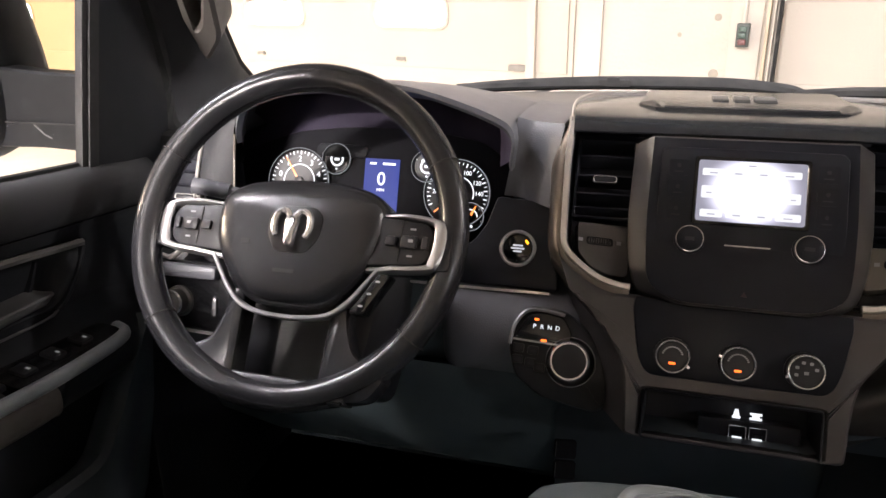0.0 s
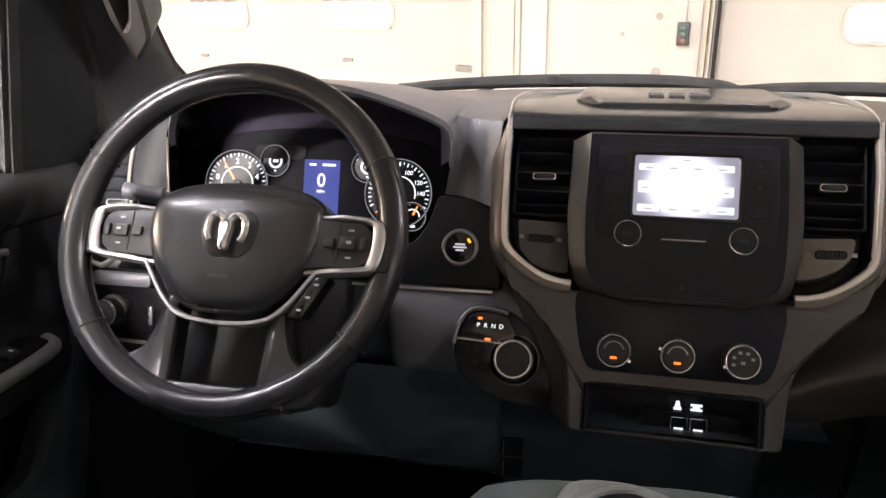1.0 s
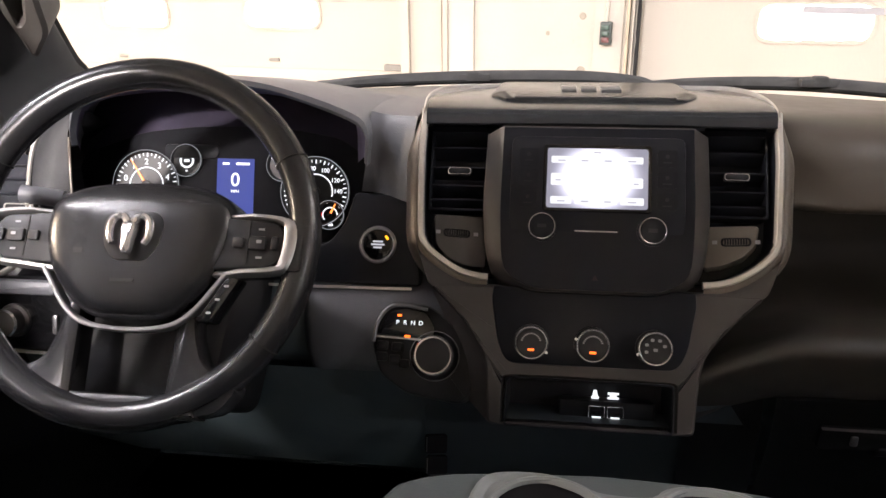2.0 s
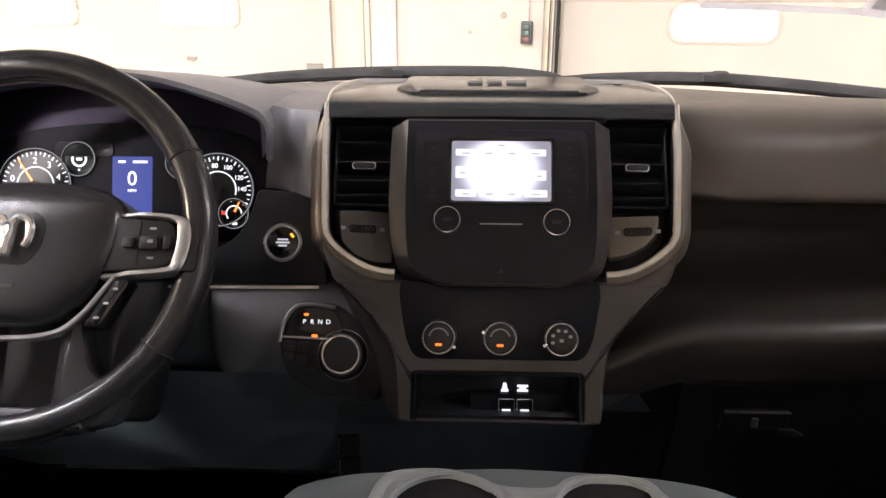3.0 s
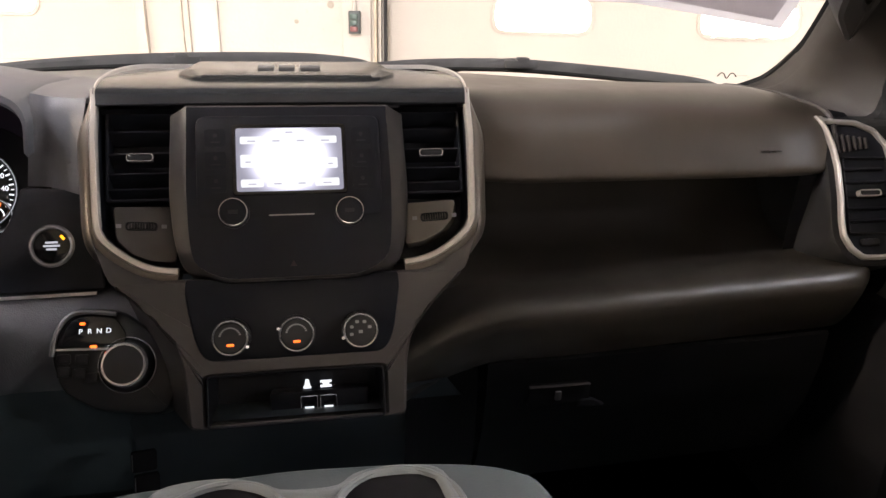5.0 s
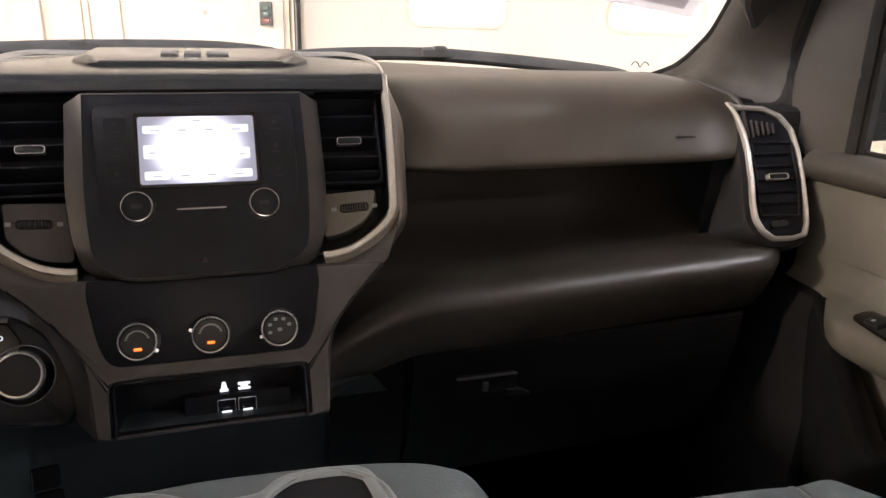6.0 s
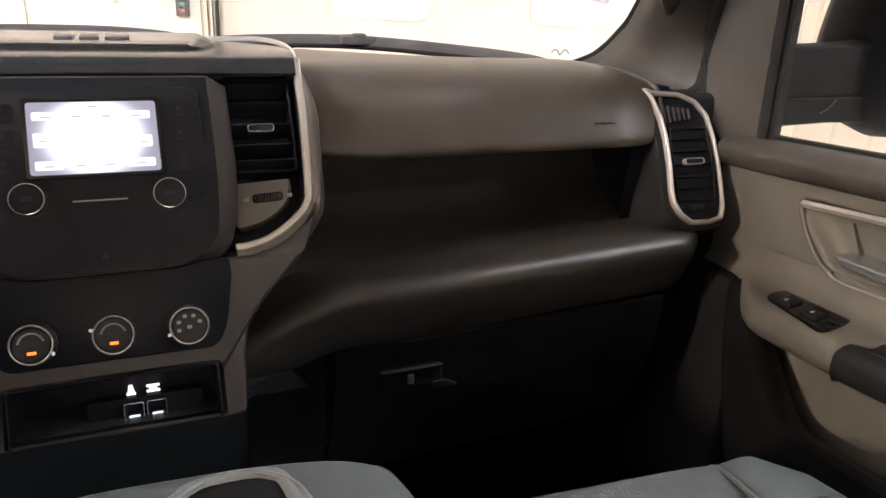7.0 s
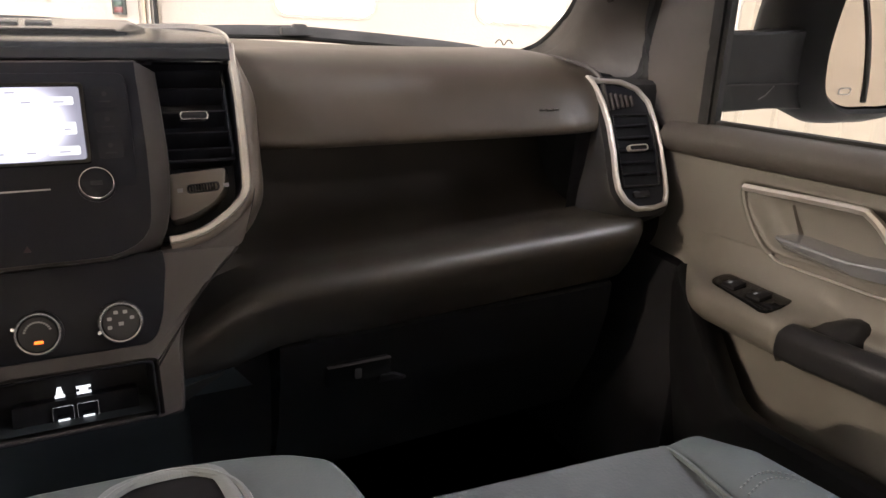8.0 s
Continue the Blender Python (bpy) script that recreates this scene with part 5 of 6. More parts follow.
for i in range(n):
    skin(bm, vs[i], vs[(i + 1) % n])
rim = part("rim", bm, LEATHER_BLACK, wheel, "smooth black leather rim")
for a in (27, 153, 217, 324):
    bm = B()
    mm = RIM0 @ Matrix.Rotation(radians(a), 4, "Z") @ Matrix.Translation((RM, 0, 0))
    pts = [mm @ Vector((0.0163 * math.cos(b), 0, 0.0175 * math.sin(b))) for b in np.linspace(0, 2 * math.pi, 16, endpoint=False)]
    tube(bm, pts, 0.0009, 6, True, up=mm.to_3x3() @ Vector((0, 1, 0)))
    part("seam", bm, RUBBER, rim)
half = [(0.0, 0.053), (0.046, 0.050), (0.078, 0.041), (0.095, 0.023), (0.096, -0.012), (0.083, -0.046), (0.060, -0.074), (0.037, -0.088), (0.0, -0.091)]
hub_o = smooth_line([Vector((x, y + 0.005)) for x, y in half] + [Vector((-x, y + 0.005)) for x, y in reversed(half[1:-1])], 4, True)
hub_o = [Vector((p[0], p[1])) for p in hub_o]
bm = B()
last = ring(bm, hub_o, W0, -0.05)
for d, w in ((0.0, -0.014), (0.001, -0.004), (0.004, 0.0035), (0.010, 0.0075), (0.020, 0.0095), (0.034, 0.0105), (0.060, 0.0108)):
    shrunk = [Vector((0.0, -0.015)).lerp(p, 1 - d / 0.085) for p in hub_o]
    r = [bm.verts.new(W0 @ Vector((p.x, p.y, w - 0.35 * max(0.0, p.y - 0.026) - 0.10 * max(0.0, -0.052 - p.y)))) for p in shrunk]
    skin(bm, last, r)
    last = r
bm.faces.new(last)
hub = part("airbag_cover", bm, LEATHER_BLACK, wheel, "black padded airbag cover")
E0 = W0 @ Matrix.Translation((0.0, 0.0005, 0.0105)) @ Matrix.Diagonal((0.86, 0.84, 1.0, 1.0))
bm = B()
prism(bm, rounded([(-0.034, 0.012), (-0.022, 0.024), (0.026, 0.024), (0.038, 0.012), (0.036, -0.016), (0.022, -0.036), (-0.018, -0.036), (-0.032, -0.016)], 0.008, 3), E0, -0.003, 0.0012, 0.001)
part("emblem_recess", bm, SATIN_BLACK, hub)
bm = B()
prism(bm, rounded([(-0.0075, 0.0085), (0.0075, 0.0085), (0.0088, 0.0010), (0.0066, -0.012), (0.0060, -0.0245), (0.0036, -0.0290), (-0.0036, -0.0290), (-0.0060, -0.0245), (-0.0066, -0.012), (-0.0088, 0.0010)], 0.0012, 2), E0, 0.0, 0.0085, 0.0034)
part("emblem", bm, CHROME, hub, "plain chrome wedge of the emblem")
for s in (-1, 1):
    bm = B()
    curl = smooth_line([Vector(p) for p in ((0.003, 0.0085), (0.0085, 0.0150), (0.0165, 0.0155), (0.0222, 0.0095), (0.0238, -0.0005), (0.0225, -0.0105), (0.0190, -0.0165))], 4)
    rings = []
    for i, p in enumerate(curl):
        d = (curl[min(i + 1, len(curl) - 1)] - curl[max(i - 1, 0)]).normalized()
        r = 0.0050 - 0.0012 * i / (len(curl) - 1)
        rings.append([E0 @ Vector((s * (p.x - d.y * r * math.cos(a)), p.y + d.x * r * math.cos(a), 0.0032 + 0.9 * r * math.sin(a))) for a in np.linspace(0, 2 * math.pi, 8, endpoint=False)])
    loft(bm, rings, True, True)
    part("emblem", bm, CHROME, hub, "plain chrome curl of the emblem")
bm = B()
prism(bm, rect(-0.002, -0.049, 0.024, 0.0035), W0, 0.006, 0.0110)
part("airbag_print", bm, RUBBER, hub)
bm = B()
prism(bm, rect(-0.052, -0.021, 0.010, 0.005), W0, 0.0035, 0.0109)
part("airbag_print", bm, RUBBER, hub)


def wheel_spoke(s):
    o = [(0.080, 0.024), (0.147, 0.021), (0.164, 0.008), (0.161, -0.026), (0.145, -0.035), (0.078, -0.040)]
    i = [(0.080, 0.0195), (0.142, 0.0165), (0.1515, 0.004), (0.149, -0.022), (0.139, -0.0295), (0.078, -0.0340)]
    o, i = [[(s * x, y) for x, y in q] for q in (o, i)]
    if s < 0:
        o.reverse(), i.reverse()
    oo, ii = rounded(o, 0.010, 4), rounded(i, 0.006, 4)
    bm = B()
    arch_o, arch_i = [list(q) for q in (o, i)]
    if s < 0:
        arch_o.reverse(), arch_i.reverse()
    bend_o, bend_i = smooth_line([Vector(q) for q in arch_o], 4), smooth_line([Vector(q) for q in arch_i], 4)
    lines = []
    for a, b in zip(bend_o, bend_i):
        rim_w = 0.0062 if abs(a[0]) > 0.098 else -0.002
        prof_w = ((a, -0.012), (a, rim_w - 0.0025), (a.lerp(b, 0.25), rim_w), (a.lerp(b, 0.75), rim_w), (b, rim_w - 0.002), (b, -0.012))
        lines.append([W0 @ Vector((q[0], q[1], w)) for q, w in prof_w])
    loft(bm, lines, True, True)
    sp = part("spoke_trim", bm, SPOKE, wheel, "satin silver spoke trim")
    bm = B()
    prism(bm, inset(oo, 0.001), W0, -0.03, -0.011)
    prism(bm, rounded(rect(s * 0.161, -0.008, 0.02, 0.05), 0.005, 2), W0, -0.012, 0.004, 0.003)
    part("spoke_back", bm, LEATHER_BLACK, wheel)
    bm = B()
    prism(bm, inset(ii, 0.0004), W0, -0.012, 0.002, 0.002)
    pad = part("button_pad", bm, SATIN_BLACK, sp)
    for (x, y, w, h) in ((0.126, -0.006, 0.017, 0.013), (0.143, -0.006, 0.007, 0.013), (0.107, -0.006, 0.011, 0.010)):
        bm = B()
        prism(bm, rounded(rect(s * x, y, w, h), 0.002, 2), W0, 0.0, 0.0055, 0.0012)
        bt = part("wheel_button", bm, SATIN_BLACK, pad)
    bm = B()
    prism(bm, rect(s * 0.116, -0.006, 0.0012, 0.042), W0, 0.001, 0.0028)
    part("pad_groove", bm, RUBBER, pad)
    for (x, y, w, h) in ((0.128, -0.005, 0.005, 0.003), (0.128, 0.008, 0.006, 0.002), (0.128, -0.020, 0.006, 0.002)):
        bm = B()
        prism(bm, rect(s * x, y, w, h), W0, 0.0018, 0.0060 if abs(y + 0.005) < 0.001 else 0.0024)
        part("button_print", bm, ICON_DIM, pad)
    # lower leg
    leg = [(0.050, -0.070), (0.068, -0.066), (0.071, -0.095), (0.082, -0.124), (0.122, -0.142), (0.105, -0.168), (0.046, -0.182)]
    leg = [(s * x, y) for x, y in leg]
    if s < 0:
        leg.reverse()
    bm = B()
    prism(bm, rounded(leg, 0.010, 4), W0, -0.034, -0.008, 0.007)
    part("lower_leg", bm, LEATHER_BLACK, wheel)


wheel_spoke(-1)
wheel_spoke(1)
bm = B()
prism(bm, rounded([(-0.075, -0.155), (0.075, -0.155), (0.085, -0.176), (-0.085, -0.176)], 0.004, 2), W0, -0.03, -0.006, 0.005)
part("lower_bridge", bm, SATIN_BLACK, wheel)
bm = B()
lowp = [(-0.094, -0.036), (-0.086, -0.047), (-0.065, -0.074), (-0.042, -0.0895), (0.002, -0.0945), (0.045, -0.0895), (0.068, -0.074), (0.088, -0.047), (0.096, -0.036)]
sweep(bm, smooth_line([W0 @ Vector((x, y, -0.006)) for x, y in lowp], 5), [(-0.0024, -0.008), (0.0024, -0.008), (0.0024, 0.004), (0.0012, 0.0055), (-0.0012, 0.0055), (-0.0024, 0.004)], W0.to_3x3() @ Vector((0, 0, 1)))
part("chin_trim", bm, SPOKE, wheel, "thin silver chin trim")
bm = B()
prism(bm, rounded([(0.098, -0.040), (0.112, -0.040), (0.088, -0.084), (0.072, -0.084)], 0.004, 3), W0, -0.02, 0.0, 0.002)
cp = part("cruise_pad", bm, GLOSS_BLACK, wheel, "slanted black button pad")
for t in (0.2, 0.5, 0.8):
    bm = B()
    x, y = 0.105 - 0.024 * t, -0.040 - 0.044 * t
    prism(bm, rounded(rect(x - 0.001, y, 0.005, 0.0022), 0.001, 2), W0, -0.001, 0.0006)
    part("button_print", bm, ICON_DIM, cp)

# column shroud and stalk behind the wheel
col = thing("steering_column", "black plastic steering column shroud with a stalk", "steering column", "", (-0.456, 0.05, 1.19))
bm = B()
lathe(bm, W0, [(0.05, -0.035), (0.056, -0.04), (0.062, -0.10), (0.066, -0.20)], n=28)
part("shroud", bm, SATIN_BLACK, col)
bm = B()
prism(bm, rounded([(-0.075, -0.165), (0.07, -0.165), (0.082, -0.06), (0.075, 0.03), (-0.08, 0.03), (-0.088, -0.06)], 0.02, 4), W0, -0.20, -0.062, 0.012)
part("lower_shroud", bm, SATIN_BLACK, col, "black boxed lower column cover")
bm = B()
tube(bm, smooth_line([(-0.50, 0.07, 1.228), (-0.55, 0.060, 1.237), (-0.59, 0.052, 1.244), (-0.632, 0.041, 1.253)], 5), 0.0078, 12)
st = part("stalk", bm, DASH, col, "black turn signal stalk")
bm = B()
tube(bm, [(-0.596, 0.0505, 1.2455), (-0.639, 0.039, 1.2545)], 0.0102, 12)
part("stalk_knob", bm, DASH, st)

# ---------------- doors ----------------
def truck_door(sgn, name_label, main, dark, upper, arm_mat, trim):
    d = thing("truck_door", name_label, "door", "front doors", (sgn * 0.78, -0.35, 0.7))

    def P(x, y, z):
        return Vector((sgn * x, y, z))

    def slope(y):
        return -0.075 * y
    ys = list(np.linspace(0.115, -0.30, 96)) + list(np.linspace(-0.32, -0.90, 12))
    def cup_depth(y, z):
        """How far the handle recess is sunk at this place."""
        edge = -0.019 - 0.060 * max(0.0, min(1.0, (1.190 - z) / 0.070)) ** 1.25
        a, b, c = max(0.0, min(1.0, (edge - y) / 0.034)), max(0.0, min(1.0, (z - 1.120) / 0.012)), max(0.0, min(1.0, (1.199 - z) / 0.010))
        return 0.018 * (a * (2 - a)) * b * b * (3 - 2 * b) * c * c * (3 - 2 * c)

    # belt roll under the glass
    bm = B()
    tall, back = (1.0, 0.0) if sgn > 0 else (1.5, 0.046)   # the driver's sill is higher, his sash further back
    belt = [(0.800, 1.254), (0.782, 1.2575), (0.764, 1.2555), (0.751, 1.247), (0.746, 1.236), (0.750, 1.223), (0.759, 1.2155), (0.775, 1.214)]
    loft(bm, [smooth_line([P(x, y, 1.214 + tall * (z - 1.214) + slope(y)) for x, z in belt], 3) for y in ys], caps=False)
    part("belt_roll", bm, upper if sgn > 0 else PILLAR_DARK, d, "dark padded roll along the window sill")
    bm = B()
    sweep(bm, [P(0.7775, y, 1.214 + tall * 0.0440 + slope(y)) for y in (0.050 - back, -0.2, -0.5, -0.9)], [(-0.0045, -0.004), (0.0045, -0.004), (0.0045, 0.003), (0.0, 0.0046), (-0.0045, 0.003)], (0, 0, 1))
    part("window_seal", bm, RUBBER, d, "black rubber seal under the glass")
    # main panel with the armrest moulded in
    bm = B()
    rows = []
    for y in ys:
        k = min(1.0, max(0.0, (0.06 - y) / 0.10))          # armrest grows out of the panel
        k = k * k * (3 - 2 * k)
        a = 0.052 * k
        if y < -0.15:
            a *= max(0.25, 1 - (-0.15 - y) / 0.03)
        sec = [(0.772, 1.216), (0.763, 1.2135)] + [(0.764 + 0.006 * i / 26, 1.205 - 0.089 * i / 26) for i in range(27)] + [(0.770 - 0.1 * a, 1.098), (0.766 - 0.30 * a, 1.083), (0.760 - 0.75 * a, 1.076),
               (0.758 - 0.95 * a, 1.070), (0.757 - 1.0 * a, 1.058), (0.758 - 0.95 * a, 1.040), (0.762 - 0.7 * a, 1.024), (0.768 - 0.3 * a, 1.012), (0.772, 1.000), (0.774, 0.97), (0.774, 0.90), (0.775, 0.72)]
        rows.append(smooth_line([P(x + cup_depth(y, z), y - 0.04 * max(0, (1.05 - z)) , z + slope(y) * (1.0 if z > 1.1 else 0.5)) for x, z in sec], 2))
    loft(bm, rows)
    part("door_panel", bm, main, d, "moulded door panel with an armrest")
    # map pocket rail
    bm = B()
    path = smooth_line([P(0.735, 0.03, 1.075), P(0.720, -0.03, 1.028), P(0.712, -0.075, 0.985), P(0.706, -0.118, 0.953), P(0.702, -0.19, 0.957), P(0.700, -0.294, 0.967), P(0.70, -0.55, 0.975), P(0.70, -0.85, 0.975)], 5)
    rows = []
    for p in path:
        rows.append([p + Vector((sgn * dx, 0.1 * dz, dz)) for dx, dz in ((0.050, -0.05), (0.035, -0.012), (0.014, -0.002), (0.003, 0.0), (-0.006, -0.006), (-0.010, -0.03), (-0.004, -0.12), (0.02, -0.26))])
    loft(bm, rows)
    part("map_pocket", bm, dark, d, "dark plastic map pocket along the door bottom")
    # pull handle cup
    bm = B()
    cup = [P(0.7605, -0.027, 1.1925), P(0.7605, -0.07, 1.197), P(0.7605, -0.11, 1.2015), P(0.7605, -0.174, 1.2075), P(0.7605, -0.186, 1.2055), P(0.7605, -0.206, 1.193), P(0.760, -0.245, 1.158)]
    sweep(bm, smooth_line(cup, 4), [(-0.0045, -0.004), (0.0045, -0.004), (0.0040, 0.003), (0.0, 0.005), (-0.0040, 0.003)], (-sgn, 0, 0.2))
    part("trim_strip", bm, trim, d, "satin strip over the door handle")
    bm = B()
    low = [P(0.764, -0.078, 1.1235), P(0.763, -0.095, 1.1195), P(0.763, -0.16, 1.1225), P(0.763, -0.30, 1.131)]
    sweep(bm, smooth_line(low, 4), [(-0.0013, -0.003), (0.0013, -0.003), (0.0012, 0.0), (0.0, 0.001), (-0.0012, 0.0)], (-sgn, 0, 0.2))
    part("trim_strip", bm, trim, d, "thin satin strip under the door handle")
    bm = B()
    # raised edge of the cup
    sweep(bm, smooth_line([P(0.766, -0.027, 1.1945), P(0.766, -0.022, 1.185), P(0.7665, -0.038, 1.155), P(0.767, -0.062, 1.130), P(0.767, -0.080, 1.122)], 5), [(-0.004, -0.004), (0.004, -0.004), (0.003, 0.002), (0.0, 0.0035), (-0.003, 0.002)], (-sgn, 0, 0))
    part("cup_edge", bm, main, d)
    bm = B()
    rows = []
    lever = []
    for y, zt, zb, xi, dr in ((-0.083, 1.1495, 1.147, 0.760, 0.0), (-0.086, 1.150, 1.141, 0.758, 0.0), (-0.096, 1.1506, 1.1355, 0.756, 0.002), (-0.178, 1.1528, 1.135, 0.756, 0.002), (-0.184, 1.1545, 1.1355, 0.756, 0.002), (-0.29, 1.172, 1.150, 0.756, 0.002)):
        lever.append([P(0.80, y - 0.004, zt + dr + 0.001), P(0.772, y - 0.003, zt + dr), P(xi + 0.004, y, zt), P(xi + 0.001, y, zt - 0.0012), P(xi, y, zt - 0.003), P(xi + 0.0015, y, 0.5 * (zt + zb)), P(xi + 0.006, y, zb + 0.002), P(xi + 0.012, y - 0.002, zb), P(0.80, y - 0.004, zb)])
    loft(bm, lever, True, True)
    part("door_lever", bm, LEVER if sgn > 0 else trim, d, "satin inner door handle")
    bm = B()
    sweep(bm, [P(0.781, -0.080, 1.183), P(0.781, -0.088, 1.168), P(0.780, -0.099, 1.150)], [(-0.003, -0.006), (0.003, -0.006), (0.002, 0.001), (-0.002, 0.001)], (-sgn, 0, 0))
    part("cup_rib", bm, main, d)
    # window switches on the armrest
    SW = Matrix.Translation(P(0.733, -0.083, 1.0815 if sgn > 0 else 1.090)) @ Matrix.Rotation(radians(sgn * -10), 4, "Y") @ Matrix.Rotation(radians(-2), 4, "X")
    bm = B()
    w, l = (0.024, 0.050) if sgn > 0 else (0.026, 0.080)
    dy = 0.0 if sgn > 0 else -0.035
    prism(bm, rounded([(-w, dy - l), (w, dy - l), (w * 0.9, dy + l), (-w * 0.5, dy + l)], 0.014, 4), SW, -0.006 if sgn > 0 else -0.018, 0.002, 0.0015)
    sw = part("switch_panel", bm, GLOSS_BLACK, d, "black window switch panel")
    for k in range(2 if sgn > 0 else 4):
        yy = dy + l * 0.4 - k * (0.038 if sgn > 0 else 0.042)
        bm = B()
        prism(bm, rounded(rect(0.0, yy, 0.022, 0.020), 0.003, 2), SW, 0.0, 0.006, 0.002)
        s2 = part("window_switch", bm, SATIN_BLACK, sw)
        bm = B()
        prism(bm, rect(sgn * -0.004, yy + 0.002, 0.005, 0.003), SW, 0.0058, 0.0064)
        part("switch_print", bm, glow("dim_switch_print", (0.9, 0.9, 0.9), 0.12), s2)
    if sgn < 0:
        bm = B()
        edge = [P(0.703, -0.24, 1.090), P(0.701, -0.17, 1.085), P(0.702, -0.10, 1.082), P(0.707, -0.052, 1.080), P(0.718, -0.032, 1.079), P(0.735, -0.024, 1.079)]
        tube(bm, smooth_line(edge, 5), 0.0085, 12)
        part("armrest_edge", bm, CONSOLE_GREY, d, "light grey rounded armrest edge")
    # grab bar behind the switches
    bm = B()
    rows = []
    for y, top, x in ((-0.146, 1.066, 0.722), (-0.152, 1.076, 0.711), (-0.19, 1.081, 0.706), (-0.26, 1.090, 0.703), (-0.36, 1.10, 0.703), (-0.5, 1.105, 0.704)):
        rows.append(smooth_line([P(x + 0.028, y, top - 0.012), P(x + 0.016, y, top), P(x + 0.004, y, top - 0.003), P(x - 0.004, y, top - 0.014), P(x - 0.003, y, top - 0.034), P(x + 0.006, y, top - 0.043), P(x + 0.026, y, top - 0.042)], 3))
    loft(bm, rows, True, True)
    part("grab_bar", bm, arm_mat, d, "dark grey padded grab bar")
    bm = B()
    rows = []
    for y, h in ((-0.150, -0.012), (-0.165, -0.007), (-0.180, -0.001), (-0.192, 0.006), (-0.203, 0.010), (-0.213, 0.009), (-0.221, 0.002), (-0.226, -0.010)):
        rows.append([P(0.775, y, 1.083 + h), P(0.762, y, 1.0865 + h), P(0.750, y, 1.085 + h), P(0.738, y, 1.078 + 0.8 * h), P(0.722, y, 1.074 + 0.4 * h), P(0.712, y, 1.062)])
    loft(bm, rows)
    part("grab_bar_end", bm, arm_mat, d)
    # sash and quarter panel
    bm = B()
    for y0, y1, dx in ((0.070, 0.054, 0.004), (0.056, 0.046, 0.008)):
        rows = []
        for t in np.linspace(0, 1, 6):
            z = 1.25 + 0.48 * t
            x = 0.768 - 0.10 * t * t
            yy = 0.02 * t - 0.10 * t * t - back * (1 - 1.9 * t)
            rows.append([P(x + 0.013, y0 + yy, z), P(x - 0.006 + dx, y0 + yy, z), P(x - 0.006 + dx, y1 + yy, z), P(x + 0.013, y1 + yy, z)])
        loft(bm, rows, True, True)
    part("window_sash", bm, RUBBER, d, "black window sash")
    bm = B()
    rows = []
    for t in np.linspace(0, 1, 8):
        z = 1.235 + 0.5 * t
        ya, yb = 0.064 - 0.10 * t * t + 0.02 * t - back * (1 - 1.9 * t), 0.186 + 0.012 * math.sin(math.pi * min(1, t * 3)) - 0.16 * t * t - 0.03 * t
        x = 0.768 - 0.10 * t * t
        rows.append([P(x, ya, z), P(x - 0.004, ya * 0.7 + yb * 0.3, z), P(x - 0.004, ya * 0.3 + yb * 0.7, z), P(x + 0.004, yb, z), P(x + 0.02, yb + 0.004, z)])
    loft(bm, rows)
    part("quarter_panel", bm, upper if sgn < 0 else PILLAR, d, "smooth corner panel ahead of the door glass")
    bm = B()
    rows = []
    for y in np.linspace(0.052, -0.92, 8):
        rows.append([P(0.778 - 0.10 * t * t, y - (0.10 * t * t - 0.02 * t if y > 0 else 0), 1.25 + 0.48 * t) for t in np.linspace(0, 1, 6)])
    loft(bm, rows)
    g = part("door_glass", bm, GLASS, d, "clear door window glass")
    g.modifiers.new("thickness", "SOLIDIFY").thickness = 0.004
    g.visible_shadow = False
    bm = B()
    tube(bm, smooth_line([P(0.70, -0.05, 1.735), P(0.685, -0.3, 1.75), P(0.685, -0.9, 1.75)], 4), 0.022, 8)
    part("top_frame", bm, RUBBER, d)
    # outer skin closes the door
    bm = B()
    box(bm, *sorted((sgn * 0.80, sgn * 0.83)), -0.92, 0.2, 0.55, 1.25, 0.01)
    part("outer_skin", bm, WHITE_PAINT, d, "white outer door skin")
    return d


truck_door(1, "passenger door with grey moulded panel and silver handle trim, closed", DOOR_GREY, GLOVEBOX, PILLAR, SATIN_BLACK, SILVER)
# driver's side: darker copies of vinyl and trim stand in for its shade
truck_door(-1, "driver door with moulded panel and window switches, closed, shade in its colour", DOOR_SHADED, DASH_LOW, DOOR_SHADED, PILLAR, TRIM_DARK)
bm = B()
for sgn in (-1, 1):
    box(bm, *sorted((sgn * 0.76, sgn * 0.83)), -1.65, -0.92, 0.55, 1.3)
    box(bm, *sorted((sgn * 0.62, sgn * 0.83)), -1.12, -0.90, 1.25, 1.78)
    box(bm, *sorted((sgn * 0.79, sgn * 0.83)), 0.19, 0.62, 0.55, 1.27)
    box(bm, *sorted((sgn * 0.66, sgn * 0.74)), -1.65, -0.02, 1.70, 1.80)
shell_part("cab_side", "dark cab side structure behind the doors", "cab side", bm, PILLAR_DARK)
# kick panels beside the footwells; their black takes in the shade there
bm = B()
for sgn in (-1, 1):
    box(bm, *sorted((sgn * 0.775, sgn * 0.79)), 0.02, 0.55, 0.62, 1.232)
    box(bm, *sorted((sgn * 0.738, sgn * 0.776)), 0.012, 0.55, 0.62, 1.070, 0.008)
shell_part("kick_panel", "black footwell side panel", "trim", bm, MATT_BLACK)


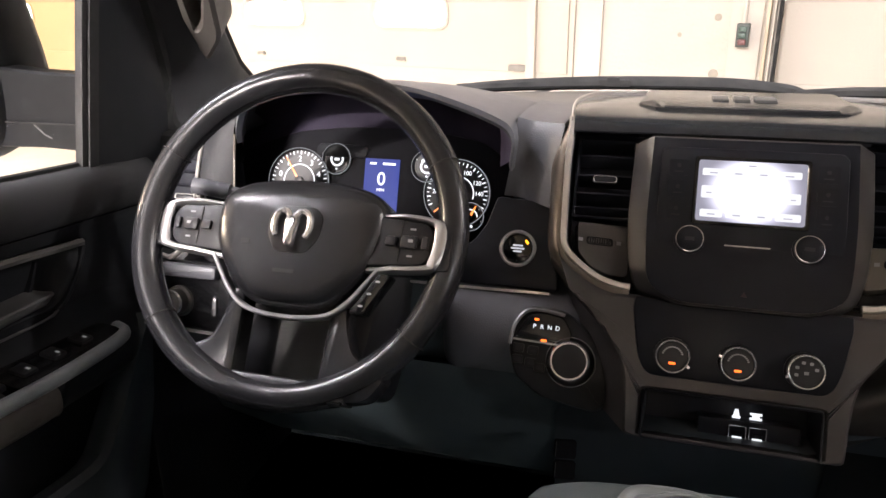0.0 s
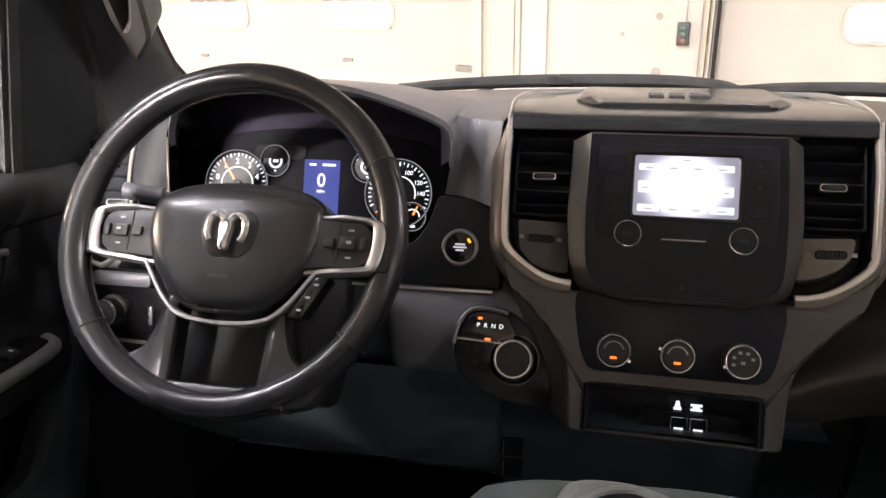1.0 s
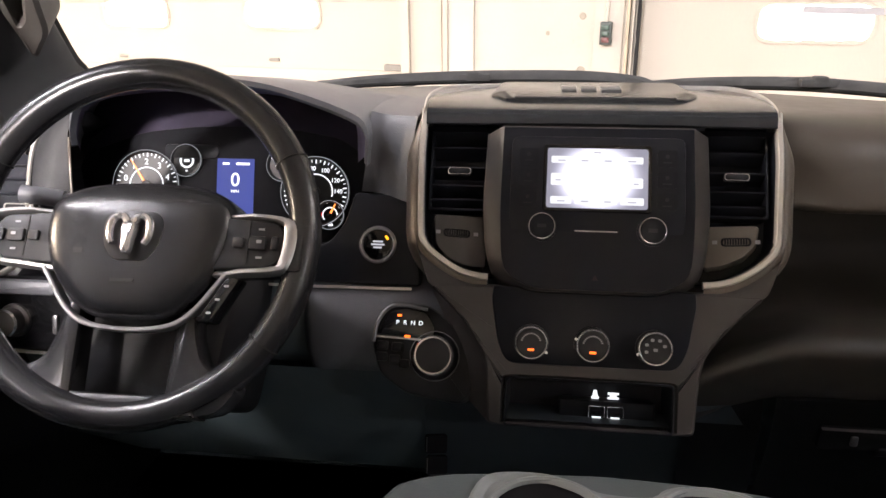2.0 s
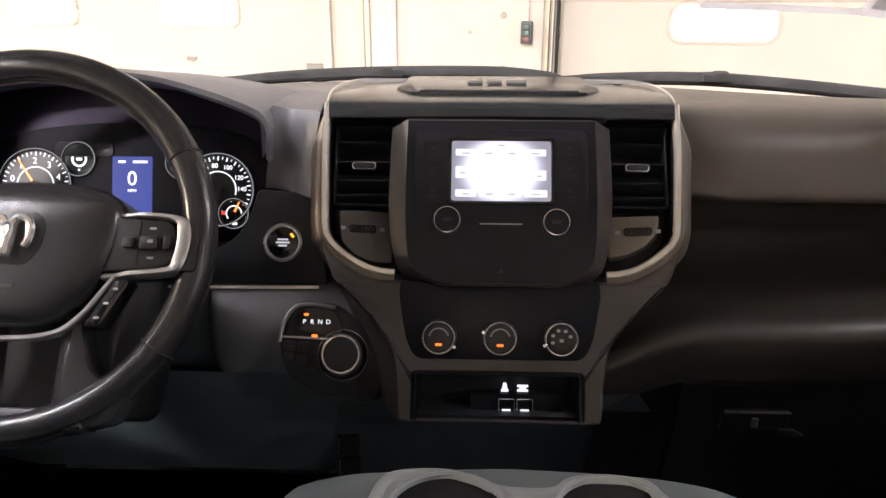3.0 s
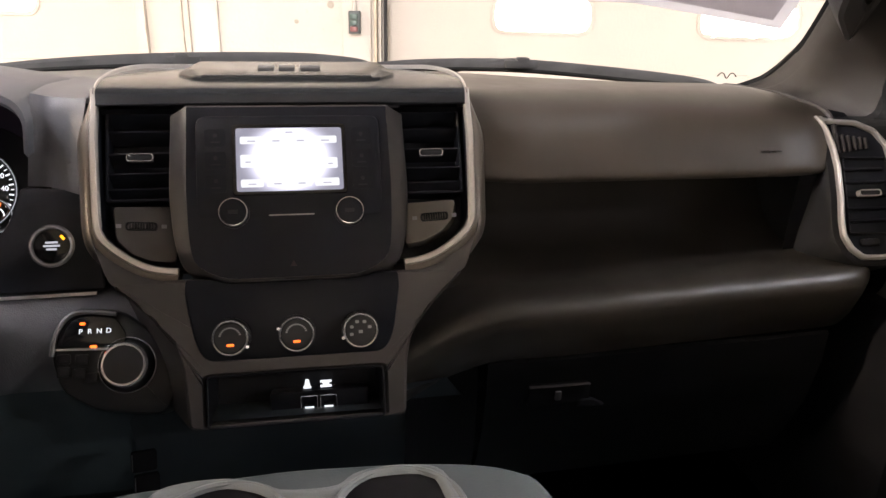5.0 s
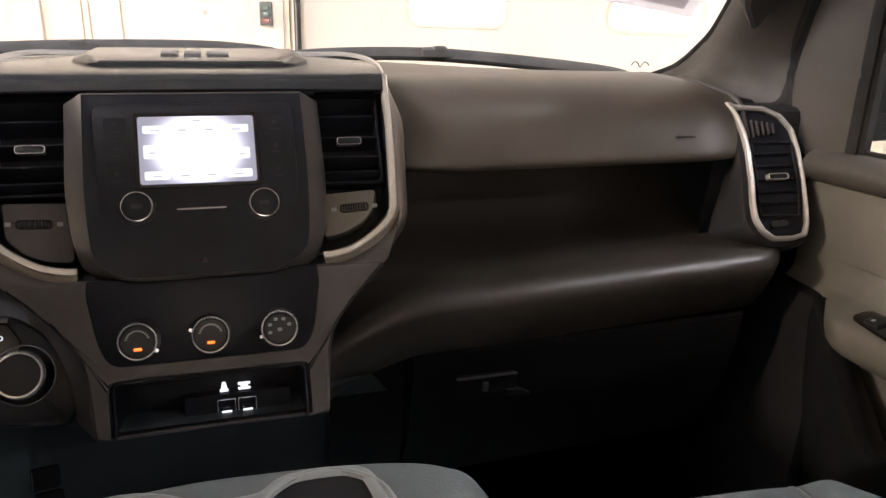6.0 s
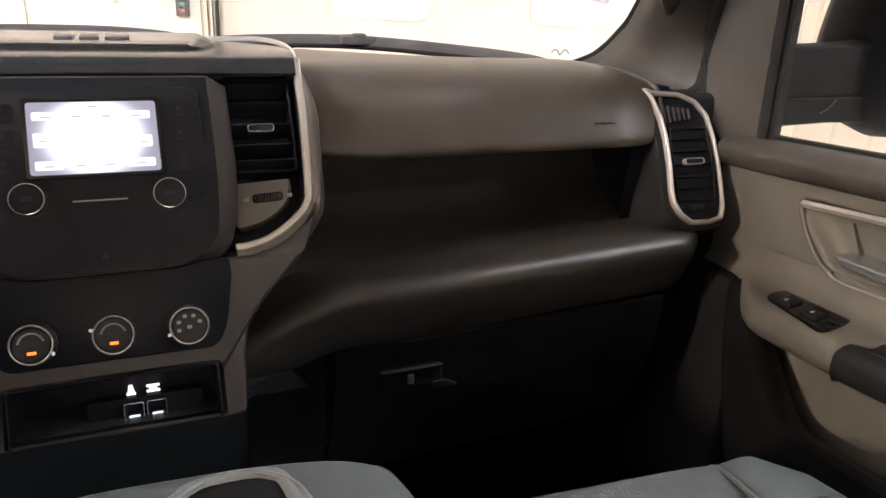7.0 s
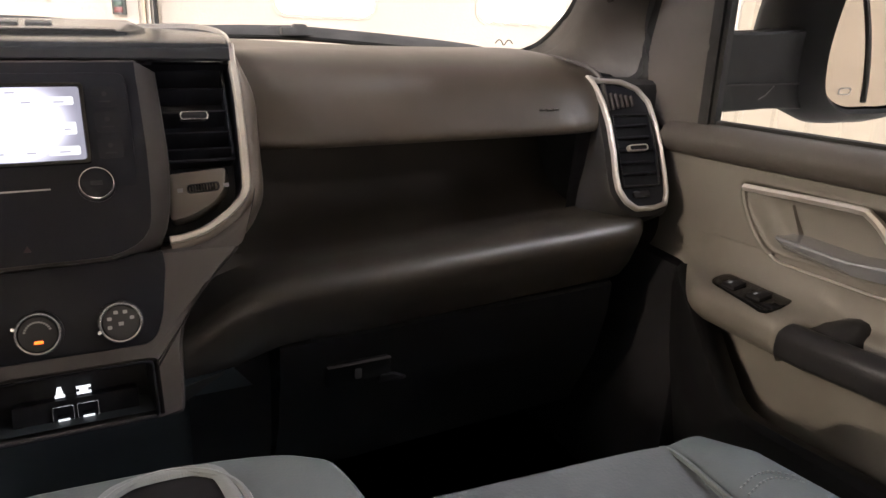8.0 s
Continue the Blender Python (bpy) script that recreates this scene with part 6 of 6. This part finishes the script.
# ---------------- pillars and grab handles ----------------
def pillar(sgn, material, label):
    def P(p):
        return Vector((sgn * p[0], p[1], p[2]))
    front = smooth_line([P(p) for p in ((0.690, 0.452, 1.288), (0.728, 0.445, 1.300), (0.757, 0.430, 1.318), (0.760, 0.382, 1.355), (0.742, 0.325, 1.392), (0.712, 0.22, 1.50), (0.675, 0.10, 1.62), (0.64, -0.02, 1.72), (0.62, -0.1, 1.76))], 4)
    rear = smooth_line([P(p) for p in ((0.70, 0.20, 1.270), (0.745, 0.196, 1.280), (0.768, 0.194, 1.300), (0.772, 0.192, 1.345), (0.764, 0.184, 1.395), (0.735, 0.115, 1.52), (0.705, 0.02, 1.63), (0.675, -0.09, 1.71), (0.66, -0.2, 1.75))], 4)
    bm = B()
    rows = []
    for t, bulge in ((-0.05, -0.03), (0.0, 0.0), (0.08, 0.008), (0.3, 0.016), (0.6, 0.018), (0.85, 0.012), (1.0, 0.0), (1.05, -0.02)):
        rows.append([a.lerp(b, t) + Vector((-sgn * bulge * 0.9, -bulge * 0.5, 0)) for a, b in zip(front, rear)])
    loft(bm, rows)
    p = tagged(finish("windscreen_pillar", bm, material), label, "pillar", kind="structure")
    # black seal between pillar and door
    bm = B()
    tube(bm, [r + Vector((sgn * 0.006, -0.006, 0)) for r in rear], 0.014, 8)
    tagged(finish("door_seal", bm, RUBBER), "black rubber door seal along the pillar", "seal", kind="structure")
    bm = B()
    tube(bm, [f + Vector((sgn * 0.006, 0.008, 0)) for f in front], 0.007, 6)
    tagged(finish("windscreen_seal", bm, RUBBER), "black windscreen edge seal", "seal", kind="structure")
    # grab handle: a tapered loop moulded on the cover
    h = thing("grab_handle", "grey moulded grab handle on the windscreen pillar", "grab handle", "pillar grab handles", P((0.72, 0.215, 1.38)))
    HP = plane(sgn * 0.70, 0.20, 1.40, -0.9)

    def hp(pts):
        q = [(sgn * (x - 0.70), (z - 1.40) * math.sqrt(1.81)) for x, z in pts]
        return q if sgn < 0 else q[::-1]
    outer = rounded(hp([(0.713, 1.386), (0.668, 1.420), (0.646, 1.468), (0.602, 1.575), (0.655, 1.590), (0.717, 1.400)]), 0.014, 5)
    slot = rounded(hp([(0.6995, 1.431), (0.686, 1.440), (0.664, 1.469), (0.622, 1.555), (0.655, 1.565), (0.701, 1.445)]), 0.006, 5)
    bm = B()
    hollow(bm, outer, slot, HP, -0.045, 0.004, 0.005)
    part("handle_body", bm, PILLAR, h)
    bm = B()
    prism(bm, inset(outer, 0.004), HP, -0.046, -0.030)
    part("finger_slot", bm, RUBBER, h, "dark finger slot")
    return p


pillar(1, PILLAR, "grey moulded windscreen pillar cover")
pillar(-1, PILLAR_DARK, "moulded windscreen pillar cover, driver side shade in its colour")

# dash ends by the pillars, gap shade in their black, with the speaker grille strip
for sgn in (-1, 1):
    bm = B()
    rows = []
    for x in np.linspace(0.63, 0.80, 8):
        fy, fz = far_y(x), lerp(x, FAR_Z)
        rows.append([Vector((sgn * x, fy + 0.02, fz - 0.01)), Vector((sgn * x, fy - 0.01, fz - 0.001)), Vector((sgn * x, 0.33, 1.300 - 0.1 * max(0, x - 0.66))), Vector((sgn * x, 0.23, 1.302 - 0.12 * max(0, x - 0.66))), Vector((sgn * x, 0.17, 1.290 - 0.3 * max(0, x - 0.68))), Vector((sgn * x, 0.14, 1.26 - 0.3 * max(0, x - 0.68))), Vector((sgn * x, 0.15, 1.10))])
    loft(bm, rows)
    part("dash_end", bm, MATT_BLACK, dash)
bm = B()
for i in range(26):
    x = 0.60 + i * 0.0045
    y = far_y(x) - 0.028 - 0.0006 * i
    box(bm, x, x + 0.0022, y - 0.012, y + 0.012, 1.286, lerp(x, FAR_Z) + 0.0035 - 0.00025 * i)
tagged(part("demister_grille", bm, RUBBER, dash, "fine ribbed demister grille"), kind="stuff")

for sgn in (-1, 1):
    bm = B()
    box(bm, *sorted((sgn * 0.715, sgn * 0.785)), 0.150, 0.215, 1.16, 1.292, 0.012)
    part("end_seal", bm, RUBBER, dash, "black seal between dash end and door")

# ---------------- wipers ----------------
def wiper(path, nozzle, label):
    w = thing("wiper", label, "wiper", "windscreen wipers", path[len(path) // 2])
    line = smooth_line([Vector(p) for p in path], 6)
    bm = B()
    k = len(line)
    rows = []
    for i, p in enumerate(line):
        t = i / (k - 1)
        h = 0.013 * (0.35 + 0.65 * math.sin(math.pi * min(0.97, max(0.03, t))) ** 0.5)
        rows.append([p + Vector((0, dy, dz)) for dy, dz in ((0.010, -0.004), (0.008, h * 0.6), (0.0, h), (-0.006, h * 0.55), (-0.008, -0.004))])
    loft(bm, rows, True, True)
    part("blade", bm, WIPER, w)
    bm = B()
    tube(bm, [p + Vector((0, -0.006, -0.006)) for p in line], 0.004, 6)
    part("rubber_edge", bm, RUBBER, w)
    bm = B()
    n0 = Vector(nozzle)
    box(bm, n0.x - 0.030, n0.x + 0.030, n0.y - 0.010, n0.y + 0.010, n0.z - 0.010, n0.z + 0.0015, 0.003)
    box(bm, n0.x - 0.010, n0.x + 0.012, n0.y - 0.010, n0.y + 0.010, n0.z - 0.002, n0.z + 0.006, 0.003)
    part("arm_clip", bm, WIPER, w, "grey arm clip")
    bm = B()
    tube(bm, smooth_line([n0 + Vector((-0.01, 0.01, 0.000)), n0 + Vector((-0.05, 0.014, -0.003)), n0 + Vector((-0.09, 0.03, -0.014)), n0 + Vector((-0.16, 0.06, -0.04))], 4), 0.004, 8)
    part("arm", bm, WIPER, w)


wiper([(0.115, 0.640, 1.306), (0.23, 0.620, 1.312), (0.38, 0.585, 1.314), (0.55, 0.535, 1.305), (0.66, 0.490, 1.297), (0.705, 0.470, 1.289)], (0.385, 0.580, 1.324), "black windscreen wiper resting on the passenger side glass")
wiper([(-0.45, 0.575, 1.310), (-0.33, 0.60, 1.315), (-0.18, 0.625, 1.318), (0.0, 0.645, 1.317), (0.10, 0.655, 1.310), (0.14, 0.66, 1.303)], (-0.18, 0.625, 1.324), "black windscreen wiper resting on the driver side glass")
# price sheet stuck inside the glass
def paper(name, colour):
    m = mat(name, colour, 0.8, vary=0.04, scale=5)
    nt = m.node_tree
    tr = nt.nodes.new("ShaderNodeBsdfTranslucent")
    tr.inputs["Color"].default_value = (*colour, 1)
    mx = nt.nodes.new("ShaderNodeMixShader")
    mx.inputs[0].default_value = 0.55
    nt.links.new(nt.nodes["Principled BSDF"].outputs[0], mx.inputs[1])
    nt.links.new(tr.outputs[0], mx.inputs[2])
    nt.links.new(mx.outputs[0], nt.nodes["Material Output"].inputs["Surface"])
    return m


PAPER, PAPER_GREY = paper("paper_sheet", (0.80, 0.78, 0.80)), paper("grey_printed_paper", (0.60, 0.57, 0.59))
sheet = thing("paper_sheet", "pale bordered grey paper sheet stuck inside the windscreen", "paper", "", screen_point(0.62, 0.5))
for nm, mt, x0, x1, lo0, lo1, t1, off in (("border", PAPER, 0.500, 0.722, 0.374, 0.336, 0.80, 0.006), ("print", PAPER_GREY, 0.512, 0.704, 0.396, 0.362, 0.78, 0.0075), ("strip", PAPER, 0.29, 0.505, 0.372, 0.374, 0.392, 0.006)):
    bm = B()
    rows = []
    for i in range(9):
        u = i / 8
        rows.append([screen_point(x0 + (x1 - x0) * u + 0.03 * k * (x0 > 0.4), (lo0 + (lo1 - lo0) * u) * (1 - k) + t1 * k) + Vector((0, -off, -off * 0.6)) for k in np.linspace(0, 1, 5)])
    loft(bm, rows)
    part(nm, bm, mt, sheet)
# small mark printed on the glass corner
bm = B()
zz = [(0.674, 0.444), (0.679, 0.443), (0.684, 0.442), (0.689, 0.441), (0.694, 0.440), (0.699, 0.439), (0.704, 0.438)]
hh = [1.315, 1.3205, 1.3195, 1.3125, 1.3195, 1.3205, 1.315]
tube(bm, smooth_line([Vector((x, y, h)) for (x, y), h in zip(zz, hh)], 4), 0.0009, 6)
tagged(finish("glass_mark", bm, RUBBER), "thin black curled wire clip at the windscreen corner", "clip")

# ---------------- door mirrors ----------------
def door_mirror(sgn):
    d = thing("door_mirror", "black textured towing mirror on a wide arm", "mirror", "door mirrors", (sgn * 0.9, 0.12, 1.3))

    def P(x, y, z):
        return Vector((sgn * x, y, z))
    bm = B()
    rows = []
    for x, y, z0, z1, th in ((0.80, 0.115, 1.2585, 1.364, 0.028), (0.86, 0.117, 1.2585, 1.364, 0.026), (0.91, 0.118, 1.2600, 1.366, 0.027), (0.935, 0.119, 1.2595, 1.368, 0.028), (0.96, 0.122, 1.258, 1.370, 0.030), (1.0, 0.13, 1.256, 1.372, 0.034)):
        rows.append([P(x, y + dy * th, z0 + (z1 - z0) * t) for dy, t in ((-0.9, 0.01), (-1, 0.03), (-1, 0.35), (-1, 0.65), (-1, 0.96), (-0.9, 0.99), (0.0, 1.0), (0.8, 0.9), (0.8, 0.1), (0.0, 0.0))])
    loft(bm, rows, True, True)
    arm = part("arm", bm, MIRROR_SHELL, d)
    bm = B()
    box(bm, *sorted((sgn * 0.80, sgn * 0.965)), 0.0865, 0.0945, 1.2945, 1.2965)
    part("arm_groove", bm, RUBBER, arm)
    bm = B()
    tube(bm, [P(0.893, 0.091, 1.275), P(0.905, 0.091, 1.280), P(0.919, 0.0905, 1.293)], 0.0009, 6)
    part("arm_crease", bm, TRIM_DARK, arm)
    # shell and glass
    bm = B()
    face = smooth_line([Vector(p) for p in ((0.062, -0.003), (0.11, -0.006), (0.18, -0.004), (0.215, 0.02), (0.222, 0.16), (0.215, 0.32), (0.19, 0.34), (0.09, 0.335), (0.05, 0.27), (0.026, 0.18), (0.011, 0.11), (0.009, 0.06), (0.022, 0.018))], 4, True)
    M = Matrix(((sgn, 0, 0, sgn * 0.978), (0, 0, -1, 0.068), (0, 1, 0, 1.266), (0, 0, 0, 1)))
    big = inset(face, -0.016)
    rr = [ring(bm, face, M, 0.0), ring(bm, inset(face, -0.006), M, 0.006), ring(bm, big, M, -0.004), ring(bm, inset(face, -0.026), M, -0.03), ring(bm, inset(face, -0.030), M, -0.055), ring(bm, inset(face, -0.018), M, -0.11), ring(bm, inset(face, 0.004), M, -0.14), ring(bm, inset(face, 0.04), M, -0.16)]
    for a, b in zip(rr, rr[1:]):
        skin(bm, a, b)
    bm.faces.new(rr[-1])
    part("shell", bm, MIRROR_SHELL, d)
    bm = B()
    g = inset(face, 0.003)
    prism(bm, g, M, -0.012, -0.004)
    part("mirror_glass", bm, MIRROR, d, "reflecting mirror glass")
    bm = B()
    tube(bm, [M @ Vector((0.113 - 0.025 * t - 0.11 * t * t, 0.003 + 0.26 * t, -0.003)) for t in np.linspace(0, 1, 10)], 0.0035, 6)
    part("glass_divider", bm, RUBBER, d)
    bm = B()
    hollow(bm, rounded(rect(0.066, 0.020, 0.026, 0.010), 0.004, 3), rounded(rect(0.066, 0.020, 0.0235, 0.0075), 0.003, 3), M, -0.004, -0.0032)
    part("glass_print", bm, ICON_DIM, d)
    return d


door_mirror(1)
door_mirror(-1).location.z += 0.016

# ---------------- seats and console ----------------
con = thing("centre_console", "light grey folded centre console with two cup holders", "console", "", (0, -0.45, 0.7))
CZ = 1.114
M = Matrix.Translation((0.0, 0.0, CZ))
con_o = smooth_line([Vector(p) for p in ((-0.184, -0.80), (-0.184, -0.36), (-0.180, -0.280), (-0.167, -0.240), (-0.154, -0.226), (-0.120, -0.213), (-0.072, -0.208), (-0.013, -0.203), (0.030, -0.204), (0.076, -0.207), (0.114, -0.212), (0.145, -0.220), (0.163, -0.230), (0.174, -0.240), (0.180, -0.262), (0.183, -0.29), (0.185, -0.36), (0.185, -0.80))], 3)
bm = B()
last = ring(bm, con_o, M, -0.30)
for d, w in ((-0.003, -0.05), (0.0, -0.012), (0.001, -0.006), (0.003, -0.002), (0.007, 0.0)):
    r = ring(bm, inset(con_o, d) if d else con_o, M, w)
    skin(bm, last, r)
    last = r
CUPS = ((-0.047, -0.264), (0.070, -0.264))
fill_round(bm, last, [ring(bm, circle(x, y, 0.0465, 40), M, 0.0) for x, y in CUPS])
part("console_body", bm, SEAT_GREY, con, "grey vinyl console body")
tray_o = smooth_line([Vector(p) for p in ((-0.108, -0.42), (-0.108, -0.30), (-0.105, -0.25), (-0.097, -0.224), (-0.080, -0.2145), (-0.047, -0.2135), (-0.022, -0.223), (-0.010, -0.231), (0.010, -0.2335), (0.029, -0.232), (0.040, -0.222), (0.058, -0.2165), (0.090, -0.218), (0.106, -0.228), (0.112, -0.256), (0.115, -0.30), (0.115, -0.42))], 3)
bm = B()
last = ring(bm, tray_o, M, -0.004)
for d, w in ((0.0, 0.001), (0.001, 0.0035), (0.004, 0.0050), (0.007, 0.0044), (0.010, 0.0020)):
    r = ring(bm, inset(tray_o, d) if d else tray_o, M, w)
    skin(bm, last, r)
    last = r
fill_round(bm, last, [ring(bm, circle(x, y, 0.0465, 40), M, 0.0020) for x, y in CUPS])
tray = part("cup_tray", bm, CONSOLE_GREY, con, "pale grey moulded cup holder tray")
for x, y in CUPS:
    mm = M @ Matrix.Translation((x, y, 0.0))
    bm = B()
    lathe(bm, mm, [(0.0475, 0.0015), (0.0460, 0.0046), (0.0440, 0.0052), (0.0420, 0.0040), (0.0412, 0.0005)], cap=False, n=40)
    part("cup_rim", bm, CONSOLE_GREY, tray)
    bm = B()
    lathe(bm, mm, [(0.0414, 0.0010), (0.0405, -0.010), (0.0390, -0.050), (0.0360, -0.075), (0.002, -0.076)], n=40)
    part("cup_well", bm, MATT_BLACK, tray, "dark cup well")


def seat(sgn):
    s = thing("front_seat", "grey vinyl front seat with double stitched bolsters", "seat", "front seats", (sgn * 0.42, -0.5, 0.7))
    X0, X1 = 0.235, 0.575
    bm = B()
    rows = []
    for x in np.linspace(X0 + 0.02, 0.486, 12):
        u = (x - X0) / (0.486 - X0)
        f = -0.212 - 0.012 * u - 0.02 * max(0, u - 0.8)
        h = 1.049 - 0.004 * u
        rows.append(smooth_line([Vector((sgn * x, y, z)) for y, z in ((f - 0.02, 0.86), (f - 0.002, 0.95), (f - 0.003, 1.008), (f - 0.010, h - 0.010), (f - 0.03, h), (f - 0.12, h - 0.002), (f - 0.30, h - 0.02), (f - 0.55, h - 0.03))], 4))
    loft(bm, rows)
    part("seat_cushion", bm, SEAT_DARK, s, "dark grey cushion panel")
    bm = B()
    rows = []
    for y, zt, xa, xb in ((-0.222, 0.985, 0.484, 0.494), (-0.228, 1.028, 0.479, 0.508), (-0.245, 1.047, 0.471, 0.528), (-0.285, 1.056, 0.464, 0.550), (-0.36, 1.061, 0.457, 0.562), (-0.5, 1.066, 0.453, 0.568), (-0.8, 1.072, 0.453, 0.568)):
        w = xb - xa
        rows.append(smooth_line([Vector((sgn * x, y, z)) for x, z in ((xa - 0.002, zt - 0.03), (xa, zt - 0.010), (xa + 0.15 * w, zt - 0.001), (xa + 0.5 * w, zt), (xa + 0.8 * w, zt - 0.008), (xb, zt - 0.035), (xb + 0.004, zt - 0.09), (xb, 0.86))], 3))
    loft(bm, rows)
    part("side_bolster", bm, SEAT_GREY, s, "smooth grey vinyl bolster")
    for k in (0.0, 0.008):
        bm = B()
        pts = smooth_line([Vector((sgn * x, y, z)) for x, y, z in ((0.470, -0.322 - k, 1.0580), (0.492, -0.316 - k, 1.0592), (0.508, -0.318 - k, 1.0592), (0.526, -0.330 - k, 1.0562), (0.540, -0.352 - k, 1.0495), (0.548, -0.38 - k, 1.045))], 8)
        for a, b in zip(pts[::2], pts[1::2]):
            tube(bm, [a, b], 0.0009, 5)
        tagged(part("stitching", bm, CONSOLE_GREY, s), kind="stuff")
    bm = B()
    tube(bm, smooth_line([Vector((sgn * x, y, z)) for x, y, z in ((0.483, -0.224, 1.000), (0.478, -0.229, 1.026), (0.470, -0.246, 1.042), (0.463, -0.286, 1.0505), (0.456, -0.36, 1.054), (0.452, -0.5, 1.058))], 4), 0.0024, 6)
    part("piping", bm, SEAT_GREY, s)
    bm = B()
    box(bm, *sorted((sgn * X0, sgn * X1)), -0.85, -0.26, 0.66, 0.90, 0.02)
    part("seat_base", bm, SATIN_BLACK, s)
    # backrest, out of view: added to keep rear light off the lower dash
    bm = B()
    rows = []
    for t in np.linspace(0, 1, 7):
        y, z, hw = -0.80 - 0.16 * t, 1.0 + 0.56 * t, 0.24 - 0.06 * t ** 3
        rows.append([Vector((sgn * 0.415 + hw * c, y + 0.06 * q, z)) for c, q in ((-1, 0), (-0.85, 0.9), (-0.5, 0.6), (0, 0.5), (0.5, 0.6), (0.85, 0.9), (1, 0), (0.8, -1), (-0.8, -1))])
    loft(bm, rows, True, True)
    part("backrest", bm, SEAT_DARK, s, "upholstered backrest out of view, added to block rear light")
    return s


seat(1)
# driver seat, not in view either: added to block rear light
seat(-1).location.z -= 0.04

# ---------------- garage fittings ----------------
pier = WALL_W
def fitting(name, label, category, bm, material):
    return tagged(finish(name, bm, material), label, category)


for s0, s1, z0 in ((-1.325, -1.265, 0.0), (-1.03, -1.0, 0.0)):
    bm = B()
    box(bm, s0, s1, -0.05, 0.0, z0, 4.1, 0.004, m=G)
    fitting("door_track", "pale galvanised steel door track beside the overhead door", "door track", bm, CREAM)
bm = B()
box(bm, -1.0, -0.83, -0.03, 0.0, 0.0, 4.1, 0.006, m=G)
fitting("wall_panel", "white metal cover panel on the pier", "wall panel", bm, CEIL)
bm = B()
box(bm, -1.265, -1.05, -0.016, 0.0, 0.93, 4.1, 0.004, m=G)
fitting("wall_panel", "cream metal cover panel beside the door track", "wall panel", bm, CREAM)
bm = B()
box(bm, -0.075, 0.095, -0.02, 0.0, 0.93, 4.1, 0.003, m=G)
fitting("switch_board", "white mounting board behind the door switch", "board", bm, CEIL)
sb2 = thing("door_switch", "dark push button box with green and red buttons on the wall", "switch", "", WALL_O + Vector((0, -0.05, 1.2)))
bm = B()
box(bm, -0.034, 0.034, -0.075, -0.02, 1.132, 1.262, 0.006, m=G)
part("switch_box", bm, DARK_BOX, sb2)
for z, mt in ((1.232, GREEN_BTN), (1.197, GREEN_BTN), (1.160, RED_BTN)):
    bm = B()
    box(bm, -0.022, 0.022, -0.088, -0.075, z - 0.014, z + 0.014, 0.004, m=G)
    part("push_button", bm, mt, sb2)
bm = B()
tube(bm, [G @ Vector((0.0, -0.04, z)) for z in (1.26, 2.4, 4.1)], 0.012, 8)
fitting("conduit", "white electrical conduit above the door switch", "conduit", bm, CEIL)
for s, w in ((0.115, 0.018), (0.150, 0.010)):
    bm = B()
    box(bm, s, s + w, -0.05, 0.0, 0.0, 4.1, 0.003, m=G)
    fitting("door_track", "tan steel door guide angle beside the overhead door", "door track", bm, mat("tan_steel", (0.40, 0.34, 0.25), 0.5, metal=0.3) if w > 0.012 else CREAM)
bm = B()
box(bm, 0.176, 0.192, -0.06, 0.02, 0.0, 4.1, 0.003, m=G)
fitting("door_weather_strip", "dark rubber weather strip at the door edge", "weather strip", bm, RUBBER)
for s, z, r in ((-0.145, 0.968, 0.030), (-0.150, 1.292, 0.022), (-0.30, 1.25, 0.010), (-0.36, 1.19, 0.014), (-0.31, 1.11, 0.008), (-0.22, 1.22, 0.008), (-0.20, 1.15, 0.008), (-0.27, 1.10, 0.008)):
    bm = B()
    mm = WALL_W @ Matrix.Translation((s, z, 0.0))
    lathe(bm, mm, [(r, 0.001), (r * 0.9, -0.003), (r * 0.6, -0.004), (r * 0.3, -0.002)], n=14)
    fitting("wall_plug", "small grey wall plug in the painted wall", "wall plug", bm, mat("plug_grey", (0.32, 0.29, 0.24), 0.7) if r > 0.012 else GALV)
for s in (-3.71, -2.37):
    bm = B()
    box(bm, s - 0.04, s + 0.04, 0.085, 0.105, 0.965, 0.990, 0.004, m=G)
    fitting("door_pull", "small dull metal pull plate on the overhead door", "door pull", bm, DULL_METAL)
bm = B()
box(bm, -1.50, -1.37, 0.07, 0.105, 0.925, 0.965, 0.004, m=G)
fitting("roller_bracket", "steel roller bracket at the overhead door edge", "bracket", bm, DULL_METAL)

# small sockets low on the tunnel side
for z in (0.955, 0.925):
    m = Matrix.Translation((-0.170, 0.045, z)) @ Matrix.Rotation(radians(70), 4, "X") @ Matrix.Rotation(radians(20), 4, "Y")
    s = thing("socket", "small black socket with a pale edge low on the tunnel", "socket", "tunnel sockets", (-0.170, 0.045, z - 0.01))
    bm = B()
    prism(bm, rounded(rect(0, 0, 0.026, 0.022), 0.003, 3), m, -0.006, 0.001, 0.001)
    part("socket_body", bm, MATT_BLACK, s)
    bm = B()
    box(bm, -0.0128, -0.0118, -0.009, 0.009, 0.0, 0.0016, 0.0003, m=m)
    part("socket_edge", bm, TRIM_DARK, s)
